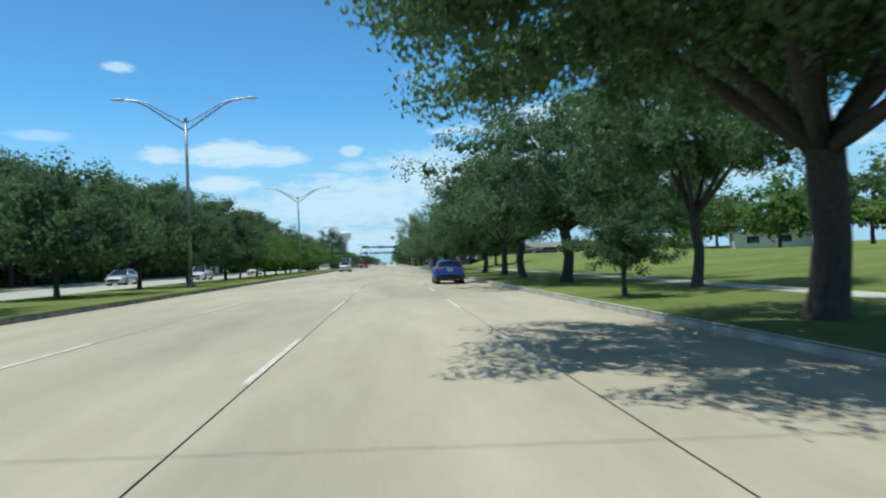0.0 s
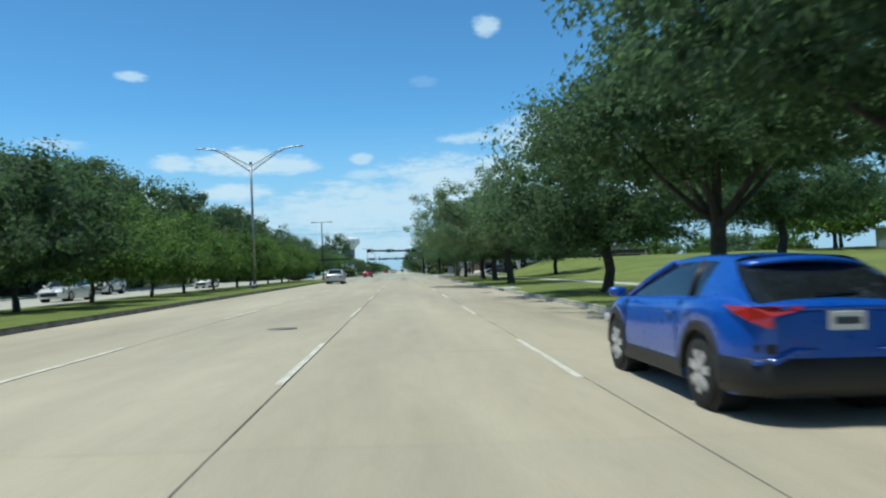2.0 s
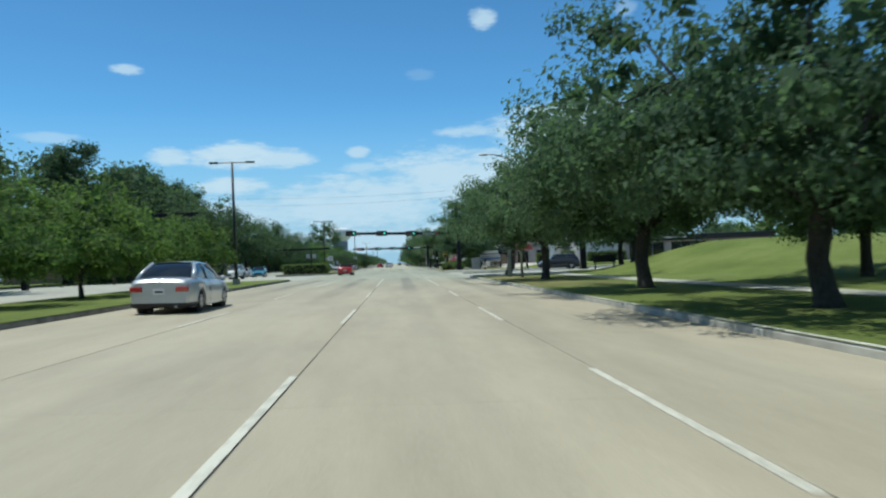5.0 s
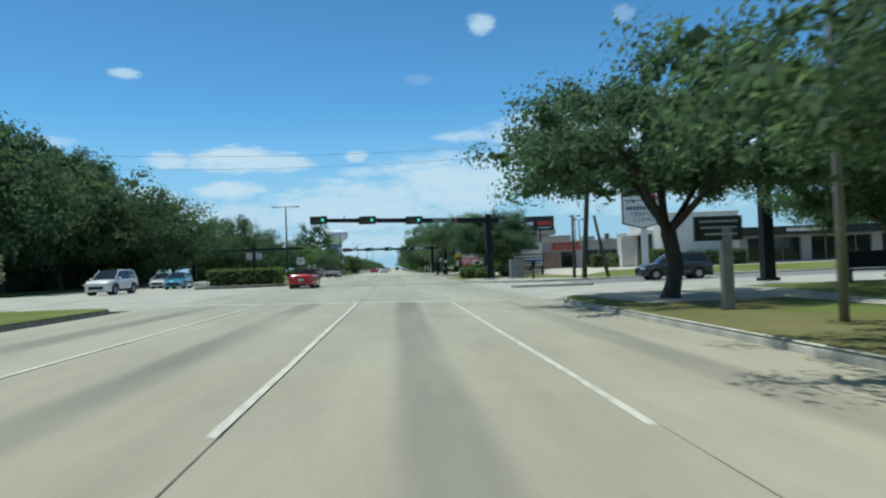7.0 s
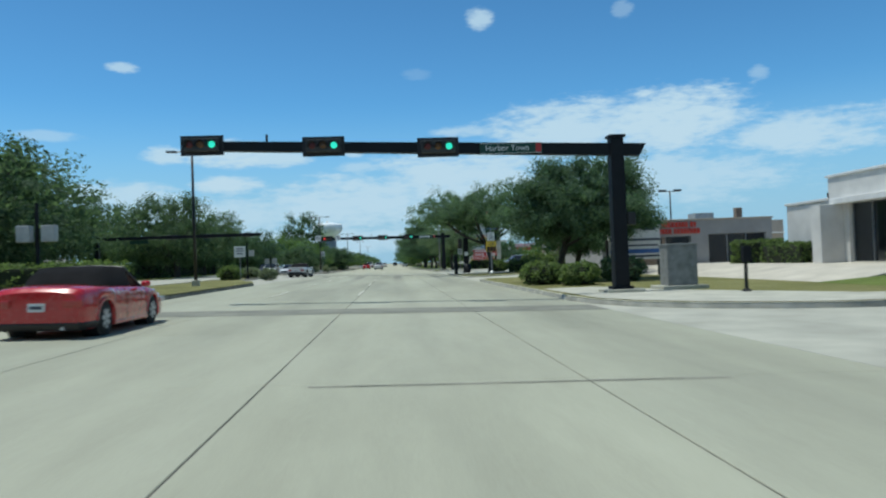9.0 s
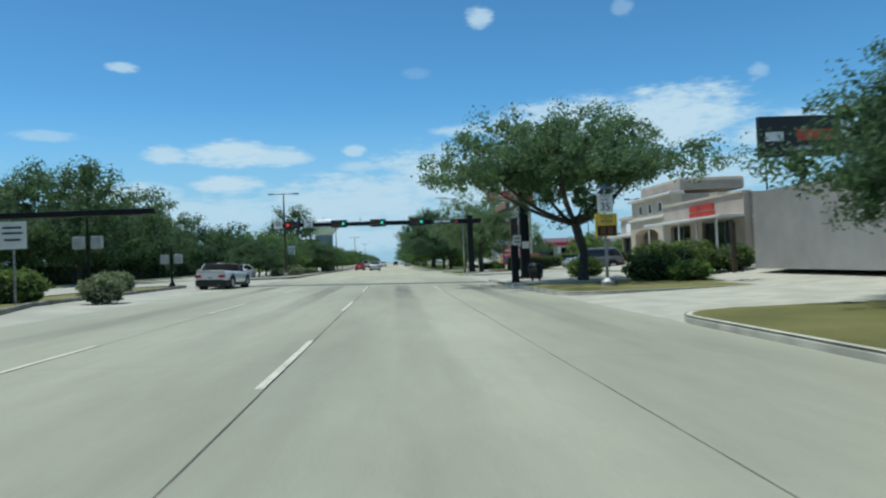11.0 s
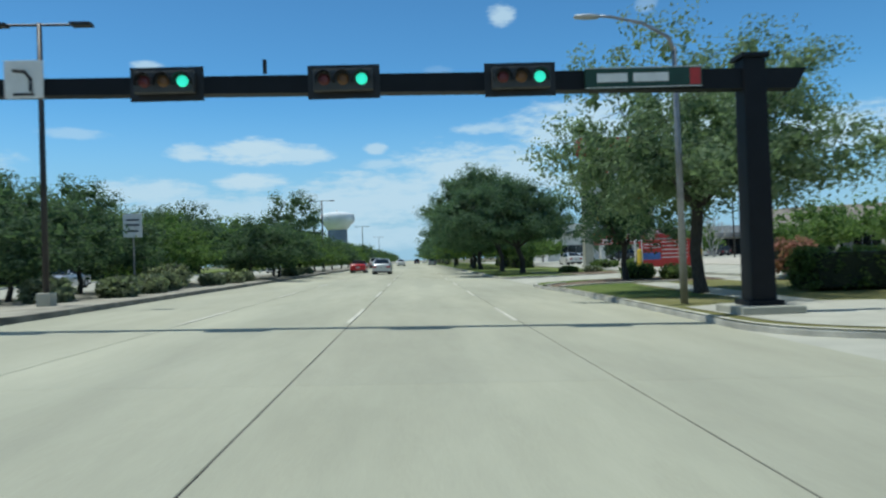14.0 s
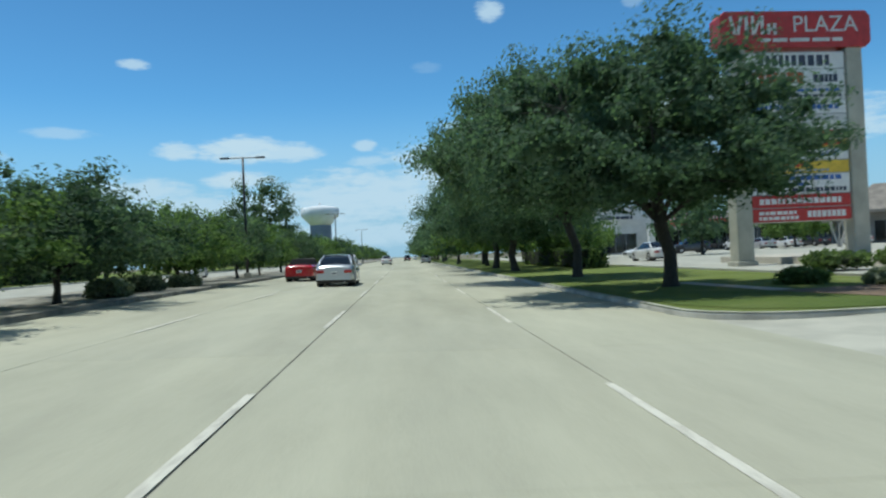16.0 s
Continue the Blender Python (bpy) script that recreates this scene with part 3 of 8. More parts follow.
# medians with their kerbs
MED1 = run(KL, -70, KL, 122) + arc(-11.0, 123.5, 1.6, 0, 90)[0:] + arc(-15.0, 123.5, 1.6, 90, 180) + run(-16.6, 122, -16.6, -70)
MED2 = [(-16.6, 217), (-16.6, 162)] + arc(-14.6, 160, 2, 180, 270) + arc(-11.4, 160, 2.0, 270, 360) + run(KL, 163, KL, 184) + run(-10.2, 188, -13.0, 198, 3) + run(-13.1, 200, -13.1, 216, 6) + arc(-14.6, 217, 1.5, 0, 180)
MED3 = [(-16.6, 800), (-16.6, 240)] + arc(-15.2, 240, 1.4, 180, 270) + arc(-11.4, 240.6, 2.0, 270, 360) + run(KL, 244, KL, 800, 20)
ZM = ZL + 0.15
for i, (md, mt, lb) in enumerate(((MED1, M_GRASS, "grassy median with kerb"), (MED2, M_GRASS_DRY, "planted median"), (MED3, M_GRAVEL, "gravelled median planted with shrubs"))):
    kerb("kerb_median", md + ([md[0]] if i else []), ZL if i != 1 else (lambda x: min(0.30, max(ZL, road_z(x)))), 1, M_KERB_DARK, "dark-stained concrete median kerb")
    plot("median", md, ZM + (0.006, 0.036, -0.004)[i], mt, lb, "median")
kerb("kerb_opposite", run(-31.0, -70, -31.0, 126) , 0.222, 1, M_KERB, "concrete kerb of the opposite carriageway")
kerb("kerb_opposite", run(-31.0, 240, -31.0, 800, 20), 0.222, 1, M_KERB, "concrete kerb of the opposite carriageway")
strip("pavement_opposite", -36.5, -34.5, -70, 126, 0.39, 0.40, M_WALK, "concrete pavement on the far side", category="pavement")
strip("verge_opposite", -95, -31.16, -70, 126, 0.37, 0.37, M_GRASS, "shaded grass on the far side", category="verge")
strip("verge_opposite_second", -95, -31.16, 159, 218, 0.37, 0.37, M_GRASS, "shaded grass on the far side", category="verge")
strip("verge_opposite_third", -95, -31.16, 239, 800, 0.37, 0.37, M_GRASS, "grass on the far side", category="verge")


def smooth01(a, b, v):
    t = max(0.0, min(1.0, (v - a) / (b - a)))
    return t * t * (3 - 2 * t)


def mound_z(x, y):
    k = smooth01(86, 110, y)
    return ZV + 0.006 + (1.25 + 0.75 * k) * smooth01(13.4, 33 - 11 * k, x) * (1 - smooth01(114, 129, y))


def park_lawn():
    bm = B()
    xs = [13.4 + 1.6 * i for i in range(16)] + [44, 52, 62, 75, 95, 140]
    ys = [-70 + 4 * i for i in range(50)]
    rows = [[bm.verts.new((x, y, mound_z(x, y) + 0.03 * noise.noise(Vector((x * 0.3, y * 0.3, 0))))) for x in xs] for y in ys]
    for a, b in zip(rows, rows[1:]):
        for i in range(len(xs) - 1):
            bm.faces.new((a[i], a[i + 1], b[i + 1], b[i]))
    one("lawn_park", bm, M_GRASS, "sunlit mown park lawn rising from the road", "lawn", kind="structure", smooth=True)


park_lawn()


def path_strip():
    bm = B()
    prev = None
    for i in range(60):
        y = -70 + i * 3.3
        xm = 12.2 + 0.5 * math.sin(y * 0.045)
        cur = [bm.verts.new((xm + dx, y, ZV + 0.02)) for dx in (-0.7, 0.7)]
        if prev:
            bm.faces.new((prev[0], prev[1], cur[1], cur[0]))
        prev = cur
    one("pavement_park", bm, M_WALK, "pale concrete footpath across the park grass", "pavement", kind="structure")


path_strip()
plot("pavement_corner_near", [(7.0, 121), (14, 121), (14, 130.2), (11, 130.2)] + arc(11, 125, 5.2, 90, 150), ZV + 0.012, M_WALK, "concrete corner pavement", "pavement")
plot("pavement_corner", [(30, 153.3), (13, 153.5), (10.7, 153.6), (9.4, 154.2), (7.9, 155.3), (6.7, 156.8), (6.0, 158.7), (5.9, 167), (8.2, 167), (10, 161.5), (13.0, 156.5), (16, 155.0), (30, 154.6)], ZV + 0.012, M_WALK, "concrete corner pavement with a kerb ramp", "pavement")
plot("pavement_mall", [(5.66, 206), (5.66, 217)] + arc(8, 217, 2.34, 180, 90) + [(13.5, 219.34), (13.5, 209), (9.5, 206)], ZV + 0.012, M_WALK, "concrete corner pavement at the bus stop", "pavement")
plot("pavement_mall_far", [(15, 233.9), (8.6, 233.9)] + arc(8.6, 236.5, 2.6, 270, 180)[1:] + [(5.9, 240), (8.0, 241), (15, 238.5)], ZV + 0.012, M_WALK, "concrete corner pavement", "pavement")
plot("pavement_mall_far_second", [(8.2, 241), (9.5, 240.6), (10.4, 254), (9.0, 254)], ZV + 0.011, M_WALK, "narrow concrete footpath", "pavement")
plot("plot_mulch", [(5.55, 252.8), (7.3, 254.3), (8.95, 254.7), (13.5, 255), (14.5, 261.2), (10.3, 260.6), (8.6, 259.4), (6.5, 256.7), (5.35, 254.7)], ZV + 0.014, M_MULCH, "brown mulch bed round a tree", "bed")
plot("plot_grass", [(5.75, 244), (8.1, 244), (8.4, 250), (8.9, 254.5), (7.3, 254.1), (5.75, 252.6)], ZV + 0.012, M_GREEN, "bright green turf plot", "turf")
plot("plot_grass_tip", [(5.33, 254.9), (6.45, 256.75), (8.5, 259.7), (8.55, 260.5), (7.1, 259.6), (6.1, 258.75), (5.52, 257.9), (5.27, 256.95), (5.26, 256.0)], ZV + 0.012, M_GREEN, "narrow turf strip at the driveway", "turf")


def edging(pts):
    bm = B()
    prev = None
    for i, (x, y) in enumerate(pts):
        a, b = Vector(pts[max(i - 1, 0)]), Vector(pts[min(i + 1, len(pts) - 1)])
        d = (b - a).normalized()
        n = Vector((-d.y, d.x)) * 0.11
        cur = [bm.verts.new((x + n.x * s, y + n.y * s, z)) for s, z in ((1, ZV - 0.02), (0.9, ZV + 0.06), (-0.9, ZV + 0.06), (-1, ZV - 0.02))]
        if prev:
            for k in range(3):
                bm.faces.new((prev[k], prev[k + 1], cur[k + 1], cur[k]))
        prev = cur
    bmesh.ops.recalc_face_normals(bm, faces=bm.faces)
    one("trim_edging", bm, M_KERB, "low pale concrete edging of the tree bed", "edging", kind="structure")


edging([(5.5, 252.6), (6.3, 253.5), (7.3, 254.25), (8.1, 254.55), (8.95, 254.7), (11.5, 254.9)])
edging([(5.25, 254.6), (5.8, 255.7), (6.5, 256.65)])
plot("plot_grass_second", [(5.6, 273.2), (6.3, 271.6), (7.6, 270.9), (10.4, 270.9), (9.0, 275.6), (5.6, 280)], ZV + 0.012, M_GREEN, "bright green turf plot behind the kerb", "turf")
plot("plot_mulch_second", [(10.5, 270.9), (14.3, 270.9), (14.3, 277), (9.2, 276)], ZV + 0.013, M_MULCH, "brown mulch bed", "bed")
plot("pavement_plaza", [(9.2, 276.1), (9.9, 276.2), (9.4, 282), (8.7, 282)], ZV + 0.015, M_WALK, "narrow concrete footpath", "pavement")

# car parks behind the verges, a little higher than the road
strip("car_park", 13.5, 18.5, 188.0, 219.0, 0.03, 0.45, M_WALK, "pale concrete car park ramp", category="car park", deep=0.4)
strip("car_park_upper", 18.5, 60, 160.0, 300.0, 0.452, 0.452, M_APRON, "concrete car park", category="car park", deep=0.8)
strip("car_park_ramp", 15.9, 18.5, 162.0, 187.9, ZV + 0.004, 0.45, M_APRON, "sloping pale concrete edge of the car park", category="car park")
strip("car_park_second", 15.0, 19.0, 219.0, 275.0, 0.17, 0.45, M_WALK, "concrete car park ramp", category="car park", deep=0.4)
strip("car_park_plaza", 14.5, 120, 275.1, 420.0, 0.10, 0.42, M_STREET, "wide concrete plaza car park", category="car park", deep=0.5)

bank = B()
bv = [bank.verts.new(v) for v in ((15.5, 157.0, ZV + 0.006), (95, 157.0, ZV + 0.006), (95, 160.03, 0.458), (18.5, 160.03, 0.458), (15.5, 163.0, ZV + 0.006))]
bank.faces.new((bv[0], bv[1], bv[2], bv[3]))
bank.faces.new((bv[0], bv[3], bv[4]))
one("verge_bank", bank, M_GRASS, "low grass bank up to the clinic car park", "verge", kind="structure")

# lane lines: worn dashes, then solid before the stop lines
LINE_X = (-5.4, -1.8, 1.8)


def line_mark(name, x, y0, y1, w=0.11):
    bm = B()
    n = max(1, int((y1 - y0) / 0.8))
    pr = None
    for i in range(n + 1):
        y = y0 + (y1 - y0) * i / n
        j = 0.012 * math.sin(i * 12.9898 + x * 7)
        cur = [bm.verts.new((x - w / 2 + j, y, road_z(x - w / 2) + 0.004)), bm.verts.new((x + w / 2 + j * 0.5, y, road_z(x + w / 2) + 0.004))]
        if pr:
            bm.faces.new((pr[0], pr[1], cur[1], cur[0]))
        pr = cur
    return part(name, bm, M_LINE, ROAD)


for x in LINE_X:
    for y0, gap, long, n in ((-67.9, 12.35, 4.8, 14), (167.4, 12.4, 4.8, 3), (238.85, 11.0, 4.2, 66)):
        for k in range(n):
            if x < 1 or y0 != 167.4:
                line_mark("lane_dash", x - 0.06, y0 + gap * k, y0 + gap * k + long, 0.10)
    line_mark("lane_line", x - 0.06, 106.2, 128.0, 0.10)
    line_mark("lane_line", x - 0.06, 205.2, 213.0, 0.09)


def cross_mark(name, y0, y1, x0, x1, mat):
    bm = B()
    n = 12
    pr = None
    for i in range(n + 1):
        x = x0 + (x1 - x0) * i / n
        cur = [bm.verts.new((x, y0, road_z(x) + 0.005)), bm.verts.new((x, y1, road_z(x) + 0.005))]
        if pr:
            bm.faces.new((pr[0], cur[0], cur[1], pr[1]))
        pr = cur
    return part(name, bm, mat, ROAD)


cross_mark("stop_line", 128.32, 128.74, KL + 0.3, 2.42, M_LINE)
cross_mark("stop_line", 128.34, 128.74, 2.6, 3.9, M_LINE)
cross_mark("tarred_joint", 144.54, 144.6, -1.3, 3.4, M_JOINT)
cross_mark("tarred_joint", 125.40, 125.46, -3.2, -1.3, M_JOINT)
cross_mark("tarred_joint", 125.40, 125.45, 0.8, 3.2, M_JOINT)
cross_mark("stop_line", 213.78, 214.06, KL - 3.2, KR - 0.6, M_LINE)
cross_mark("crosswalk_line", 215.5, 215.65, KL - 3.2, KR - 0.4, M_LINE)
cross_mark("asphalt_patch", 215.75, 218.05, KL - 3.0, KR, M_ASPHALT)
cross_mark("crosswalk_line", 218.9, 219.05, KL - 3.0, KR, M_LINE)
cross_mark("asphalt_patch", 155.95, 158.15, KL, KR, M_TRENCH)

# ---- trees and planting ----


def crown_mesh(name, centres, radii, per, leaf, rng, up=0.35, flat=0.8, heart=None, core=0, out=1.2):
    """Leaf sprigs scattered round cluster centres, as one mesh, each facing away from its cluster; broader sprays fill the clusters' insides."""
    cs, rad = np.asarray(centres, float), np.asarray(radii, float)
    c, rr = np.repeat(cs, per, 0), np.repeat(rad, per)
    width = np.full(len(c), leaf)
    depth = rng.random(len(c)) ** 0.4
    if core:
        c = np.concatenate([c, np.repeat(heart + (cs - heart) * 0.86, core, 0)])
        rr = np.concatenate([rr, np.repeat(rad, core)])
        width = np.concatenate([width, np.full(len(cs) * core, leaf * 2.4)])
        depth = np.concatenate([depth, 0.55 * rng.random(len(cs) * core) ** 0.5])
    n = len(c)
    d = rng.normal(size=(n, 3))
    d /= np.linalg.norm(d, axis=1, keepdims=True)
    p = c + d * (rr * depth)[:, None] * np.array([1, 1, flat])
    nrm = 0.8 * rng.normal(size=(n, 3)) + np.array([0, 0, up]) + out * d
    if heart is not None:
        away = c - heart
        nrm += 0.55 * away / (np.linalg.norm(away, axis=1, keepdims=True) + 0.01)
    nrm /= np.linalg.norm(nrm, axis=1, keepdims=True)
    t = np.cross(nrm, rng.normal(size=(n, 3)))
    t /= np.linalg.norm(t, axis=1, keepdims=True)
    b = np.cross(nrm, t)
    s = (width * rng.uniform(0.6, 1.35, n))[:, None]
    v = np.stack([p - t * s * 0.55 - b * s * 0.12, p + b * s * 0.46, p + t * s * 0.6 - b * s * 0.24], 1).reshape(-1, 3)
    me = bpy.data.meshes.new(name)
    me.vertices.add(3 * n)
    me.vertices.foreach_set("co", v.ravel())
    me.loops.add(3 * n)
    me.loops.foreach_set("vertex_index", np.arange(3 * n))
    me.polygons.add(n)
    me.polygons.foreach_set("loop_start", np.arange(0, 3 * n, 3))
    me.update(calc_edges=True)
    return me


def make_tree(name, label, seed, height, radius, bole, girth, clusters, per, leaf, mat, lean=(0, 0), spread=0.8, rc=0.85, low=0.35, limbs=7, twigs=True, wild=0.4, core=6, floor=0.0, along=0, fill=0.42):
    """A tapered trunk with limbs and a lumpy crown of leaf sprigs, standing at the origin."""
    rng = np.random.default_rng(seed)
    ob = root(name, label, "tree")
    zc = bole + (height - bole) * low
    cen = np.array([lean[0], lean[1], zc])
    up, dn = height - zc, (zc - bole) * 0.9 + 0.3
    pts, rad = [], []
    off = rng.uniform(0, 50, 3)
    while len(pts) < clusters:
        d = rng.normal(size=3)
        d /= np.linalg.norm(d)
        lump = 1.0 + wild * noise.noise(Vector(d * 1.9 + off)) + 0.5 * wild * noise.noise(Vector(d * 4.5 + off))
        f = rng.random() ** fill * lump
        q = cen + d * f * np.array([radius, radius, up if d[2] > 0 else dn])
        if q[2] < max(bole * 0.75, floor):
            continue
        pts.append(q)
        rad.append(rc * rng.uniform(0.6, 1.25))
    pts = np.array(pts)
    bm = B()
    top = Vector((lean[0] * 0.25, lean[1] * 0.25, bole))
    mid = Vector((rng.normal() * 0.08, rng.normal() * 0.08, bole * 0.5))
    tube(bm, [(0, 0, -0.08), (0, 0, 0.12), (mid.x * 0.4, mid.y * 0.4, 0.5), mid, top, top + Vector((0, 0, 0.4))],
         [girth * 1.55, girth * 1.15, girth * 1.0, girth * 0.92, girth * 0.95, girth * 0.6], 10)
    part("trunk", bm, M_BARK, ob, smooth=True)
    limb_bms, nodes = [], []
    a0 = rng.uniform(0, 6.28)
    for k in range(limbs):
        a = a0 + k * 6.283 / limbs + rng.normal() * 0.25
        reach = radius * rng.uniform(0.5, 0.8) * spread
        rise = (height - bole) * rng.uniform(0.45, 0.85)
        end = Vector((lean[0] + reach * math.cos(a), lean[1] + reach * math.sin(a), bole + rise * 0.9))
        if k == 0:
            end = Vector((lean[0], lean[1], height * 0.86))
        ctl = top.lerp(end, 0.5) + Vector((0, 0, -0.12 * reach + rng.normal() * 0.25)) + Vector((rng.normal(), rng.normal(), 0)) * 0.3
        path = []
        for i in range(7):
            s = i / 6
            path.append(top * (1 - s) ** 2 + ctl * (2 * s * (1 - s)) + end * s * s)
        r0 = girth * rng.uniform(0.42, 0.6)
        lb = B()
        tube(lb, path, [r0 * (1 - 0.82 * i / 6) for i in range(7)], 7)
        limb_bms.append(lb)
        nodes += [(p, r0 * (1 - 0.82 * i / 6), k) for i, p in enumerate(path) if i > 1]
    # leaf tufts along and past the limbs
    extra = []
    for p0, r, k in nodes if along else ():
        for _ in range(along):
            extra.append(np.array(p0) + rng.normal(size=3) * np.array([0.35, 0.35, 0.3]) + np.array([0, 0, 0.25]))
    if extra:
        pts = np.concatenate([pts, np.array(extra)])
        rad = rad + [rc * rng.uniform(0.7, 1.1) for _ in extra]
    if twigs:
        npos = np.array([tuple(q[0]) for q in nodes])
        for q in pts[:: (2 if clusters < 200 else 3)]:
            j = int(np.argmin(((npos - q) ** 2).sum(1) + 0.6 * np.maximum(0, npos[:, 2] - q[2]) ** 2))
            p0, r, k = nodes[j]
            m_ = p0.lerp(Vector(q), 0.5) + Vector((rng.normal() * 0.12, rng.normal() * 0.12, 0.1))
            tube(limb_bms[k], [p0, m_, Vector(q)], [min(r * 0.55, 0.05), min(r * 0.4, 0.03), 0.01], 4, cap=False)
    for lb in limb_bms:
        part("limb", lb, M_BARK, ob, smooth=True)
    me = crown_mesh("crown", pts, rad, per, leaf, rng, heart=cen, core=core)
    me.materials.append(mat)
    cr = new("crown", me)
    cr.parent = ob
    return ob


def place(ob, x, y, z, rz, s=1.0, sz=None):
    ob.matrix_basis = Matrix.Translation((x, y, z)) @ Matrix.Rotation(radians(rz), 4, "Z") @ Matrix.Diagonal((s, s, sz or s, 1))


def plant(proto, x, y, z, rz, s=1.0, sz=None, label=""):
    c = copy_thing(proto, Matrix.Identity(4))
    place(c, x, y, z, rz, s, sz)
    if label:
        c["label"] = label
    return c


OAK_LABEL = "spreading live oak with a dark trunk on the verge"
oak_a = make_tree("oak_tree", OAK_LABEL, 11, 9.6, 6.8, 2.3, 0.30, 330, 112, 0.15, M_OAK, rc=0.92, low=0.3, wild=0.32, core=22, fill=0.36)
oak_b = make_tree("oak_tree", OAK_LABEL, 12, 8.8, 6.4, 2.2, 0.27, 310, 112, 0.15, M_OAK, rc=0.9, low=0.32, wild=0.32, core=22, fill=0.36)
oak_c = make_tree("oak_tree", OAK_LABEL, 13, 9.4, 6.6, 2.5, 0.28, 320, 112, 0.15, M_OAK, rc=0.88, low=0.3, wild=0.4, core=22, fill=0.36)
high = make_tree("oak_tree", "live oak with a high dense crown on the verge", 15, 9.6, 6.4, 2.6, 0.28, 310, 112, 0.15, M_OAK, rc=0.88, low=0.4, wild=0.3, floor=4.3, core=22, fill=0.36)
wide = make_tree("oak_tree", "old live oak with a forked trunk and a high crown", 17, 9.8, 7.2, 2.9, 0.33, 470, 170, 0.125, M_OAK, lean=(-1.1, -2.3), rc=0.95, low=0.36, wild=0.35, floor=4.35, core=24, fill=0.42, limbs=9, spread=1.0)
dense = make_tree("oak_tree", "dark dense live oak with a rounded lobed crown", 19, 9.3, 6.3, 2.5, 0.25, 380, 112, 0.15, M_OAK, lean=(-1.7, -1.5), rc=0.85, low=0.36, wild=0.24, floor=3.3, core=42, fill=0.28)
airy = make_tree("oak_tree", "broad airy live oak with bare forking limbs", 21, 8.3, 7.4, 2.9, 0.25, 340, 120, 0.138, M_OAK, lean=(-1.5, -1.2), rc=0.66, low=0.3, wild=0.6, limbs=9, spread=0.9, core=8, floor=5.1, along=1)
feather = make_tree("elm_tree", "thin-leaved elm with a light crown", 31, 8.0, 5.4, 2.6, 0.2, 330, 110, 0.12, M_FINE_LEAF, rc=0.7, low=0.35, wild=0.5, limbs=8, core=14)
fan = make_tree("oak_tree", "fan-shaped oak with ascending branches and fine leaves", 34, 8.2, 6.3, 2.3, 0.26, 520, 110, 0.105, M_FINE_LEAF, lean=(-1.0, 0), rc=0.5, low=0.25, wild=0.24, limbs=16, spread=1.15, core=0, along=4)
small = make_tree("crape_myrtle", "small dark-leaved tree with several stems", 41, 6.0, 3.0, 1.7, 0.15, 130, 80, 0.15, M_DARK_LEAF, rc=0.52, low=0.35, wild=0.8, core=1, along=1)
med_a = make_tree("median_tree", "round-headed green tree in the median", 51, 6.9, 4.6, 1.4, 0.13, 150, 64, 0.215, M_LIGHT_LEAF, rc=0.95, low=0.3, wild=0.3, core=10, fill=0.34)
med_b = make_tree("median_tree", "round-headed green tree in the median", 52, 7.4, 4.8, 1.5, 0.15, 150, 64, 0.215, M_DARK_LEAF, rc=0.95, low=0.3, wild=0.3, core=10, fill=0.34)
tall_a = make_tree("tall_oak", "tall dark-green oak beyond the far carriageway", 61, 14.5, 7.0, 2.6, 0.32, 170, 50, 0.365, M_DARK_LEAF, rc=1.6, low=0.34, twigs=False, wild=0.34, core=9, fill=0.3)
tall_b = make_tree("tall_oak", "tall dark-green oak beyond the far carriageway", 62, 12.5, 6.8, 2.2, 0.30, 160, 50, 0.365, M_DARK_LEAF, rc=1.55, low=0.34, twigs=False, wild=0.34, core=9, fill=0.3)
pine = make_tree("tall_pine", "tall ragged pine behind the oaks", 63, 17.5, 3.9, 8.5, 0.26, 60, 120, 0.30, M_DARK_LEAF, rc=1.25, low=0.5, twigs=False, wild=0.6, core=9, fill=0.3)
dome = make_tree("spreading_oak", "huge dark live oak with a wide dome of leaves", 66, 12.2, 9.8, 2.4, 0.45, 330, 84, 0.27, M_DARK_LEAF, rc=1.35, low=0.32, twigs=False, wild=0.2, core=9, fill=0.26, limbs=9)
far_a = make_tree("distant_tree", "distant round-headed tree along the road", 71, 8.8, 6.0, 1.8, 0.2, 70, 34, 0.5, M_OAK, rc=1.45, low=0.3, twigs=False, wild=0.3, limbs=5, core=6, fill=0.3)
far_b = make_tree("distant_tree", "distant round-headed tree along the road", 72, 8.0, 5.6, 1.6, 0.2, 66, 34, 0.5, M_LIGHT_LEAF, rc=1.4, low=0.3, twigs=False, wild=0.3, limbs=5, core=6, fill=0.3)

# near-side row
place(wide, 7.65, -14.2, ZV, 0, 1.06, 1.02)
place(oak_a, 8.8, 91.0, ZV, 250, 0.9)
plant(high, 8.3, 19.6, ZV, 40, 0.92, 0.86)
place(oak_b, 8.6, 79.0, ZV, 310, 0.95)
place(oak_c, 8.6, 9.1, ZV, 60, 1.0)
plant(oak_b, 8.7, 41.4, ZV, 150, 0.86, 0.88)
plant(high, 8.8, 30.2, ZV, 275, 0.88, 0.88)
place(fan, 7.8, 63.7, ZV, 0, 1.07)
place(high, 8.5, 123.2, ZV, 190, 0.94, 0.82)
for pr, x, y, rz, s in ((oak_c, 8.3, 107.3, 15, 0.82), (dense, 9.2, 177.5, 75, 0.76), (oak_b, 12.5, 186.0, 20, 0.7),
                        (oak_b, 7.2, 307.0, 45, 0.95), (oak_c, 7.4, 319.0, 99, 0.95)):
    plant(pr, x, y, ZV, rz, s)
place(dense, 8.1, 280.3, ZV, 0, 0.88, 0.80)
plant(dense, 7.8, 291.5, ZV, -20, 0.86, 1.06)
place(feather, 8.5, 245.5, ZV, 30, 0.97, 0.99)
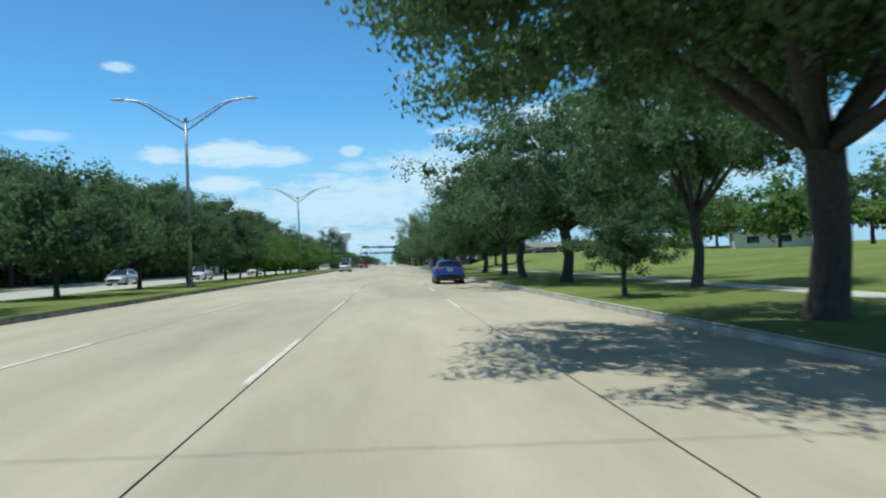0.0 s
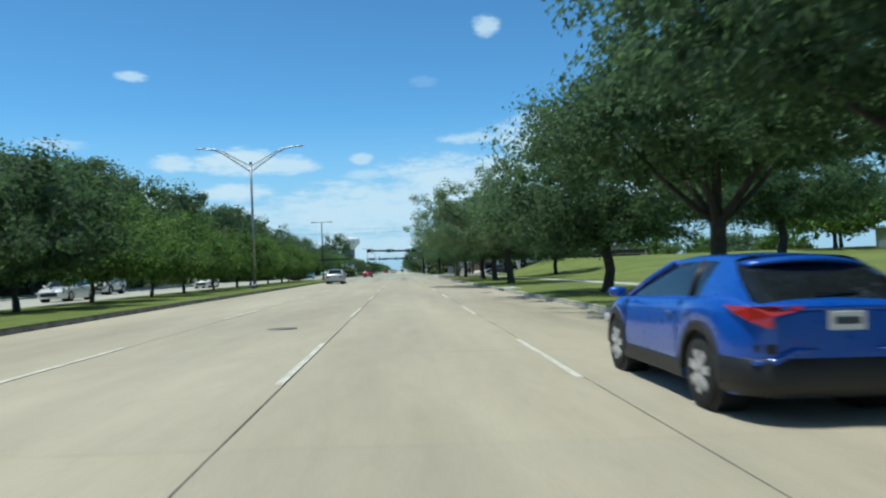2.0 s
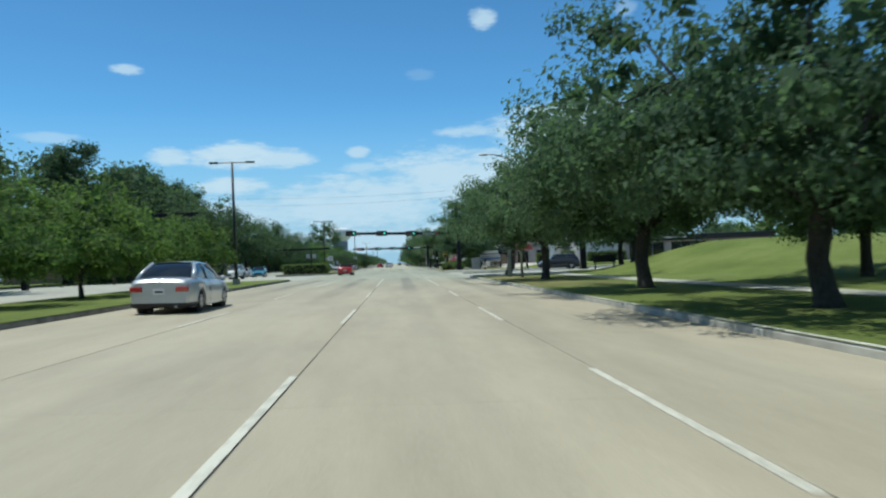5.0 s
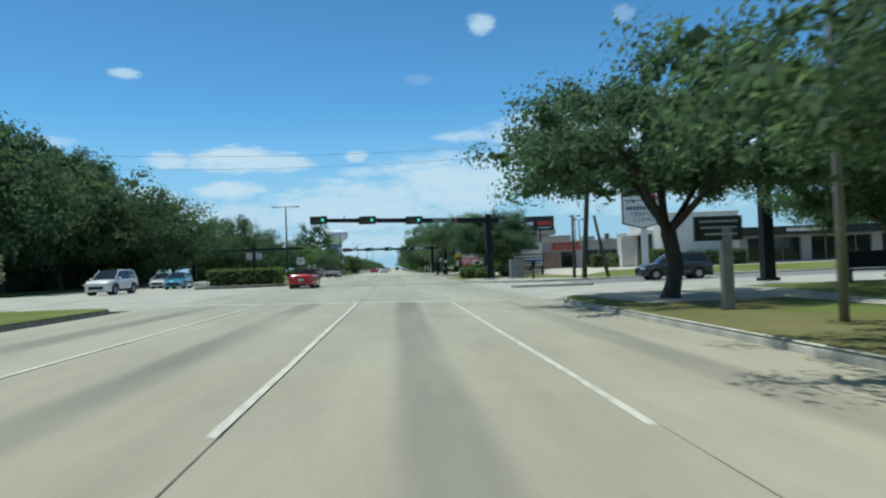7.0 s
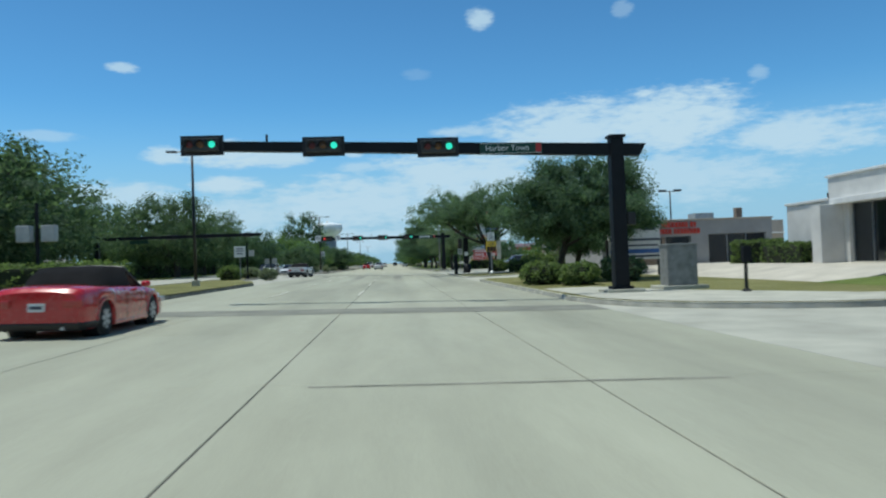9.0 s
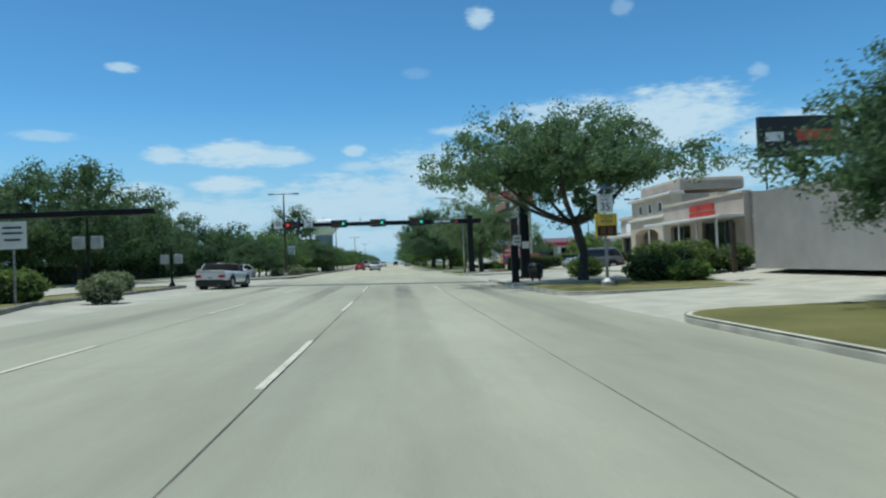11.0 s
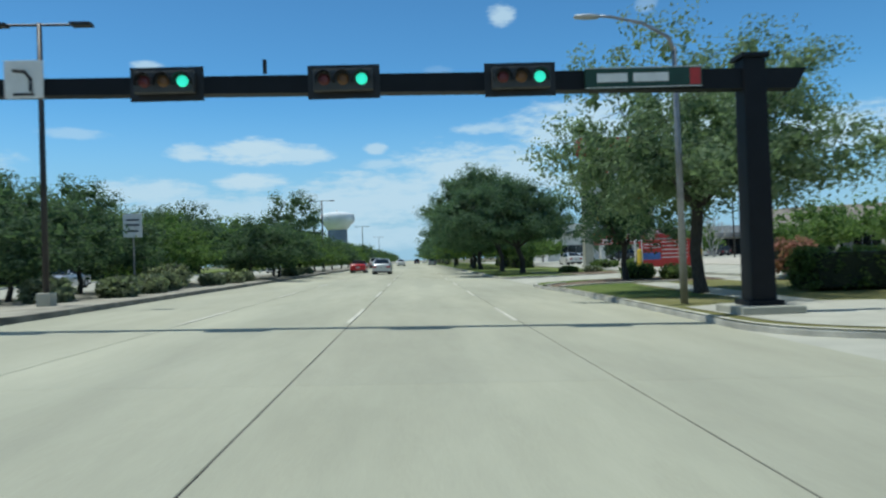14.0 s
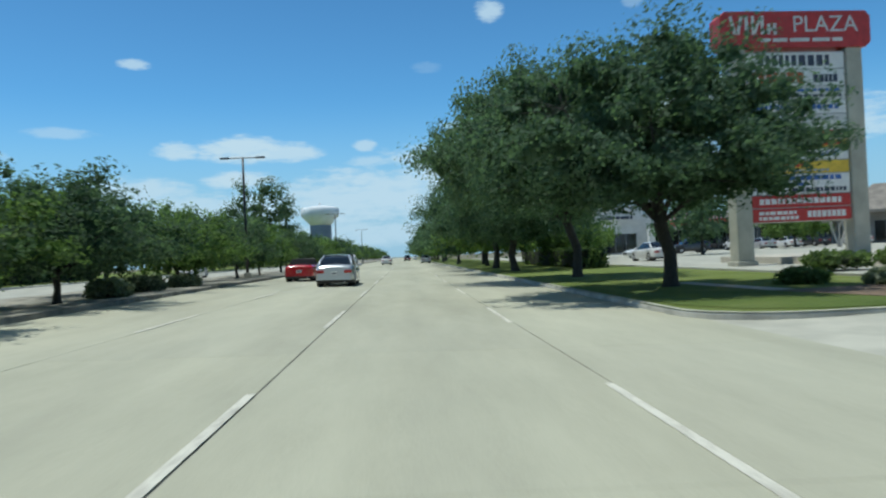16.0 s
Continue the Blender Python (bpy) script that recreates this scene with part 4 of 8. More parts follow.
place(airy, 9.3, 208.6, ZV, 0, 1.0)
place(small, 9.9, 258.3, ZV, 40, 0.94, 0.95)
for x, y, rz, s in ((16.9, 90.0, 80, 0.8), (36.5, 78.0, 140, 1.5)):
    plant(oak_b, x, y, mound_z(x, y) - 0.05, rz, s, label="live oak on the park lawn")
plant(small, 6.9, -5.1, ZV, 120, 0.56, 0.5, label="small bushy tree with several stems on the verge")
plant(high, 11.0, -0.9, mound_z(11.0, -0.9) - 0.05, 205, 0.72, 1.0, label="tall oak with a thin bare trunk on the lawn")
plant(oak_c, 19.5, 128.0, 0.3, 200, 0.8, label="live oak at the corner of the park")
plant(oak_a, 19.0, 123.0, mound_z(19.0, 123.0) - 0.05, 77, 0.95, label="live oak on the grassy mound")
for k in range(22):
    y = 331 + 13 * k
    plant((far_a, far_b)[k % 3 == 0], 8.0 + 1.2 * math.sin(k * 2.1), y, ZV, k * 67, 0.95 + 0.12 * math.sin(k * 1.7))
place(far_a, 30, 330, 0.2, 0, 0.8)
place(far_b, 60, 300, 0.2, 0, 0.9)

# median trees
place(med_a, -14.8, 44.5, ZM, 0, 0.74)
place(med_b, -15.0, 17.0, ZM, 60, 0.84, 0.86)
for k, (x, y, s) in enumerate(((-14.6, -6, 0.8), (-14.8, 6, 0.82), (-15.2, 28, 0.8), (-14.6, 37.5, 0.8))):
    plant(med_b, x, y, ZM, 40 + k * 73, s)
for k, y in enumerate((52, 59.5, 66.5, 73.5, 81, 89, 97, 105, 113)):
    plant(med_a, (-14.6, -15.0, -14.8)[k % 3], y, ZM, k * 73, 0.72 + 0.06 * math.sin(k * 2.3), label="round-headed yellow-green tree in the median")
for k, (x, y, s) in enumerate(((-14.6, 249, 0.62), (-14.9, 255, 0.66), (-14.0, 261.5, 0.68), (-14.4, 267, 0.66), (-11.4, 272, 0.64), (-12.6, 276.5, 0.66), (-11.2, 281, 0.68), (-13.0, 288, 0.68), (-11.8, 295, 0.66), (-13.2, 303, 0.68),
                               (-12.5, 311, 0.66), (-12.5, 319, 0.66), (-12.6, 330, 0.64), (-12.6, 343, 0.64), (-12.8, 357, 0.62))):
    plant((med_b, med_b, med_a)[k % 3], x, y, ZM, k * 51, s * 1.1, s * 0.86)
for k in range(20):
    plant((far_b, far_a)[k % 2], -12.8, 372 + 15 * k, ZM, k * 41, 0.55 + 0.08 * math.sin(k))

# the wood beyond the opposite carriageway: x, y, height
place(tall_a, -37.0, 30.0, 0.36, 0, 0.88)
place(tall_b, -36.0, 44.0, 0.36, 50, 1.0)
place(pine, -43.0, 70.0, 0.36, 0, 0.86)
rng_wood = random.Random(5)


def wood_tree(proto, tall, x, y, height):
    s = height / tall
    plant(proto, x, y, 0.36 if not (126 < y < 159 or 218 < y < 239) else 0.215, rng_wood.uniform(0, 360), s * rng_wood.uniform(0.95, 1.1), s * rng_wood.uniform(0.95, 1.04))


def wood_height(y):
    return 12.2 if y < 84 else (15.0 if y < 200 else 13.2)


for k in range(19):
    y = -38 + 8.6 * k
    if y < 123 and k not in (8, 9):
        wood_tree(*((tall_a, 14.5), (tall_b, 12.5))[k % 2], -37 + rng_wood.uniform(-2, 1.5), y, wood_height(y) * rng_wood.uniform(0.92, 1.05))
for k in range(8):
    wood_tree(*((tall_b, 12.5), (tall_a, 14.5))[k % 2], -49 + rng_wood.uniform(-3, 3), -20 + 19 * k, 15.5 * rng_wood.uniform(0.92, 1.08) * (0.9 if k < 5 else 1.08))
for x, y, h in ((-41.5, 88, 15.6), (-40.5, 103, 17.2), (-41, 118, 17.0), (-44, 163, 18.5), (-39.5, 172, 17.4), (-40, 187, 17.2), (-39, 194, 16.6), (-47, 132, 18.5), (-52, 146, 19.5)):
    wood_tree(pine, 17.5, x, y, h)
for k, (x, y, h) in enumerate(((-36, 163, 14.6), (-37, 170, 15.4), (-35.5, 178.5, 14.8), (-37, 187, 14.0), (-35, 196, 12.0), (-36, 205, 11.2), (-37, 213, 11.6), (-47, 168, 17.0), (-48, 181, 17.0), (-47, 196, 15.6), (-47, 210, 15.0), (-52, 155, 17.5), (-50, 225, 15.5), (-53, 238, 15.5))):
    wood_tree(*((tall_b, 12.5), (tall_a, 14.5))[k % 2], x, y, h)
place(dome, -33.5, 250.0, 0.36, 0, 1.05)
plant(dome, -31.9, 187.5, 0.36, 130, 1.2, 0.95)
for k, (x, y, h) in enumerate(((-38, 265, 10.2), (-36, 276, 9.8), (-37, 287, 9.4), (-37.5, 302, 11.0), (-36.5, 315, 9.0), (-37, 327, 9.8), (-38, 340, 11.0), (-49, 262, 12.5), (-50, 282, 12.0), (-49, 308, 12.0), (-50, 332, 12.5))):
    wood_tree(*((tall_b, 12.5), (tall_a, 14.5))[k % 2], x, y, h)
for k in range(20):
    y = 352 + 15 * k
    plant((far_a, far_b)[k % 2], -36 + rng_wood.uniform(-3, 3), y, 0.36, rng_wood.uniform(0, 360), rng_wood.uniform(1.15, 1.35))
plant(tall_a, -42, 470, 0.3, 33, 1.7, label="tall distant tree beside the water tower")


def bare_tree(x, y, z, h):
    """A pale leafless tree: stems that fork four times into fine twigs."""
    ob = root("bare_tree", "pale leafless tree with fine upright twigs", "tree", pose(x, y, z))
    rng = random.Random(3)
    for k in range(3):
        bm = B()

        def fork(p, d, length, r, level):
            e = p + d * length
            tube(bm, [p, p.lerp(e, 0.5) + Vector((rng.uniform(-1, 1), rng.uniform(-1, 1), 0)) * length * 0.05, e], [r, r * 0.8, r * 0.6], 5 if level < 2 else 4, cap=False)
            if level < 4:
                for _ in range(3):
                    n = (d + Vector((rng.uniform(-1, 1), rng.uniform(-1, 1), rng.uniform(0.0, 0.7))) * 0.62).normalized()
                    fork(e, n, length * rng.uniform(0.62, 0.82), r * 0.58, level + 1)
        a = k * 2.1
        fork(Vector((0.12 * math.cos(a), 0.12 * math.sin(a), 0)), Vector((0.32 * math.cos(a), 0.32 * math.sin(a), 1)).normalized(), h * 0.3, 0.11, 0)
        part("stem", bm, M_PALE_BARK, ob)


bare_tree(44.4, 330.0, 0.3, 6.6)
# far tree line behind the park and round the plaza
for k in range(16):
    xw = 62 + rng_wood.uniform(-6, 10)
    plant((far_a, far_b)[k % 2], xw, 10 + 13 * k, mound_z(xw, 10 + 13 * k) - 0.05 if k < 9 else 0.0, rng_wood.uniform(0, 360), rng_wood.uniform(0.7, 1.0) + (0.5 if k < 9 else 0.0))
for x, y, s in ((31, 262, 0.6), (34, 270, 0.65), (38, 277, 0.7), (27, 272, 0.5), (62, 330, 0.9), (75, 350, 0.9), (48, 345, 0.7), (13.5, 318, 0.5), (16.5, 327, 0.55), (20, 338, 0.6), (14, 345, 0.55)):
    plant(far_b, x, y, 0.4, x * 31, s)


def hedge(name, label, x0, y0, x1, y1, z, h, mat, n, leaf=0.12, rnd=0.16, seed=1, round_=False):
    """A clipped hedge or a loose shrub: a skin of leaves round a near-black core painted as the inner shade."""
    rng = np.random.default_rng(seed)
    ob = root(name, label, "hedge")
    cx, cy, sx, sy = (x0 + x1) / 2, (y0 + y1) / 2, abs(x1 - x0), abs(y1 - y0)
    pts = []
    for _ in range(n):
        d = rng.uniform(-1, 1, 3)
        if round_:
            d /= np.linalg.norm(d) + 1e-6
        else:
            d[rng.choice(3, p=(0.3, 0.3, 0.4))] = rng.choice((-1, 1))
        pts.append((cx + d[0] * sx / 2 * rng.uniform(0.9, 1.0), cy + d[1] * sy / 2 * rng.uniform(0.9, 1.0), z + h * 0.5 + d[2] * h * 0.48 * rng.uniform(0.92, 1.0)))
    bm = B()
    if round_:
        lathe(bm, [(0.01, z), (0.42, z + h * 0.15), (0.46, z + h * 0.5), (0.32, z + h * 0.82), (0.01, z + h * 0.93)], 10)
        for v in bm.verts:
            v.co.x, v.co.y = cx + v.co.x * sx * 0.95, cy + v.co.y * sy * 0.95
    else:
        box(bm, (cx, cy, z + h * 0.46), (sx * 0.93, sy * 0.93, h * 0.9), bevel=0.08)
    part("core", bm, M_INNER_SHADE, ob)
    me = crown_mesh("foliage", pts, [rnd] * n, 9, leaf, rng, up=0.2, flat=1.0, out=0.5)
    me.materials.append(mat)
    f = new("foliage", me)
    f.parent = ob
    return ob


# near-black colour of the added cores, in place of shade between the leaves
M_INNER_SHADE = plain("shrub_inner_shade", (0.02, 0.028, 0.012), 0.95)
for k in range(7):
    hedge("undergrowth", "tangled dark undergrowth at the edge of the wood", -41.5 + 0.8 * math.sin(k * 2.0), -34 + 22 * k, -38.0, -13 + 22 * k, 0.37, 3.0 + 0.5 * math.sin(k * 1.3), M_DARK_LEAF, 420, leaf=0.42, rnd=0.55, seed=80 + k)
for k in range(3):
    hedge("undergrowth", "tangled dark undergrowth at the edge of the wood", -41.5, 161 + 18.5 * k, -38.0, 179 + 18.5 * k, 0.37, 2.6 + 0.4 * math.sin(k * 1.9), M_DARK_LEAF, 380, leaf=0.42, rnd=0.5, seed=90 + k)
for k in range(5):
    hedge("undergrowth", "tangled dark undergrowth at the edge of the wood", -40.5, 243 + 21 * k, -37.5, 263.5 + 21 * k, 0.37, 2.2 + 0.4 * math.sin(k * 1.9), M_DARK_LEAF, 380, leaf=0.42, rnd=0.5, seed=96 + k)
hedge("hedge", "clipped dark-green hedge in the median", -15.8, 160.5, -10.0, 164.3, ZM, 1.35, M_HEDGE, 900, seed=3)
hedge("hedge", "low dark hedge beside the plaza car park", 11.5, 304.0, 13.0, 330.0, 0.05, 1.3, M_HEDGE, 500, leaf=0.2, rnd=0.2, seed=7)
hedge("hedge", "clipped hedge before the shop car park", 11.2, 243.8, 16.5, 245.6, 0.1, 1.15, M_HEDGE, 600, seed=4)
hedge("hedge", "clipped hedge before the shop car park", 16.8, 246.0, 24.0, 248.0, 0.3, 1.2, M_HEDGE, 600, seed=5)
hedge("hedge", "long clipped hedge before the white building", 26.2, 163.9, 31.6, 165.1, 0.45, 1.35, M_HEDGE, 420, leaf=0.16, seed=6)
hedge("hedge", "clipped hedge along the clinic wall", 23.6, 165.6, 24.6, 170.2, 0.45, 1.6, M_HEDGE, 420, leaf=0.16, seed=17)
hedge("hedge", "clipped hedge along the clinic wall", 23.6, 177.6, 24.6, 182.4, 0.45, 1.2, M_HEDGE, 360, leaf=0.16, seed=18)
hedge("hedge", "long clipped hedge before the white building", 22.6, 183.2, 26.0, 184.6, 0.45, 1.5, M_HEDGE, 300, leaf=0.2, seed=16)
for i, (x, y, w, h, mt) in enumerate(((11.8, 205.5, 2.6, 1.3, M_HEDGE), (14.0, 207.0, 3.0, 1.5, M_HEDGE), (16.0, 206.4, 2.4, 1.2, M_HEDGE), (12.8, 203.5, 1.8, 0.8, M_LIGHT_LEAF),
                                      (10.9, 214.3, 2.0, 1.1, M_HEDGE), (14.5, 212.0, 2.8, 1.6, M_HEDGE), (17.5, 214.0, 2.8, 1.7, M_HEDGE), (7.0, 172.0, 2.2, 1.1, M_HEDGE), (8.2, 169.5, 1.8, 1.0, M_HEDGE), (11.0, 172.0, 2.2, 1.25, M_DARK_LEAF),
                                      (10.8, 259.4, 1.6, 0.7, M_HEDGE), (12.0, 257.2, 1.3, 0.6, M_HEDGE), (-11.0, 249.5, 1.3, 0.62, M_SHRUB), (-12.3, 247.0, 1.4, 0.7, M_SHRUB), (-11.2, 252.6, 1.5, 0.65, M_SHRUB), (-11.6, 255.6, 1.5, 0.7, M_SHRUB), (-12.4, 258.4, 2.3, 1.15, M_SHRUB),
                                      (-11.2, 262.0, 1.2, 0.5, M_SHRUB), (-11.0, 265.5, 1.2, 0.5, M_SHRUB), (-11.3, 269.0, 1.3, 0.5, M_SHRUB), (-10.8, 284, 1.4, 0.55, M_SHRUB), (-11.3, 289, 1.5, 0.6, M_SHRUB), (-11.0, 293.5, 1.3, 0.5, M_SHRUB),
                                      (15.2, 252.5, 2.0, 1.4, M_PINK), (-11.0, 199, 1.4, 0.8, M_SHRUB), (-14.3, 199.5, 2.0, 1.2, M_HEDGE), (-14.6, 209.5, 2.0, 1.0, M_SHRUB), (-17.5, 128.5, 4.5, 3.2, M_SHRUB),
                                      (12.8, 276.5, 1.2, 0.3, M_SHRUB), (11.4, 278.5, 1.3, 0.32, M_HEDGE), (15.5, 283.5, 2.2, 0.42, M_HEDGE), (18.8, 284, 2.4, 0.45, M_HEDGE))):
    hedge("shrub", "rounded leafy shrub in a planted bed" if mt is not M_PINK else "loose shrub covered in pink flowers", x - w / 2, y - w / 2, x + w / 2, y + w / 2, (ZM if x < 0 else (ZV if x < 14.4 else 0.3)) if y > 130 or x > 0 else 0.22, h, mt, 170, leaf=0.17, rnd=0.22, seed=50 + i, round_=True)

# ---- street furniture ----


def twin_lamp():
    ob = root("street_lamp", "tall grey steel street lamp with two truss arms", "street lamp", group="median street lamps")
    part("base", lathe(B(), [(0.26, 0), (0.26, 0.25), (0.14, 0.32), (0.12, 0.6)], 10), M_POLE_GREY, ob)
    part("pole", tube(B(), [(0, 0, 0.2), (0, 0, 5), (0, 0, 9.75)], [0.12, 0.10, 0.075], 12), M_POLE_GREY, ob, smooth=True)
    part("cap", lathe(B(), [(0.10, 9.6), (0.11, 9.85), (0.03, 9.9)], 10), M_POLE_GREY, ob)
    for s in (-1, 1):
        arm = B()
        lo = [(s * 0.08, 0, 9.15), (s * 1.1, 0, 9.85), (s * 2.1, 0, 10.55), (s * 2.7, 0, 10.85), (s * 3.4, 0, 10.98)]
        hi = [(s * 0.08, 0, 9.6), (s * 1.1, 0, 10.15), (s * 2.1, 0, 10.75), (s * 2.7, 0, 10.92), (s * 3.4, 0, 11.0)]
        tube(arm, lo, [0.04] * 5, 6)
        tube(arm, hi, [0.035] * 5, 6)
        for i in range(1, 8):
            t = i / 8 * 2
            k = min(int(t), 1)
            f = t - k
            a = Vector(lo[k]).lerp(Vector(lo[k + 1]), f)
            b = Vector(hi[k]).lerp(Vector(hi[k + 1]), min(1, f + 0.12))
            tube(arm, [a, b], [0.014, 0.014], 4)
        part("arm", arm, M_POLE_GREY, ob)
        head = B()
        lathe(head, [(0.02, -0.42), (0.11, -0.35), (0.16, 0.0), (0.13, 0.28), (0.03, 0.4)], 12, "x", (s * 3.75, 0, 10.99))
        for v in head.verts:
            v.co.z = 10.99 + (v.co.z - 10.99) * (0.55 if v.co.z > 10.99 else 0.35)
        part("lamp_head", head, M_CABINET, ob, "pale cobra-head lantern", True)
    return ob


def shoebox_lamp():
    ob = root("street_lamp", "dark steel lamp post with two flat lanterns", "street lamp", group="dark street lamps")
    part("base", box(B(), (0, 0, 0.2), (0.42, 0.42, 0.4), bevel=0.03), M_WALK, ob)
    part("pole", tube(B(), [(0, 0, 0.3), (0, 0, 4), (0, 0, 8.25)], [0.10, 0.085, 0.07], 10), M_POLE_DARK, ob, smooth=True)
    part("arm", tube(B(), [(-0.95, 0, 8.2), (0.95, 0, 8.2)], [0.04, 0.04], 6), M_POLE_DARK, ob)
    for s in (-1, 1):
        part("lantern", box(B(), (s * 1.2, 0, 8.2), (0.6, 0.34, 0.10), bevel=0.025), M_POLE_DARK, ob)
    return ob


lamp_a = twin_lamp()
lamp_a.matrix_basis = pose(-11.8, 16.2, ZM - 0.02, 0, 0, 2)
copy_thing(lamp_a, pose(-11.75, 66.8, ZM - 0.02, 0, 0, 0))
lamp_c = shoebox_lamp()
lamp_c.matrix_basis = pose(-11.4, 113.2, ZM - 0.02)
for x, y in ((-12.3, 181.3), (-11.1, 244.6), (-11.0, 307.5), (-11.0, 372), (-11.0, 440)):
    copy_thing(lamp_c, pose(x, y, ZM - 0.02, 0, 0, 1.5))


def davit_lamp(x, y, h, reach):
    ob = root("street_lamp", "slender grey lamp post with one curved arm", "street lamp", pose(x, y, ZV))
    part("pole", tube(B(), [(0, 0, 0), (0, 0, h * 0.6), (-0.02, 0, h - 0.5)], [0.095, 0.08, 0.06], 10), M_POLE_GREY, ob, smooth=True)
    part("arm", tube(B(), [(-0.02, 0, h - 0.6), (-0.15, 0, h - 0.25), (-reach * 0.35, 0, h + 0.12), (-reach * 0.7, 0, h + 0.3), (-reach + 0.4, 0, h + 0.32)], [0.06, 0.055, 0.045, 0.04, 0.035], 8), M_POLE_GREY, ob, smooth=True)
    hd = lathe(B(), [(0.02, -0.36), (0.10, -0.3), (0.14, 0.0), (0.11, 0.25), (0.02, 0.34)], 10, "x", (-reach + 0.1, 0, h + 0.31))
    for v in hd.verts:
        v.co.z = h + 0.31 + (v.co.z - h - 0.31) * 0.5
    part("lamp_head", hd, M_CABINET, ob, "pale cobra-head lantern", True)
    return ob


davit_lamp(6.35, 241.2, 7.0, 2.3)
davit_lamp(7.9, 113.2, 8.2, 2.4)


def lot_lamp(x, y, z, h, rz=0):
    ob = root("car_park_lamp", "dark car-park lamp post with two flat lanterns", "lamp post", pose(x, y, z, 0, 0, rz), group="car park lamps")
    part("pole", tube(B(), [(0, 0, -0.02), (0, 0, h)], [0.09, 0.07], 8), M_POLE_DARK, ob, smooth=True)
    part("crossbar", box(B(), (0, 0, h - 0.08), (1.0, 0.06, 0.06)), M_POLE_DARK, ob)
    for s in (-1, 1):
        part("lantern", box(B(), (s * 0.75, 0, h), (0.7, 0.45, 0.2), bevel=0.03), M_POLE_DARK, ob)


lot_lamp(33.0, 270.5, 0.45, 8.3)
lot_lamp(28.0, 283.6, 0.1, 7.4)
lot_lamp(35.7, 303.6, 0.15, 9.1)
lot_lamp(34.0, 236.0, 0.45, 9.4)
lot_lamp(27.0, 206.0, 0.45, 7.0)


def signal_head(parent, x, z, y, lit, s=1.0, word="traffic signal with a lit green lens"):
    """A horizontal three-lens signal facing the traffic."""
    w, h = 1.18 * s, 0.44 * s
    hd = part("signal_head", box(B(), (x, y - 0.12, z), (w, 0.16, h), bevel=0.03), M_HEAD, parent, word)
    bp = B()
    box(bp, (x, y + 0.02, z), (w + 0.26, 0.02, h + 0.24))
    part("backplate", bp, M_BLACK, parent)
    for k in range(3):
        cx = x + (k - 1) * 0.37 * s
        on = k == lit
        mat = (M_STOP if k == 0 else M_GO) if on else (M_RED_OFF, M_AMBER_OFF, M_RED_OFF)[k]
        part("lens", lathe(B(), [(0.115 * s, 0.0), (0.115 * s, -0.01), (0.08 * s, -0.03), (0.01, -0.04)], 16, "y", (cx, y - 0.2, z)), mat, hd)
        vis = B()
        pr = None
        for i in range(11):
            a = radians(-20 + 220 * i / 10)
            cur = [vis.verts.new((cx + 0.165 * s * math.cos(a), y - 0.2, z + 0.165 * s * math.sin(a))), vis.verts.new((cx + 0.165 * s * math.cos(a), y - 0.34, z + 0.165 * s * math.sin(a) - 0.01)),
                   vis.verts.new((cx + 0.18 * s * math.cos(a), y - 0.34, z + 0.18 * s * math.sin(a) - 0.01)), vis.verts.new((cx + 0.18 * s * math.cos(a), y - 0.2, z + 0.18 * s * math.sin(a)))]
            if pr:
                for j in range(4):
                    vis.faces.new((pr[j], pr[(j + 1) % 4], cur[(j + 1) % 4], cur[j]))
            pr = cur
        part("visor", vis, M_BLACK, hd)


def mast(name, label, x, y, z, h, arm_x0, over, arm_z, tip_z, t=0.42, post=0.52):
    """A square black post with a deep box arm over the carriageway, rising to tip_z at arm_x0."""
    ob = root(name, label, "traffic signal", pose(x, y, z), group="signal gantries")
    part("footing", box(B(), (0, 0, 0.02), (1.3, 1.3, 0.2), bevel=0.03), M_WALK, ob)
    bm = B()
    box(bm, (0, 0, h / 2 + 0.05), (post, post, h - 0.1), bevel=0.04, taper=0.9)
    box(bm, (0, 0, 0.16), (post + 0.2, post + 0.2, 0.12), bevel=0.02)
    part("post", bm, M_MAST, ob)
    part("cap", box(B(), (0, 0, h + 0.04), (post + 0.06, post + 0.06, 0.1), bevel=0.02), M_MAST, ob)
    arm = B()
    x0 = arm_x0 - x
    zz = arm_z - z
    t1 = t * 0.74
    pr = None
    for f, th, dx in ((0.0, t1, 0.0), (0.4, t1 + (t - t1) * 0.4, 0), (1.0, t, 0)):
        xx = x0 + (over - x0) * f
        cur = [arm.verts.new((xx + (0 if f < 1 else (-0.22 if k in (0, 1) else 0.0)), yy, zz + (tip_z - arm_z) * (1 - (xx - x0) / (0 - x0)) + sz)) for k, (yy, sz) in enumerate(((-0.17, -th / 2), (0.17, -th / 2), (0.17, th / 2), (-0.17, th / 2)))]
        if pr:
            for j in range(4):
                arm.faces.new((pr[j], cur[j], cur[(j + 1) % 4], pr[(j + 1) % 4]))
        else:
            arm.faces.new(cur)
        pr = cur
    arm.faces.new(list(reversed(pr)))
    bmesh.ops.recalc_face_normals(arm, faces=arm.faces)
    part("arm", arm, M_MAST, ob)
    return ob


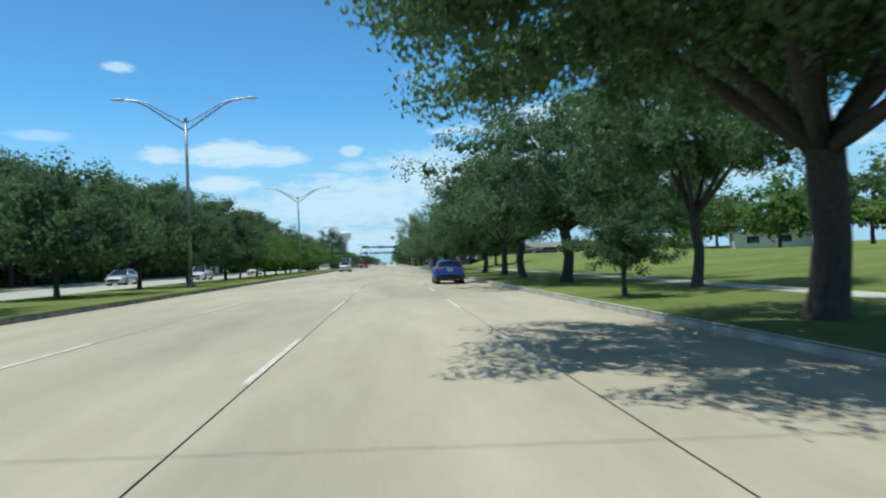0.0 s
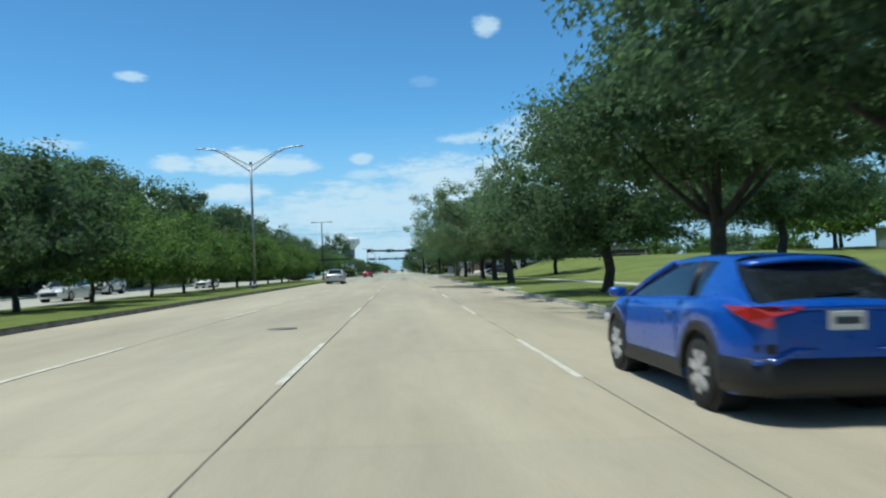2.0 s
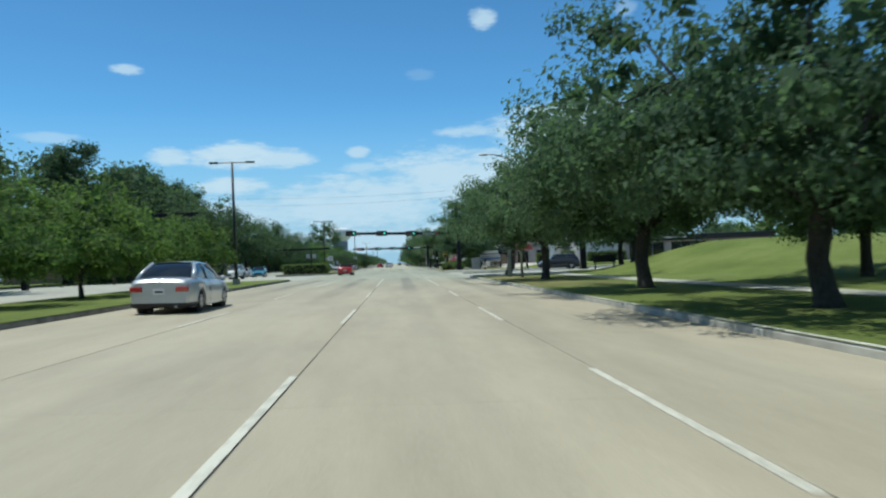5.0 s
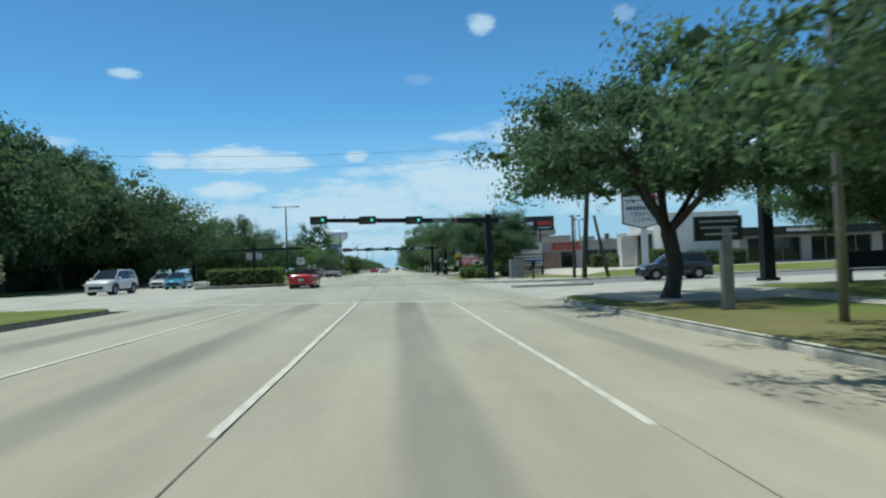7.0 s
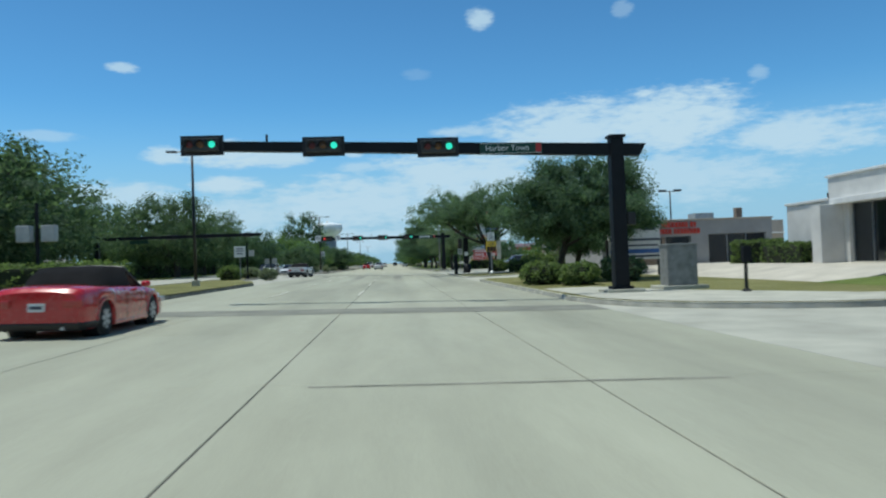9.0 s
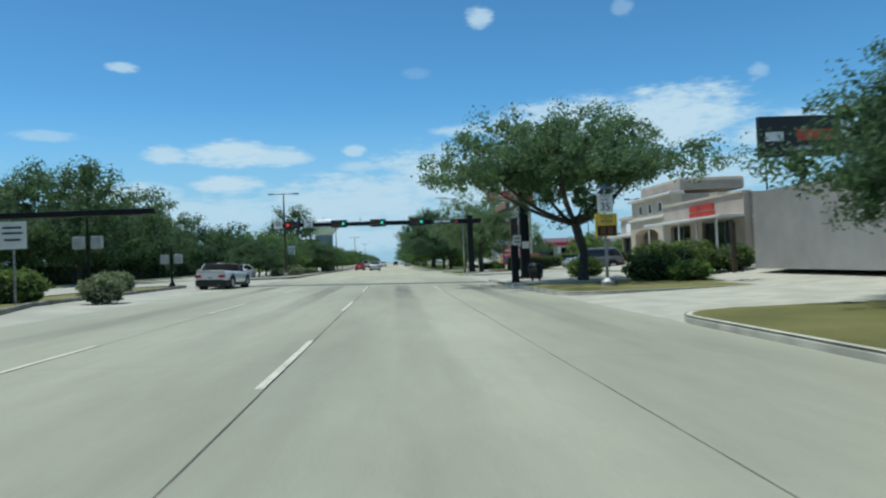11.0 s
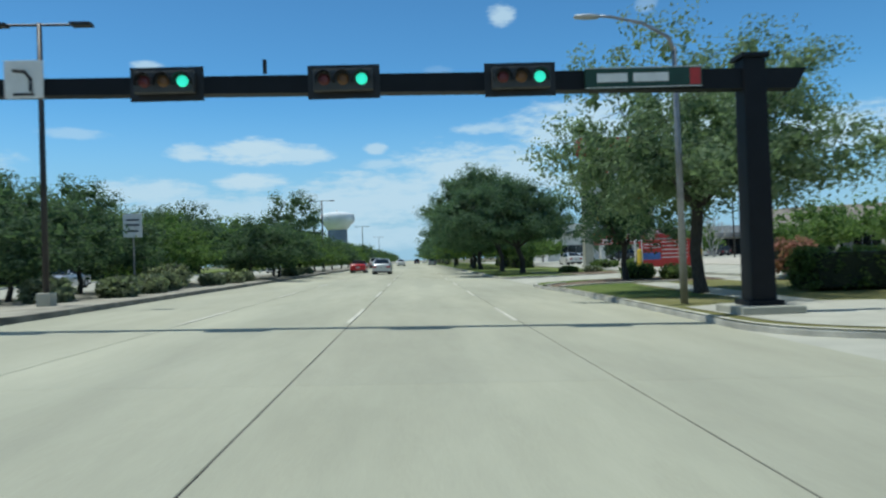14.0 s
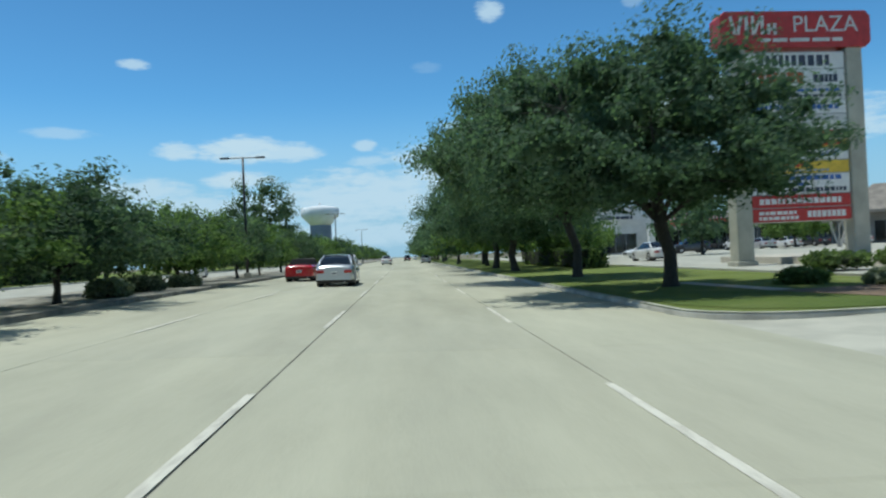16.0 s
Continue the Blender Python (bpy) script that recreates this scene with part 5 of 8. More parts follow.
def name_plate(ob, cx, z, w, h, text, bold=True):
    pl = part("name_plate", box(B(), (cx, -0.24, z), (w, 0.05, h), bevel=0.01), M_GREEN_SIGN, ob, "dark green street-name plate with white lettering")
    rim = B()
    for zz in (z - h / 2 + 0.012, z + h / 2 - 0.012):
        box(rim, (cx, -0.269, zz), (w - 0.02, 0.006, 0.014))
    part("rim", rim, M_WHITE, pl)
    if text:
        lettering("lettering", text, h * 0.72, M_WHITE, pl, pose(cx - w * 0.06, -0.27, z, 90, 0, 0))
    else:
        bars("lettering", M_WHITE, pl, [(cx - w * 0.27, z, w * 0.26, h * 0.42), (cx + w * 0.06, z, w * 0.3, h * 0.42)], -0.27)
    part("emblem", box(B(), (cx + w * 0.44, -0.268, z), (w * 0.09, 0.008, h * 0.8)), M_RED, pl)


g1 = mast("signal_gantry", "black square-post signal gantry over the road", 7.7, 161.9, ZV, 5.5, -7.35, 1.05, 5.1, 5.6)
for xx in (-6.7, -2.6, 1.35):
    signal_head(g1, xx - 7.7, 5.11 + 0.5 * (7.7 - xx) / 15.05 - ZV, -0.19, 2)
name_plate(g1, 3.9 - 7.7, 5.21 - ZV, 2.2, 0.38, "Harbor Town")
part("camera_stub", box(B(), (-4.55 - 7.7, 0, 5.8 - ZV), (0.07, 0.07, 0.28)), M_BLACK, g1)
part("signal_box", box(B(), (0.42, -0.1, 2.6), (0.3, 0.3, 0.45), bevel=0.02), M_BLACK, g1)

g2 = mast("signal_gantry", "black square-post signal gantry over the road", 6.68, 237.9, ZV + 0.05, 5.2, -11.2, 1.1, 4.84, 5.05)
for xx in (-5.2, -1.7, 1.85):
    signal_head(g2, xx - 6.68, 4.87 + 0.2 * (6.68 - xx) / 17.9 - ZV - 0.05, -0.19, 2)
signal_head(g2, -9.4 - 6.68, 5.05 - ZV - 0.05, -0.19, 0, 1.0, "left-turn signal with a lit red lens")
for xx in (-10.65, -7.95):
    pl = part("turn_sign", box(B(), (xx - 6.68, -0.24, 5.1 - ZV), (0.75, 0.03, 0.75), bevel=0.01), M_WHITE, g2, "white turn-lane sign")
    if xx > -9:
        ar = tube(B(), [(xx - 6.68 + 0.14, -0.262, 4.85 - ZV), (xx - 6.68 + 0.14, -0.262, 5.1 - ZV), (xx - 6.68 + 0.02, -0.262, 5.25 - ZV), (xx - 6.68 - 0.2, -0.262, 5.27 - ZV)], [0.035] * 4, 6)
        part("arrow", ar, M_BLACK, pl)
        bars("lettering", M_BLACK, pl, [(xx - 6.68, 4.80 - ZV, 0.4, 0.05)], -0.258)
    else:
        bars("lettering", M_INK, pl, [(xx - 6.68, 5.27 - ZV, 0.5, 0.06), (xx - 6.68, 5.13 - ZV, 0.45, 0.06), (xx - 6.68, 4.99 - ZV, 0.5, 0.06)], -0.258)
name_plate(g2, 4.36 - 6.68, 4.84 - ZV, 2.4, 0.42, "")
part("camera_stub", box(B(), (-3.3 - 6.68, 0, 5.3 - ZV), (0.07, 0.07, 0.28)), M_BLACK, g2)


def side_gantry(px, py, tip, plate=True):
    """The gantry for the side street: its arm leaves the post towards the crossing."""
    ob = root("signal_gantry", "black signal gantry whose arm reaches over the side street", "traffic signal", pose(px, py, ZV), group="signal gantries")
    h = tip.z + 0.25
    bm = B()
    box(bm, (0, 0, h / 2), (0.55, 0.55, h), bevel=0.04, taper=0.9)
    box(bm, (0, 0, 0.08), (0.8, 0.8, 0.16), bevel=0.02)
    part("post", bm, M_MAST, ob)
    part("cap", box(B(), (0.12, 0, h + 0.02), (0.85, 0.6, 0.28), bevel=0.04), M_MAST, ob)
    arm = B()
    foot = Vector((0, 0, tip.z - 0.1))
    d = (tip - foot).normalized()
    side = Vector((d.y, -d.x, 0)).normalized() * 0.17
    rings = []
    for f, th in ((0, 0.22), (0.5, 0.19), (1.0, 0.15)):
        c = foot.lerp(tip, f)
        rings.append([arm.verts.new(c + side * a + Vector((0, 0, th * b))) for a, b in ((-1, -1), (1, -1), (1, 1), (-1, 1))])
    for r0, r1 in zip(rings, rings[1:]):
        for j in range(4):
            arm.faces.new((r0[j], r0[(j + 1) % 4], r1[(j + 1) % 4], r1[j]))
    arm.faces.new(rings[-1])
    bmesh.ops.recalc_face_normals(arm, faces=arm.faces)
    part("arm", arm, M_MAST, ob)
    for f in (0.62, 0.78, 0.95):
        c = foot.lerp(tip, f) + Vector((0, 0, 0.03))
        part("signal_head", box(B(), (c.x - 0.12, c.y, c.z + 0.12), (0.28, 1.05, 0.42), 5, 0.03), M_BROWN if plate else M_HEAD, ob, "signal housing seen from behind")
    if not plate:
        return
    nm = part("name_plate", box(B(), (-0.20, 3.0, 4.76), (0.05, 1.9, 0.38), 0, 0.01), M_GREEN_SIGN, ob, "dark green street-name plate with white lettering")
    lettering("lettering", "Bellaire", 0.32, M_WHITE, nm, pose(-0.23, 3.0, 4.76, 90, 0, -90))
    part("emblem", box(B(), (-0.20, 1.88, 4.76), (0.05, 0.22, 0.34)), M_RED, nm)
    sh = part("signal_head", box(B(), (-0.62, -0.05, 3.15), (0.4, 0.36, 1.15), bevel=0.03), M_HEAD, ob, "upright signal on the side of the post")
    for k in range(3):
        part("lens", lathe(B(), [(0.13, 0.0), (0.13, 0.03), (0.02, 0.05)], 12, "x", (-0.87, -0.05, 3.5 - 0.36 * k)), (M_RED_OFF, M_AMBER_OFF, M_RED_OFF)[k], sh)
    part("notice", box(B(), (0.0, -0.30, 2.05), (0.42, 0.02, 0.42)), M_WHITE, ob, "small white notice")


side_gantry(7.6, 215.6, Vector((0.05, 10.2, 4.84)))
side_gantry(17.65, 134.3, Vector((-3.6, 10.4, 5.35)), False)


def left_gantry(x, y, z, tipx, az, lab):
    ob = root("signal_gantry", lab, "traffic signal", pose(x, y, z), group="signal gantries")
    part("post", box(B(), (0, 0, (az - z) / 2 + 0.1), (0.5, 0.5, az - z + 0.3), bevel=0.04, taper=0.9), M_MAST, ob)
    bm = B()
    box(bm, ((tipx - x) / 2, 0, az - z), (abs(tipx - x), 0.34, 0.34), bevel=0.02)
    part("arm", bm, M_MAST, ob)
    for f in (0.45, 0.68, 0.92):
        part("signal_head", box(B(), ((tipx - x) * f, 0.28, az - z), (1.15, 0.24, 0.44), bevel=0.03), M_HEAD, ob, "dark signal housing seen from behind")
    part("name_plate", box(B(), ((tipx - x) * 0.25, 0.2, az - z - 0.4), (2.0, 0.04, 0.4), bevel=0.01), M_GREEN_SIGN, ob)


left_gantry(-32.2, 127.5, 0.36, -17.6, 6.3, "black signal gantry over the opposite carriageway")
left_gantry(-32.2, 217.0, 0.36, -14.8, 5.05, "black signal gantry over the opposite carriageway")


def pedestal(x, y, z, sign_w=0.0, h=3.4):
    ob = root("signal_pedestal", "black pedestal signal in the median", "traffic signal", pose(x, y, z))
    part("pole", tube(B(), [(0, 0, 0), (0, 0, h)], [0.07, 0.06], 8), M_MAST, ob)
    part("base", lathe(B(), [(0.2, 0), (0.2, 0.1), (0.1, 0.3)], 10), M_MAST, ob)
    for s in (-1, 1):
        part("signal_head", box(B(), (s * 0.4, 0, h * 0.7), (0.45, 0.3, 0.55), bevel=0.03), M_CABINET, ob, "grey crossing-signal box")
    return ob


pedestal(-12.1, 161.5, ZM)
pedestal(-13.9, 205.0, ZM)
pd = pedestal(-13.6, 216.0, ZM, h=2.4)
pd["label"] = "short black pedestal at the median nose"


def gate_sign(x, y, z, h, w, s_h, label, rows):
    ob = root("road_sign", label, "sign", pose(x, y, z))
    part("pole", tube(B(), [(0, 0.03, -0.02), (0, 0.03, h)], [0.035, 0.035], 6), M_POLE_GREY, ob)
    pl = part("plate", box(B(), (0, -0.02, h - s_h / 2), (w, 0.015, s_h), bevel=0.004), M_WHITE, ob, "white plate")
    bars("lettering", M_INK, pl, rows, -0.035)
    return ob


gate_sign(-12.8, 196.5, ZM, 2.8, 0.9, 0.9, "white road sign on a thin post in the median", [(0, 2.6, 0.6, 0.07), (0, 2.42, 0.66, 0.07), (0, 2.2, 0.5, 0.07)])
gate_sign(-11.6, 252.5, ZM, 3.2, 0.75, 0.95, "white road sign on a thin post in the median", [(0, 2.95, 0.5, 0.07), (0, 2.75, 0.55, 0.07), (0, 2.5, 0.45, 0.07)])
gate_sign(6.7, 213.0, ZV, 2.6, 0.45, 0.6, "white bus-stop plate on a thin post", [(0, 2.4, 0.3, 0.06), (0, 2.2, 0.32, 0.06)])


def speed_sign(x, y, z):
    ob = root("speed_sign", "speed limit sign over a yellow radar display", "sign", pose(x, y, z, 0, 0, 0))
    part("footing", lathe(B(), [(0.28, -0.02), (0.28, 0.16), (0.12, 0.32)], 12), M_CABINET, ob)
    part("pole", tube(B(), [(0, 0.05, 0.1), (0, 0.05, 4.2)], [0.07, 0.06], 8), M_POLE_GREY, ob)
    pl = part("plate", box(B(), (0, -0.04, 3.42), (0.66, 0.02, 0.78), bevel=0.005), M_WHITE, ob, "white speed limit plate")
    lettering("lettering", "SPEED\nLIMIT", 0.15, M_INK, pl, pose(0, -0.055, 3.66, 90, 0, 0))
    lettering("number", "35", 0.46, M_INK, pl, pose(0, -0.055, 3.27, 90, 0, 0))
    yb = part("display", box(B(), (0, -0.06, 2.52), (0.92, 0.14, 0.95), bevel=0.02), M_YELLOW, ob, "yellow radar speed display")
    lettering("lettering", "YOUR\nSPEED", 0.19, M_INK, yb, pose(0, -0.135, 2.76, 90, 0, 0))
    part("screen", box(B(), (0, -0.135, 2.28), (0.8, 0.012, 0.42)), M_BLACK, yb)
    bars("digits", M_AMBER_OFF, yb, [(-0.16, 2.28, 0.2, 0.3), (0.16, 2.28, 0.2, 0.3)], -0.145)
    part("solar_panel", box(B(), (0.15, 0.1, 4.1), (0.8, 0.5, 0.05), 20, 0.01), M_BLUEP, ob)


speed_sign(8.5, 201.6, ZV)


def traffic_cabinet(x, y):
    ob = root("traffic_cabinet", "grey metal signal cabinet on a concrete pad", "cabinet", pose(x, y, ZV))
    part("pad", box(B(), (0, 0, 0.06), (1.7, 1.3, 0.16), bevel=0.02), M_WALK, ob)
    part("body", box(B(), (0, 0, 0.86), (1.12, 0.78, 1.46), bevel=0.03), M_STEEL, ob)
    part("lid", box(B(), (0, 0, 1.62), (1.18, 0.84, 0.08), bevel=0.02), M_STEEL, ob)
    d = part("door", box(B(), (0, -0.40, 0.86), (0.98, 0.02, 1.3), bevel=0.008), M_STEEL, ob)
    part("handle", box(B(), (0.36, -0.42, 0.9), (0.05, 0.03, 0.16), bevel=0.008), M_POLE_GREY, d)


traffic_cabinet(10.1, 162.6)


def button_post(x, y):
    ob = root("push_button_post", "short black push-button post on the corner", "post", pose(x, y, ZV))
    part("pole", tube(B(), [(0, 0, 0), (0, 0, 1.35)], [0.06, 0.055], 8), M_MAST, ob)
    part("base", lathe(B(), [(0.16, 0), (0.16, 0.05), (0.07, 0.1)], 10), M_MAST, ob)
    part("button_box", box(B(), (0, -0.06, 1.2), (0.28, 0.2, 0.5), bevel=0.03), M_MAST, ob)


button_post(10.9, 157.9 + 1.2)


def bus_pylon(x, y):
    ob = root("bollard", "dark square bus-stop pylon", "bollard", pose(x, y, ZV))
    part("body", box(B(), (0, 0, 0.95), (0.36, 0.30, 1.9), bevel=0.03), M_MAST, ob)
    part("cap", box(B(), (0, 0, 1.92), (0.39, 0.33, 0.06), bevel=0.02), M_MAST, ob)


bus_pylon(5.93, 209.45)


def litter_bin(x, y):
    ob = root("litter_bin", "black slatted litter bin on legs", "bin", pose(x, y, ZV + 0.012))
    body = lathe(B(), [(0.30, 0.14), (0.36, 0.3), (0.40, 0.75)], 16)
    part("body", body, M_BLACK, ob, smooth=True)
    part("lid", lathe(B(), [(0.42, 0.75), (0.42, 0.8), (0.34, 0.92), (0.15, 0.98), (0.02, 0.99)], 16), M_BLACK, ob, smooth=True)
    for k in range(12):
        a = k * math.pi / 6
        part("slat", tube(B(), [(0.33 * math.cos(a), 0.33 * math.sin(a), 0.16), (0.41 * math.cos(a), 0.41 * math.sin(a), 0.76)], [0.022, 0.022], 4), M_BLACK, ob)
    for k in range(4):
        a = k * math.pi / 2 + 0.7
        part("leg", tube(B(), [(0.26 * math.cos(a), 0.26 * math.sin(a), 0.0), (0.24 * math.cos(a), 0.24 * math.sin(a), 0.2)], [0.025, 0.025], 6), M_BLACK, ob)


litter_bin(7.08, 209.85)


def bus_bench(x, y, z, rz):
    ob = root("bus_bench", "dark advertising bench on the grass", "bench", pose(x, y, z, 0, 0, rz))
    part("backrest", box(B(), (0, 0.05, 0.85), (1.9, 0.06, 0.62), bevel=0.02), M_BLACK, ob)
    part("seat", box(B(), (0, -0.2, 0.46), (1.9, 0.45, 0.06), bevel=0.02), M_BLACK, ob)
    for s in (-0.8, 0.8):
        part("leg", box(B(), (s, -0.05, 0.25), (0.09, 0.5, 0.55), bevel=0.01), M_BLACK, ob)


bus_bench(17.5, 126.5, 0.12 + ZV, -10)


def drain(name, x, y, l=2.4):
    ob = root(name, "dark kerb inlet under a concrete lid", "drain", pose(x, y, ZR))
    # no real opening: its shade is a black box set on the kerb face
    part("mouth", box(B(), (-0.004, 0, 0.06), (0.03, l, 0.11)), M_BLACK, ob)
    part("lid", box(B(), (0.5, 0, 0.155), (0.9, l + 0.6, 0.03), bevel=0.01), M_KERB, ob)


drain("drain_inlet", KR + 0.012, 52.5)
drain("drain_inlet", KR + 0.012, 211.8, 3.0)


def cover(x, y, r=0.36):
    bm = lathe(B(), [(r, 0.0), (r, 0.006), (r - 0.03, 0.008), (0.02, 0.008)], 18, "z", (x, y, road_z(x) + 0.001))
    part("manhole_cover", bm, M_ASPHALT, ROAD)


for x, y in ((4.2, 49.5), (-3.2, 27.0)):
    cover(x, y)


def island():
    pts = arc(7.0, 143.4, 0.5, 90, 270) + [(11.2, 142.2), (11.2, 143.0)]
    one("traffic_island", prism(B(), pts, ZR - 0.03, ZR + 0.15), M_WALK, "low concrete traffic island in the side street", "traffic island", kind="structure")


island()


def utility_pole(x, y, z, h, tilt=0.0, lamp=False, r=0.17):
    ob = root("utility_pole", "weathered timber utility pole", "utility pole", pose(x, y, z, 0, tilt, 0), group="timber poles")
    part("pole", tube(B(), [(0, 0, -0.1), (0, 0, h * 0.5), (0, 0, h)], [r, r * 0.88, r * 0.72], 10), M_WOOD, ob, smooth=True)
    for i in range(3 if h > 8 else 0):
        part("insulator", tube(B(), [(0.16, 0, h - 0.5 - i * 0.55), (0.34, 0, h - 0.42 - i * 0.55)], [0.03, 0.045], 6), M_CABINET, ob)
    if h > 8:
        part("conduit", tube(B(), [(0.15, -0.14, 0), (0.14, -0.13, h * 0.6)], [0.035, 0.03], 6), M_BLACK, ob)
    if lamp:
        part("lamp_arm", tube(B(), [(0, 0, h - 3.0), (-1.6, 0, h - 2.55), (-2.9, 0, h - 2.5)], [0.035] * 3, 6), M_POLE_GREY, ob)
        part("lamp_head", box(B(), (-3.2, 0, h - 2.5), (0.7, 0.28, 0.14), bevel=0.05), M_CABINET, ob)
    return ob


utility_pole(13.92, 154.6, ZV, 11.4, 4.2, True)
utility_pole(13.4, 155.5, ZV, 4.9, 0.5, r=0.13)
utility_pole(15.75, 154.4, ZV, 4.8, -11.0, r=0.14)


def wire(name, a, b, sag):
    bm = B()
    a, b = Vector(a), Vector(b)
    tube(bm, [a.lerp(b, i / 16) - Vector((0, 0, sag * 4 * (i / 16) * (1 - i / 16))) for i in range(17)], [0.011] * 17, 4)
    one(name, bm, M_BLACK, "thin black overhead cable across the road", "cable", group="overhead cables")


for i, dz in enumerate((0.0, -0.75)):
    wire("overhead_cable", (14.72, 154.6, 10.7 + dz), (-34.0, 150.0 + 2 * i, 10.6 + dz), 1.0)
    wire("overhead_cable", (14.72, 154.6, 10.7 + dz), (70.0, 166.0, 11.0 + dz), 1.0)
wire("overhead_cable", (14.4, 154.6, 6.6), (70, 163.0, 6.4), 0.6)
utility_pole(-34.0, 151.5, 0.2, 11.0)
utility_pole(70.0, 165.0, ZV, 11.6)
# posts by the mall driveway
for x, y, h in ((15.6, 205.0, 2.6), (17.4, 204.2, 2.9), (18.2, 207.0, 2.6)):
    one("timber_post", tube(B(), [(x, y, -0.05), (x, y, h)], [0.14, 0.13], 8), M_WOOD, "short weathered timber post by the car park", "post", group="car park posts")
for x, y in ((14.0, 269.1), (17.9, 269.0)):
    ob = root("bollard", "yellow concrete-filled bollard by the driveway", "bollard", pose(x, y, 0.10))
    part("body", tube(B(), [(0, 0, 0), (0, 0, 1.35)], [0.15, 0.15], 12), M_YELLOW, ob)
    part("cap", lathe(B(), [(0.15, 1.34), (0.12, 1.42), (0.02, 1.46)], 12), M_YELLOW, ob)
    fr = root("post_frame", "pale square timber frame behind the bollard", "frame", pose(x + 0.06, y + 0.35, 0.10))
    for sx in (-0.22, 0.22):
        part("upright", box(B(), (sx, 0, 0.98), (0.09, 0.09, 1.96), bevel=0.01), M_WHITE, fr)
    part("crosspiece", box(B(), (0, 0, 2.0), (0.53, 0.1, 0.1), bevel=0.01), M_WHITE, fr)


def water_tower(x, y):
    ob = root("water_tower", "pale blue-grey water tower with a broad bowl", "water tower", pose(x, y, 0))
    part("shaft", lathe(B(), [(7.2, 0), (6.6, 4), (6.2, 10), (6.2, 23.5)], 32), M_TOWER_LEG, ob, smooth=True)
    part("bowl", lathe(B(), [(6.2, 22.0), (8.0, 24.5), (10.6, 26.8), (11.2, 28.5), (11.0, 31.0), (10.2, 32.2), (5.0, 33.2), (0.05, 33.4)], 40), M_TOWER, ob, smooth=True)
    part("vent", lathe(B(), [(0.7, 33.3), (0.7, 34.6), (0.05, 35.0)], 12), M_TOWER, ob)


water_tower(-49.0, 684.0)


def marker_post(x, y):
    ob = root("marker_post", "thin yellow marker post on the grassy rise", "marker post", pose(x, y, mound_z(x, y) - 0.05))
    part("post", tube(B(), [(0, 0, 0), (0, 0, 0.95)], [0.06, 0.06], 8), M_YELLOW, ob)
    part("cap", lathe(B(), [(0.06, 0.94), (0.05, 1.0), (0.01, 1.03)], 8), M_YELLOW, ob)


marker_post(36.2, 116.0)

# ---- vehicles ----


def interp(pts, v):
    for (a, fa), (b, fb) in zip(pts, pts[1:]):
        if v <= b:
            t = max(0.0, (v - a) / (b - a)) if b > a else 0
            t = t * t * (3 - 2 * t) * 0.5 + t * 0.5
            return fa + (fb - fa) * t
    return pts[-1][1]


def wheel(parent, x, y, r, w, side, spokes=7):
    z = r
    prof = [(r * 0.62, -w / 2), (r * 0.9, -w / 2), (r * 0.985, -w * 0.36), (r, -w * 0.2), (r, w * 0.2), (r * 0.985, w * 0.36), (r * 0.9, w / 2), (r * 0.62, w / 2)]
    wh = part("wheel", lathe(B(), [(0.03, -w * 0.3), (r * 0.6, -w * 0.3), (r * 0.6, w * 0.2), (0.03, w * 0.2)], 20, "x", (x, y, z)), M_BLACK, parent)
    part("tyre", lathe(B(), prof, 28, "x", (x, y, z)), M_TYRE, wh, smooth=True)
    rim = B()
    lathe(rim, [(r * 0.56, w * 0.3 * side), (r * 0.64, w * 0.46 * side), (r * 0.66, w * 0.40 * side), (r * 0.60, w * 0.18 * side)], 28, "x", (x, y, z))
    o = x + side * w * 0.40
    for k in range(spokes):
        a = k * 2 * math.pi / spokes + 0.3
        for off in (-0.13, 0.13):
            p0 = (o, y + 0.1 * r * math.cos(a), z + 0.1 * r * math.sin(a))
            p1 = (o + side * 0.012, y + 0.6 * r * math.cos(a + off), z + 0.6 * r * math.sin(a + off))
            tube(rim, [p0, p1], [0.036, 0.026], 4)
    lathe(rim, [(0.02, w * 0.42 * side), (r * 0.17, w * 0.4 * side), (r * 0.2, w * 0.28 * side)], 12, "x", (x, y, z))
    part("rim", rim, M_RIM, wh, "silver spoked alloy rim")


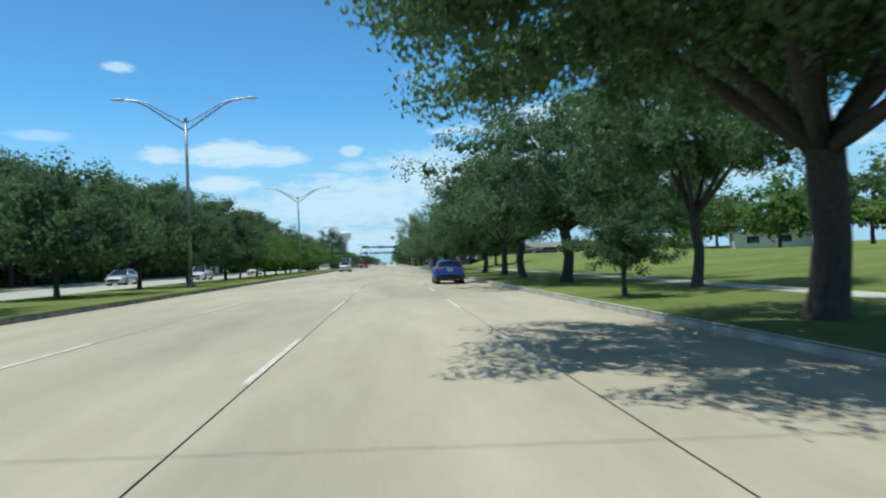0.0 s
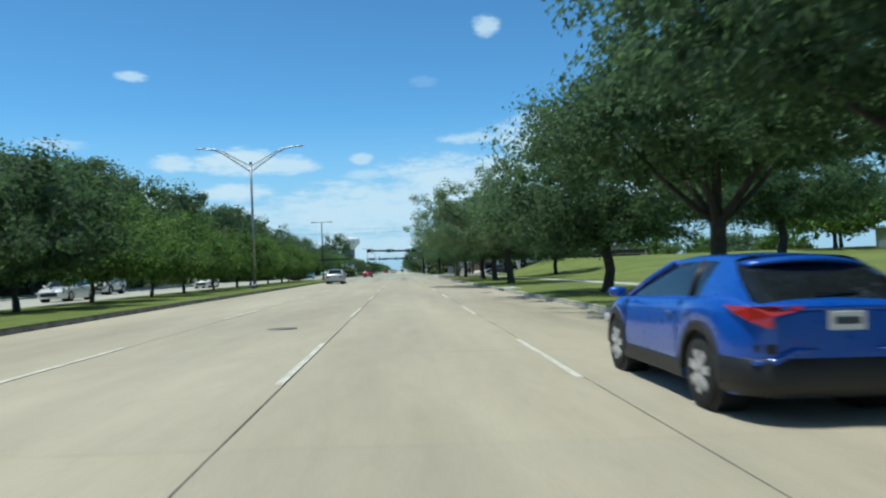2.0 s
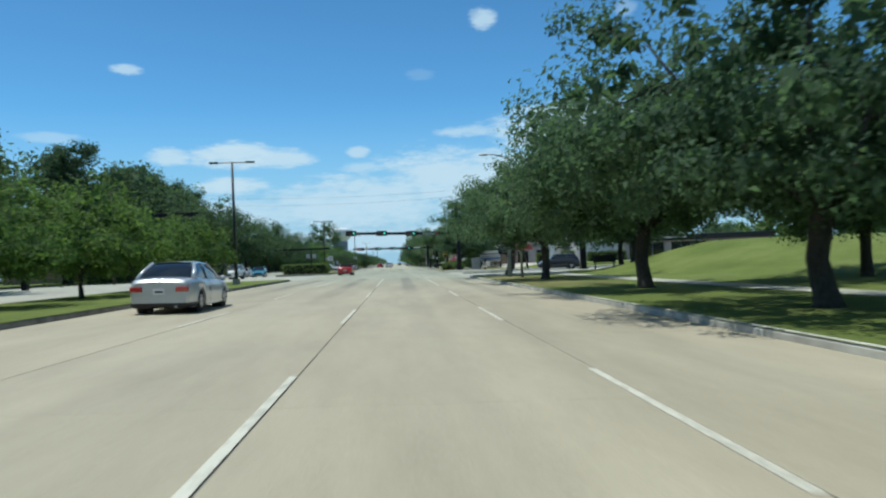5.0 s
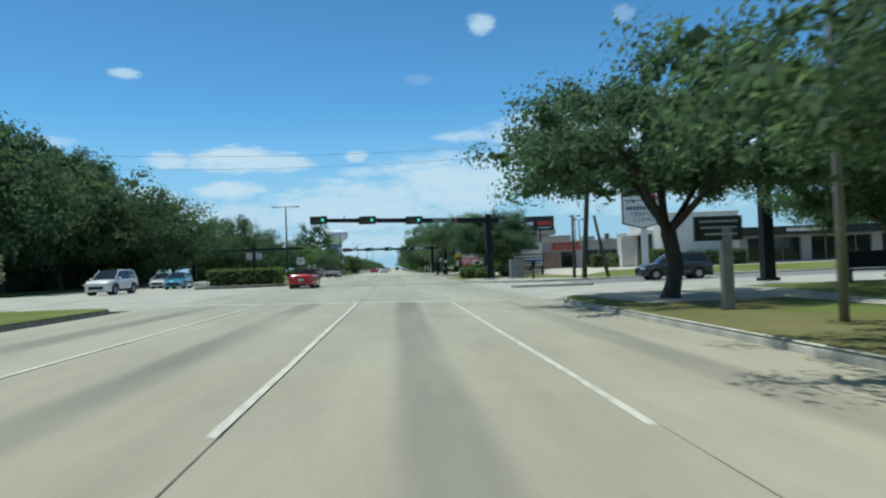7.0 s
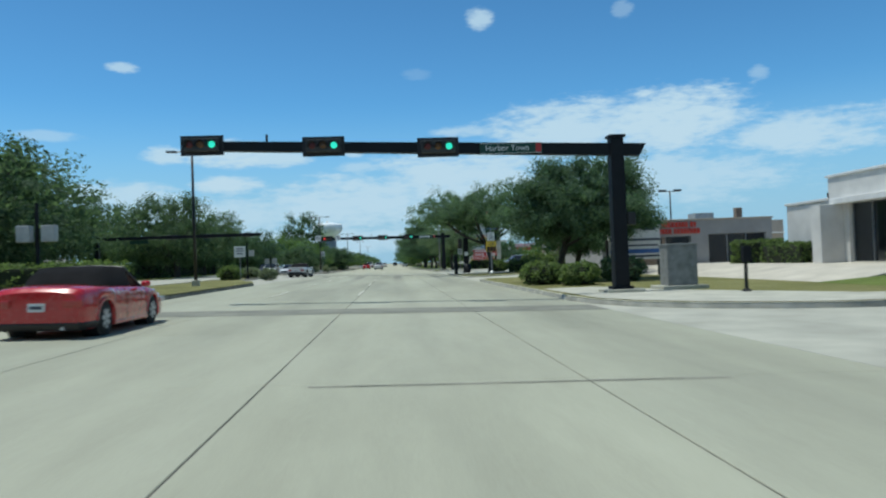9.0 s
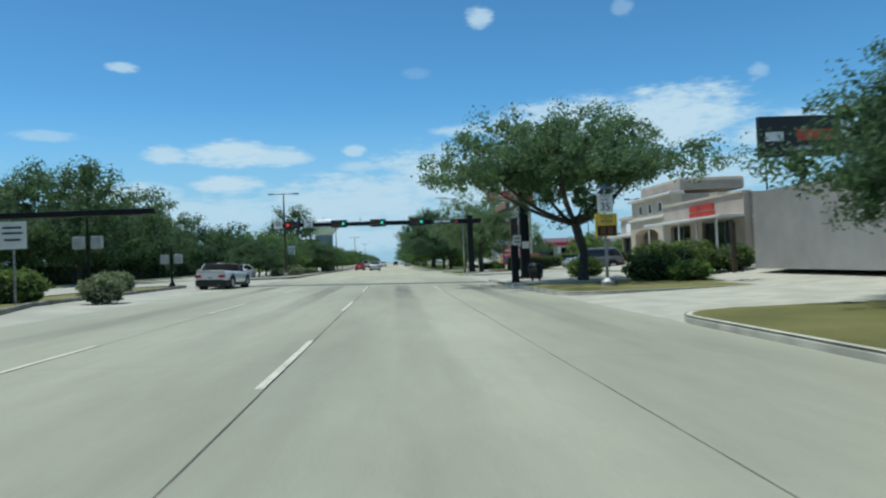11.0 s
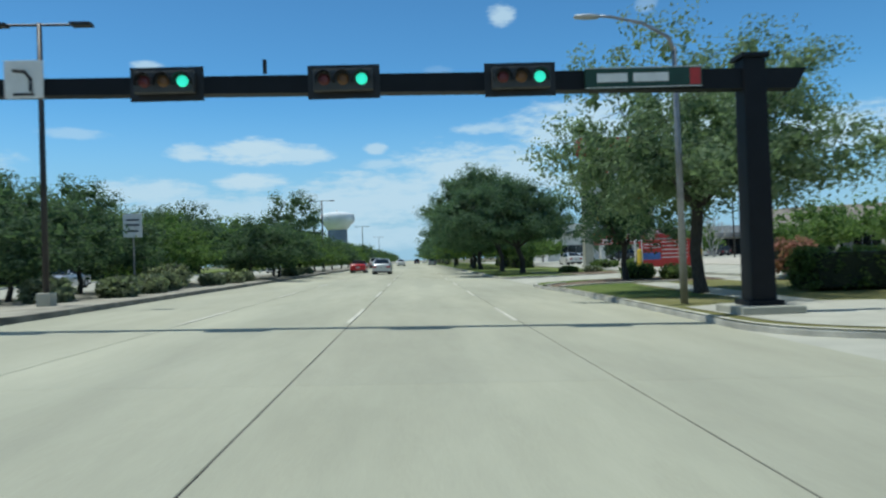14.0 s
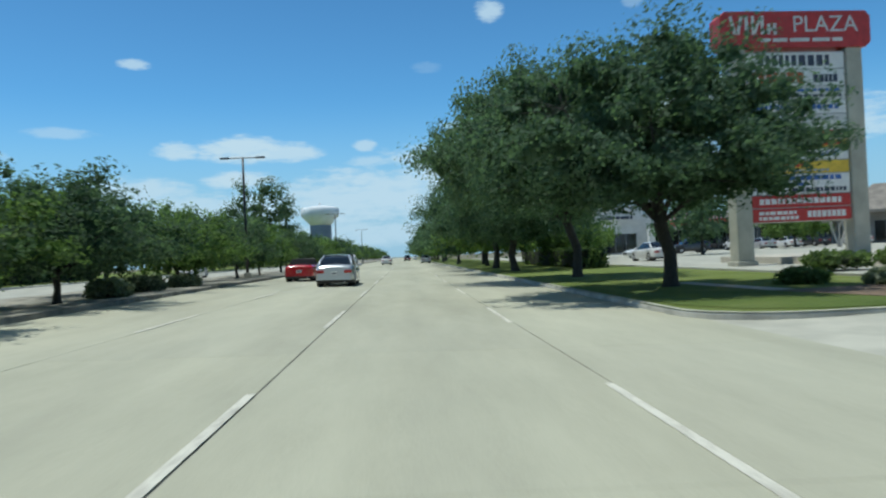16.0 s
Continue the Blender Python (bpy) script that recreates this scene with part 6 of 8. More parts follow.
def car(name, label, L, W, paint_mat, wheels, wr, belt, width, glass, roof_z, roof_w=0.70, ground=0.2, clad=None, open_top=False, tail=None, spoiler=False, lower=None, category="car", group="", plate=None, cpost=0.0, inset=0.885):
    """A car standing at the origin with its rear at y 0, facing +y.
    belt, width: (y, value) pairs; glass: y of the rear window's foot and head and of the windscreen's head and foot."""
    ob = root(name, label, category, group=group)
    hw = W / 2
    n = 64
    ys = sorted({L * i / n for i in range(n + 1)} | {0.03, 0.08, L - 0.03, L - 0.08})
    ar = wr * 1.16
    body, floor_z = B(), ground
    rings = []
    for y in ys:
        w = hw * interp(width, y)
        zt = interp(belt, y)
        zs = floor_z + 0.10 * max(0, 1 - y / 0.35) ** 2 + 0.08 * max(0, 1 - (L - y) / 0.45) ** 2
        zb = zs
        for yw in wheels:
            if abs(y - yw) < ar:
                zb = max(zb, wr + math.sqrt(ar * ar - (y - yw) ** 2))
        zb = min(zb, zt - 0.16)
        hh = zt - zb
        pr = [(w * 0.955, zb), (w * 0.985, zb + 0.10 * hh), (w, zb + 0.42 * hh), (w * 0.993, zb + 0.62 * hh), (w * 0.965, zb + 0.84 * hh), (w * 0.93, zb + 0.95 * hh), (w * 0.84, zt), (w * 0.5, zt + 0.028), (0, zt + 0.04)]
        half = [Vector((x, y, z)) for x, z in pr]
        ring = half + [Vector((-v.x, v.y, v.z)) for v in reversed(half[:-1])]
        rings.append([body.verts.new(v) for v in ring])
    for a, b in zip(rings, rings[1:]):
        for k in range(len(a)):
            body.faces.new((a[k], a[(k + 1) % len(a)], b[(k + 1) % len(b)], b[k]))
    body.faces.new(rings[0])
    body.faces.new(list(reversed(rings[-1])))
    bmesh.ops.recalc_face_normals(body, faces=body.faces)
    bd = part("body", body, paint_mat, ob, smooth=True)
    bd.data.polygons[len(bd.data.polygons) - 1].use_smooth = False
    bd.data.polygons[len(bd.data.polygons) - 2].use_smooth = False
    # lower cladding and arches
    cm = clad or M_BLACK
    for s in (-1, 1):
        cl = B()
        sill = [(wheels[0] + ar * 0.98, 0), (wheels[1] - ar * 0.98, 0)]
        pr_ = None
        for i in range(9):
            y = sill[0][0] + (sill[1][0] - sill[0][0]) * i / 8
            w = hw * interp(width, y)
            cur = [cl.verts.new((s * a, y, z)) for a, z in ((w * 0.95, ground - 0.01), (w * 0.995, ground + 0.02), (w * 1.004, ground + (0.16 if clad else 0.07)), (w * 0.985, ground + (0.19 if clad else 0.08)))]
            if pr_:
                for j in range(3):
                    cl.faces.new((pr_[j], pr_[j + 1], cur[j + 1], cur[j]))
            pr_ = cur
        for yw in wheels:
            w = hw * interp(width, yw)
            pr_ = None
            for i in range(19):
                a = math.pi * (-0.02 + 1.04 * i / 18)
                wy = hw * interp(width, yw + ar * math.cos(a))
                t = 0.075 if clad else 0.03
                cur = [cl.verts.new((s * (wy * k + d), yw + (ar + e) * math.cos(a), wr + (ar + e) * math.sin(a))) for k, d, e in ((0.93, 0, -0.012), (1.0, 0.010, -0.012), (1.0, 0.012, t * 0.7), (0.99, 0.0, t))]
                if pr_:
                    for j in range(3):
                        cl.faces.new((pr_[j], pr_[j + 1], cur[j + 1], cur[j]))
                pr_ = cur
        bmesh.ops.recalc_face_normals(cl, faces=cl.faces)
        part("cladding", cl, cm if clad else paint_mat, ob, "black plastic sill and arch trim" if clad else "")
    part("underside", box(B(), (0, L / 2, ground + 0.06), (W * 0.86, L * 0.86, 0.1)), M_BLACK, ob)
    for yw in wheels:
        for s in (-1, 1):
            part("wheel_well", lathe(B(), [(ar * 0.98, s * hw * 0.6), (ar * 0.98, s * hw * 0.93)], 20, "x", (0, yw, wr)), M_BLACK, ob)
        for s in (-1, 1):
            wheel(ob, s * (hw * interp(width, yw) - 0.125), yw, wr, 0.215, s)
    zb = interp(belt, (glass[0] + glass[3]) / 2)
    if not open_top:
        # greenhouse: tinted glass all round under a painted roof
        g = B()
        st = []
        y0, y1, y2, y3 = glass
        for y, f in ((y0, 0.0), (y0 + (y1 - y0) * 0.5, 0.55), (y1, 1.0), (y1 + (y2 - y1) * 0.35, 1.0), (y1 + (y2 - y1) * 0.7, 1.0), (y2, 1.0), (y2 + (y3 - y2) * 0.5, 0.53), (y3, 0.0)):
            zbase = interp(belt, y) - 0.01
            wb = hw * interp(width, y) * inset
            crown = 0.03 * math.sin(math.pi * min(1, max(0, (y - y1) / max(0.01, y2 - y1))))
            zr = zbase + (roof_z - 0.02 + crown - zbase) * f
            wt = wb + (hw * roof_w - wb) * f
            st.append((y, wb, zbase, wt, zr, f))
        grid = []
        for y, wb, zbase, wt, zr, f in st:
            m = [(wb, zbase), ((wb + wt) / 2 + 0.02 * f, (zbase + zr) / 2), (wt, zr - 0.01), (wt * 0.8, zr + 0.02 * f), (0, zr + 0.035 * f)]
            half = [Vector((a, y, z)) for a, z in m]
            grid.append([g.verts.new(v) for v in half + [Vector((-v.x, v.y, v.z)) for v in reversed(half[:-1])]])
        for a, b in zip(grid, grid[1:]):
            for k in range(len(a) - 1):
                g.faces.new((a[k], a[k + 1], b[k + 1], b[k]))
        bmesh.ops.remove_doubles(g, verts=g.verts, dist=0.001)
        bmesh.ops.recalc_face_normals(g, faces=g.faces)
        part("glazing", g, M_GLASS, ob, "dark tinted windows", True)
        # roof skin and pillars, a little proud of the glass
        rf = B()
        pr_ = None
        for y, wb, zbase, wt, zr, f in [q for q in st if q[5] > 0.99]:
            cur = [rf.verts.new((a, y, z)) for a, z in ((wt + 0.012, zr - 0.05), (wt + 0.008, zr + 0.004), (wt * 0.8, zr + 0.034), (0, zr + 0.05), (-wt * 0.8, zr + 0.034), (-wt - 0.008, zr + 0.004), (-wt - 0.012, zr - 0.05))]
            if pr_:
                for k in range(6):
                    rf.faces.new((pr_[k], pr_[k + 1], cur[k + 1], cur[k]))
            pr_ = cur
        bmesh.ops.recalc_face_normals(rf, faces=rf.faces)
        part("roof", rf, paint_mat, ob, smooth=True)
        for s in (-1, 1):
            for (ya, fa), (yb, fb), r in (((y3, 0.0), (y2, 1.0), 0.035), ((y0, 0.0), (y1, 1.0), 0.065), ((y1 + (y2 - y1) * 0.42, 0.0), (y1 + (y2 - y1) * 0.46, 1.0), 0.035)):
                if cpost and ya == y0:
                    continue
                za, zc = interp(belt, ya) - 0.01, roof_z - 0.02
                wa, wc = hw * interp(width, ya) * inset, hw * roof_w
                mid = ((wa + wc) / 2 + 0.022, (ya + yb) / 2 if fa == 0 else ya, (za + zc) / 2 + 0.01)
                pl = B()
                tube(pl, [(s * (wa + 0.0), ya, za), (s * mid[0], mid[1], mid[2]), (s * (wc + 0.0), yb, zc)], [r, r * 0.95, r * 0.9], 6)
                part("pillar", pl, paint_mat if r > 0.05 or fa == 0 and ya == y3 else M_BLACK, ob, smooth=True)
            if cpost:
                # broad painted quarter panel behind the side windows
                cp = B()
                pr_ = None
                for i in range(7):
                    f = i / 6
                    ya, yb = y0 + 0.02 + (y1 - y0) * f, y0 + cpost + (y1 + cpost * 0.30 - y0 - cpost) * f
                    cur = []
                    for j in range(5):
                        y = ya + (yb - ya) * j / 4
                        wb, za = hw * interp(width, max(y, y0 + 0.1)) * inset, interp(belt, y) - 0.02
                        cur.append(cp.verts.new((s * (wb + (hw * roof_w - wb) * f + 0.075 * f * (1 - f) + 0.02 - 0.015 * f), y, za + (roof_z - 0.01 - za) * f)))
                    if pr_:
                        for j in range(4):
                            cp.faces.new((pr_[j], pr_[j + 1], cur[j + 1], cur[j]))
                    pr_ = cur
                bmesh.ops.recalc_face_normals(cp, faces=cp.faces)
                part("quarter_panel", cp, paint_mat, ob, smooth=True)
        if spoiler:
            sp = B()
            pr_ = None
            for i in range(13):
                u = -1 + i / 6
                x = u * hw * (roof_w - 0.01)
                dz, dy = -0.05 * u * u, 0.10 * u * u
                cur = [sp.verts.new((x, y, z + dz)) for y, z in ((y1 + 0.12, roof_z + 0.03), (y1 - 0.12 + dy, roof_z + 0.015), (y1 - 0.26 + dy, roof_z - 0.005), (y1 - 0.27 + dy, roof_z - 0.035), (y1 - 0.1 + dy, roof_z - 0.05), (y1 + 0.1, roof_z - 0.04))]
                if pr_:
                    for j in range(6):
                        sp.faces.new((pr_[j], pr_[(j + 1) % 6], cur[(j + 1) % 6], cur[j]))
                else:
                    sp.faces.new(cur)
                pr_ = cur
            sp.faces.new(list(reversed(pr_)))
            bmesh.ops.recalc_face_normals(sp, faces=sp.faces)
            part("spoiler", sp, paint_mat, ob, smooth=True)
    else:
        ws = B()
        y2, y3 = glass[2], glass[3]
        z3 = interp(belt, y3)
        vs = [ws.verts.new(v) for v in ((-hw * 0.84, y3, z3), (hw * 0.84, y3, z3), (hw * 0.66, y2, roof_z), (-hw * 0.66, y2, roof_z))]
        ws.faces.new(vs)
        part("windscreen", ws, M_LAMP, ob, "raked windscreen")
        part("windscreen_frame", tube(B(), [(-hw * 0.86, y3, z3 - 0.03), (-hw * 0.67, y2, roof_z), (0, y2 - 0.03, roof_z + 0.02), (hw * 0.67, y2, roof_z), (hw * 0.86, y3, z3 - 0.03)], [0.035] * 5, 6), M_BLACK, ob)
        tp = B()
        y0, y1 = glass[0], glass[1]
        rg = []
        for y, f in ((y0, 0.0), (y0 + 0.25, 0.6), (y1, 1.0), (y2 - 0.05, 1.0)):
            zb_ = interp(belt, y)
            zr = zb_ + (roof_z - zb_) * f
            rg.append([tp.verts.new((a * hw, y, z)) for a, z in ((0.86, zb_), (0.70, zr), (0.4, zr + 0.03), (-0.4, zr + 0.03), (-0.70, zr), (-0.86, zb_))])
        for a, b in zip(rg, rg[1:]):
            for k in range(5):
                tp.faces.new((a[k], a[k + 1], b[k + 1], b[k]))
        bmesh.ops.recalc_face_normals(tp, faces=tp.faces)
        part("soft_top", tp, M_FABRIC, ob, "black fabric soft top", True)
    # doors' shut lines, handles, mirrors
    ydoor = (wheels[1] - ar - 0.06, (glass[1] + glass[2]) / 2 - 0.05, wheels[0] + ar * 0.5)
    for s in (-1, 1):
        sh = B()
        for y in ydoor:
            w = hw * interp(width, y)
            zt = interp(belt, y)
            z0_ = ground + 0.12 if y != ydoor[2] else wr + ar * 1.0
            tube(sh, [(s * (w * 0.99 + 0.002), y, z0_), (s * (w + 0.001), y, (z0_ + zt) / 2), (s * (w * 0.94), y, zt - 0.03)], [0.006] * 3, 4)
        part("shut_line", sh, M_BLACK, ob)
        for y in (ydoor[1] + 0.18, ydoor[2] + 0.12):
            w = hw * interp(width, y)
            part("door_handle", box(B(), (s * (w * 0.985), y, interp(belt, y) - 0.16), (0.04, 0.18, 0.03), bevel=0.01), paint_mat, ob)
        w = hw * interp(width, glass[3] - 0.15)
        mr = lathe(B(), [(0.02, -0.11), (0.055, -0.09), (0.068, 0), (0.055, 0.08), (0.01, 0.10)], 10, "x", (s * (w + 0.06), glass[3] - 0.25, interp(belt, glass[3]) + 0.07))
        part("door_mirror", mr, paint_mat, ob, smooth=True)
        # head lamp
        wl = hw * interp(width, L - 0.3)
        part("head_lamp", box(B(), (s * wl * 0.80, L - 0.20, interp(belt, L - 0.2) - 0.14), (wl * 0.36, 0.36, 0.13), s * -22, 0.04), M_LAMP, ob)
    part("front_grille", box(B(), (0, L - 0.02, ground + 0.28), (W * 0.55, 0.06, 0.24), bevel=0.03), M_BLACK, ob)
    # rear: lamps, plate, bumper, window rim
    zt0 = interp(belt, 0.0)
    w0 = hw * interp(width, 0.12)
    if tail is None:
        for s in (-1, 1):
            part("tail_lamp", box(B(), (s * w0 * 0.76, 0.03, zt0 - 0.17), (w0 * 0.42, 0.14, 0.15), s * 10, 0.03), M_TAIL, ob)
    else:
        for s in (-1, 1):
            tl = B()
            pts = [(s * w0 * a, b, c) for a, b, c in tail]
            lo = [tl.verts.new(p) for p in pts]
            hi = [tl.verts.new((p[0] * 1.015, p[1] - 0.035, p[2])) for p in pts]
            tl.faces.new(hi)
            tl.faces.new(list(reversed(lo)))
            for i in range(len(pts)):
                tl.faces.new((lo[i], lo[(i + 1) % len(pts)], hi[(i + 1) % len(pts)], hi[i]))
            bmesh.ops.recalc_face_normals(tl, faces=tl.faces)
            part("tail_lamp", tl, M_TAIL, ob, "slanting red tail lamp")
    pl = part("number_plate", box(B(), (0, -0.025, plate or zt0 - 0.24), (0.31, 0.02, 0.155), bevel=0.005), M_WHITE, ob, "pale number plate")
    bars("plate_lettering", M_INK, pl, [(0, plate or zt0 - 0.24, 0.22, 0.06)], -0.038, 0.004)
    # lower bumper wrapped round the tail
    bp = B()
    pr_ = None
    yend = wheels[0] - ar * 0.98
    out = [(1, yend * (1 - i / 8) ** 1.6) for i in range(9)] + [(-1, yend * (i / 8) ** 1.6) for i in range(9)]
    top_ = ground + (0.34 if clad else 0.15)
    for s, y in out:
        w = hw * interp(width, y)
        yo = -0.014 if y < 0.02 else y
        cur = [bp.verts.new((s * (w * k + e), yo + q, z)) for k, e, q, z in ((0.86, 0, 0.12, ground - 0.01), (0.97, 0.006, 0.02, ground + 0.02), (1.0, 0.012, 0, ground + 0.12), (1.0, 0.012, 0, top_ - 0.02), (0.99, 0.0, 0.02, top_))]
        if pr_:
            for j in range(4):
                bp.faces.new((pr_[j], pr_[j + 1], cur[j + 1], cur[j]))
        pr_ = cur
    bmesh.ops.recalc_face_normals(bp, faces=bp.faces)
    part("bumper", bp, cm if clad else M_BLACK, ob, smooth=True)
    part("exhaust", tube(B(), [(hw * 0.5, -0.03, ground + 0.04), (hw * 0.5, 0.3, ground + 0.04)], [0.035, 0.035], 8), M_RIM, ob)
    if lower:
        lower(ob)
    return ob


P_BLUE = paint("blue_paint", (0.001, 0.085, 0.46), 0.25, 0.1, 0.6)
P_SILVER2 = paint("light_silver_paint", (0.56, 0.58, 0.60), 0.3, 0.5)
P_RED = paint("red_paint", (0.50, 0.008, 0.015), 0.2)
P_DARK = paint("dark_grey_paint", (0.03, 0.033, 0.038), 0.25, 0.3)
P_WHITE = paint("white_car_paint", (0.72, 0.72, 0.70), 0.25)
P_GREY = paint("grey_paint", (0.16, 0.165, 0.17), 0.3, 0.5)
P_TEAL = paint("teal_paint", (0.01, 0.20, 0.30), 0.25)

SEDAN_BELT = [(0, 0.88), (0.12, 0.98), (0.7, 1.02), (1.6, 0.98), (3.2, 0.94), (4.0, 0.86), (4.6, 0.74), (4.9, 0.60)]
SEDAN_W = [(0, 0.80), (0.12, 0.90), (0.5, 0.965), (1.2, 1.0), (3.6, 1.0), (4.3, 0.95), (4.75, 0.82), (4.9, 0.70)]
SUV_BELT = [(0, 0.90), (0.06, 0.985), (0.5, 1.06), (1.5, 1.02), (2.7, 0.98), (3.4, 0.95), (4.0, 0.84), (4.36, 0.66)]
SUV_W = [(0, 0.66), (0.03, 0.76), (0.1, 0.86), (0.25, 0.94), (0.45, 0.985), (0.95, 1.0), (2.0, 0.975), (3.3, 1.0), (3.9, 0.93), (4.36, 0.70)]


def blue_extra(ob):
    for s in (-1, 1):
        ac = tube(B(), [(s * 0.26, -0.03, 0.62), (s * 0.44, -0.03, 0.615), (s * 0.62, -0.005, 0.53), (s * 0.74, 0.09, 0.51), (s * 0.80, 0.19, 0.51)], [0.012, 0.028, 0.03, 0.03, 0.012], 6)
        part("bumper_accent", ac, P_BLUE, ob, "blue crease on the black bumper", True)
    for s in (-1, 1):
        part("reflector", box(B(), (s * 0.66, 0.055, 0.63), (0.18, 0.06, 0.09), s * 32, 0.02), M_BLACK, ob)
    part("tailgate_ledge", box(B(), (0, 0.03, 0.965), (1.10, 0.10, 0.04), bevel=0.015), P_BLUE, ob)
    part("rear_wiper", box(B(), (0.05, 0.19, 1.08), (0.42, 0.02, 0.02), 4), M_BLACK, ob)


BLUE_TAIL = [(0.46, 0.02, 0.985), (0.80, 0.03, 0.985), (0.97, 0.10, 0.98), (1.085, 0.40, 0.985), (1.06, 0.28, 0.93), (0.99, 0.10, 0.86), (0.84, 0.0, 0.80), (0.78, -0.005, 0.82), (0.80, 0.0, 0.90), (0.50, 0.0, 0.95)]
blue = car("compact_suv", "bright blue compact SUV with black lower trim", 4.36, 1.80, P_BLUE, (0.86, 3.50), 0.345, SUV_BELT, SUV_W, (0.10, 0.72, 2.2, 3.35), 1.39, 0.62, 0.22, M_BLACK, tail=BLUE_TAIL, spoiler=True, lower=blue_extra, plate=0.86, cpost=1.0, inset=0.83)
blue.matrix_basis = pose(3.24, 16.5 - 0.86, road_z(3.24), 0, math.degrees(math.atan(SLOPE)), 0)

silver = car("sedan", "silver four-door saloon in the traffic lane", 4.9, 1.86, P_SILVER2, (1.0, 3.85), 0.335, SEDAN_BELT, SEDAN_W, (0.55, 1.35, 2.65, 3.55), 1.46, 0.64, 0.18)
silver.matrix_basis = pose(-7.3, 84.8, road_z(-7.3), 0, math.degrees(math.atan(SLOPE)), 0)
copy_thing(silver, pose(-3.62, 291.6, road_z(-3.62), 0, math.degrees(math.atan(SLOPE)), 0))
RC_BELT = [(0, 0.84), (0.12, 0.94), (0.6, 0.97), (1.6, 0.94), (3.0, 0.90), (3.8, 0.82), (4.4, 0.70), (4.65, 0.58)]
red = car("convertible", "bright red convertible with a black soft top", 4.65, 1.83, P_RED, (0.92, 3.62), 0.33, RC_BELT, SEDAN_W, (0.85, 1.5, 2.55, 3.2), 1.32, 0.66, 0.17, open_top=True)
red.matrix_basis = pose(-6.9, 150.4, road_z(-6.9), 0, math.degrees(math.atan(SLOPE)), 0)
copy_thing(red, pose(-6.55, 300.6, road_z(-6.55), 0, math.degrees(math.atan(SLOPE)), 0))

BIG_BELT = [(0, 0.95), (0.08, 1.08), (0.6, 1.14), (2.6, 1.10), (3.6, 1.08), (4.3, 1.02), (4.7, 0.80)]
BIG_W = [(0, 0.86), (0.1, 0.93), (0.5, 0.985), (1.2, 1.0), (3.8, 1.0), (4.3, 0.95), (4.7, 0.78)]
dark_suv = car("suv", "dark grey SUV waiting in the side street", 4.7, 1.92, P_DARK, (0.95, 3.75), 0.37, BIG_BELT, BIG_W, (0.12, 0.55, 2.75, 3.55), 1.74, 0.70, 0.24, M_BLACK)
dark_suv.matrix_basis = pose(20.4, 147.2, ZR, 0, 0, 86)
van = copy_thing(dark_suv, pose(12.8, 230.6, 0.03, 0, 0, 90))
van["label"] = "grey minivan at the car park entrance"
for o in van.children_recursive:
    if o.type == "MESH" and o.data.materials and o.data.materials[0] == P_DARK:
        o.data = o.data.copy()
        o.data.materials[0] = P_GREY
van.matrix_basis = pose(18.0, 229.6, 0.03, 0, -0.9, 90)
white_suv = car("suv", "white SUV waiting at the crossing", 4.7, 1.92, P_WHITE, (0.95, 3.75), 0.37, BIG_BELT, BIG_W, (0.12, 0.55, 2.75, 3.55), 1.74, 0.70, 0.24, M_BLACK, group="waiting cars")
white_suv.matrix_basis = pose(-18.4, 247.5, 0.222, 0, 0, 180)
copy_thing(white_suv, pose(-20.5, 156.0, 0.222, 0, 0, 175))
white_car = car("sedan", "white four-door saloon waiting at the crossing", 4.9, 1.86, P_WHITE, (1.0, 3.85), 0.335, SEDAN_BELT, SEDAN_W, (0.55, 1.35, 2.65, 3.55), 1.46, 0.64, 0.18, group="waiting cars")
white_car.matrix_basis = pose(-15.2, 246.5, 0.222, 0, 0, 170)
teal_car = car("sedan", "teal saloon on the opposite carriageway", 4.7, 1.82, P_TEAL, (0.98, 3.7), 0.33, [(a * 0.96, b) for a, b in SEDAN_BELT], [(a * 0.96, b) for a, b in SEDAN_W], (0.5, 1.3, 2.55, 3.4), 1.45, 0.64, 0.18, group="waiting cars")
teal_car.matrix_basis = pose(-20.3, 170.0, 0.222, 0, 0, 184)
grey_car = copy_thing(silver, pose(-24.0, 178.0, 0.222, 0, 0, 182))
grey_car["label"] = "grey saloon on the opposite carriageway"


def deck_spoiler(ob):
    part("spoiler", box(B(), (0, 0.10, 1.03), (1.62, 0.22, 0.035), bevel=0.012), P_WHITE, ob, smooth=True)
    part("valance", box(B(), (0, 0.0, 0.40), (1.5, 0.08, 0.28), bevel=0.05), M_BLACK, ob, "black rear valance")


white_coupe = car("convertible", "white sports car with a black soft top in the turn lane", 4.75, 1.90, P_WHITE, (0.98, 3.7), 0.35, [(a * 1.02, b + 0.05) for a, b in RC_BELT], SEDAN_W, (0.85, 1.45, 2.55, 3.25), 1.38, 0.66, 0.17, M_BLACK, open_top=True, lower=deck_spoiler)
white_coupe.matrix_basis = pose(-10.45, 212.2, 0.25, 0, 1.2, -6)
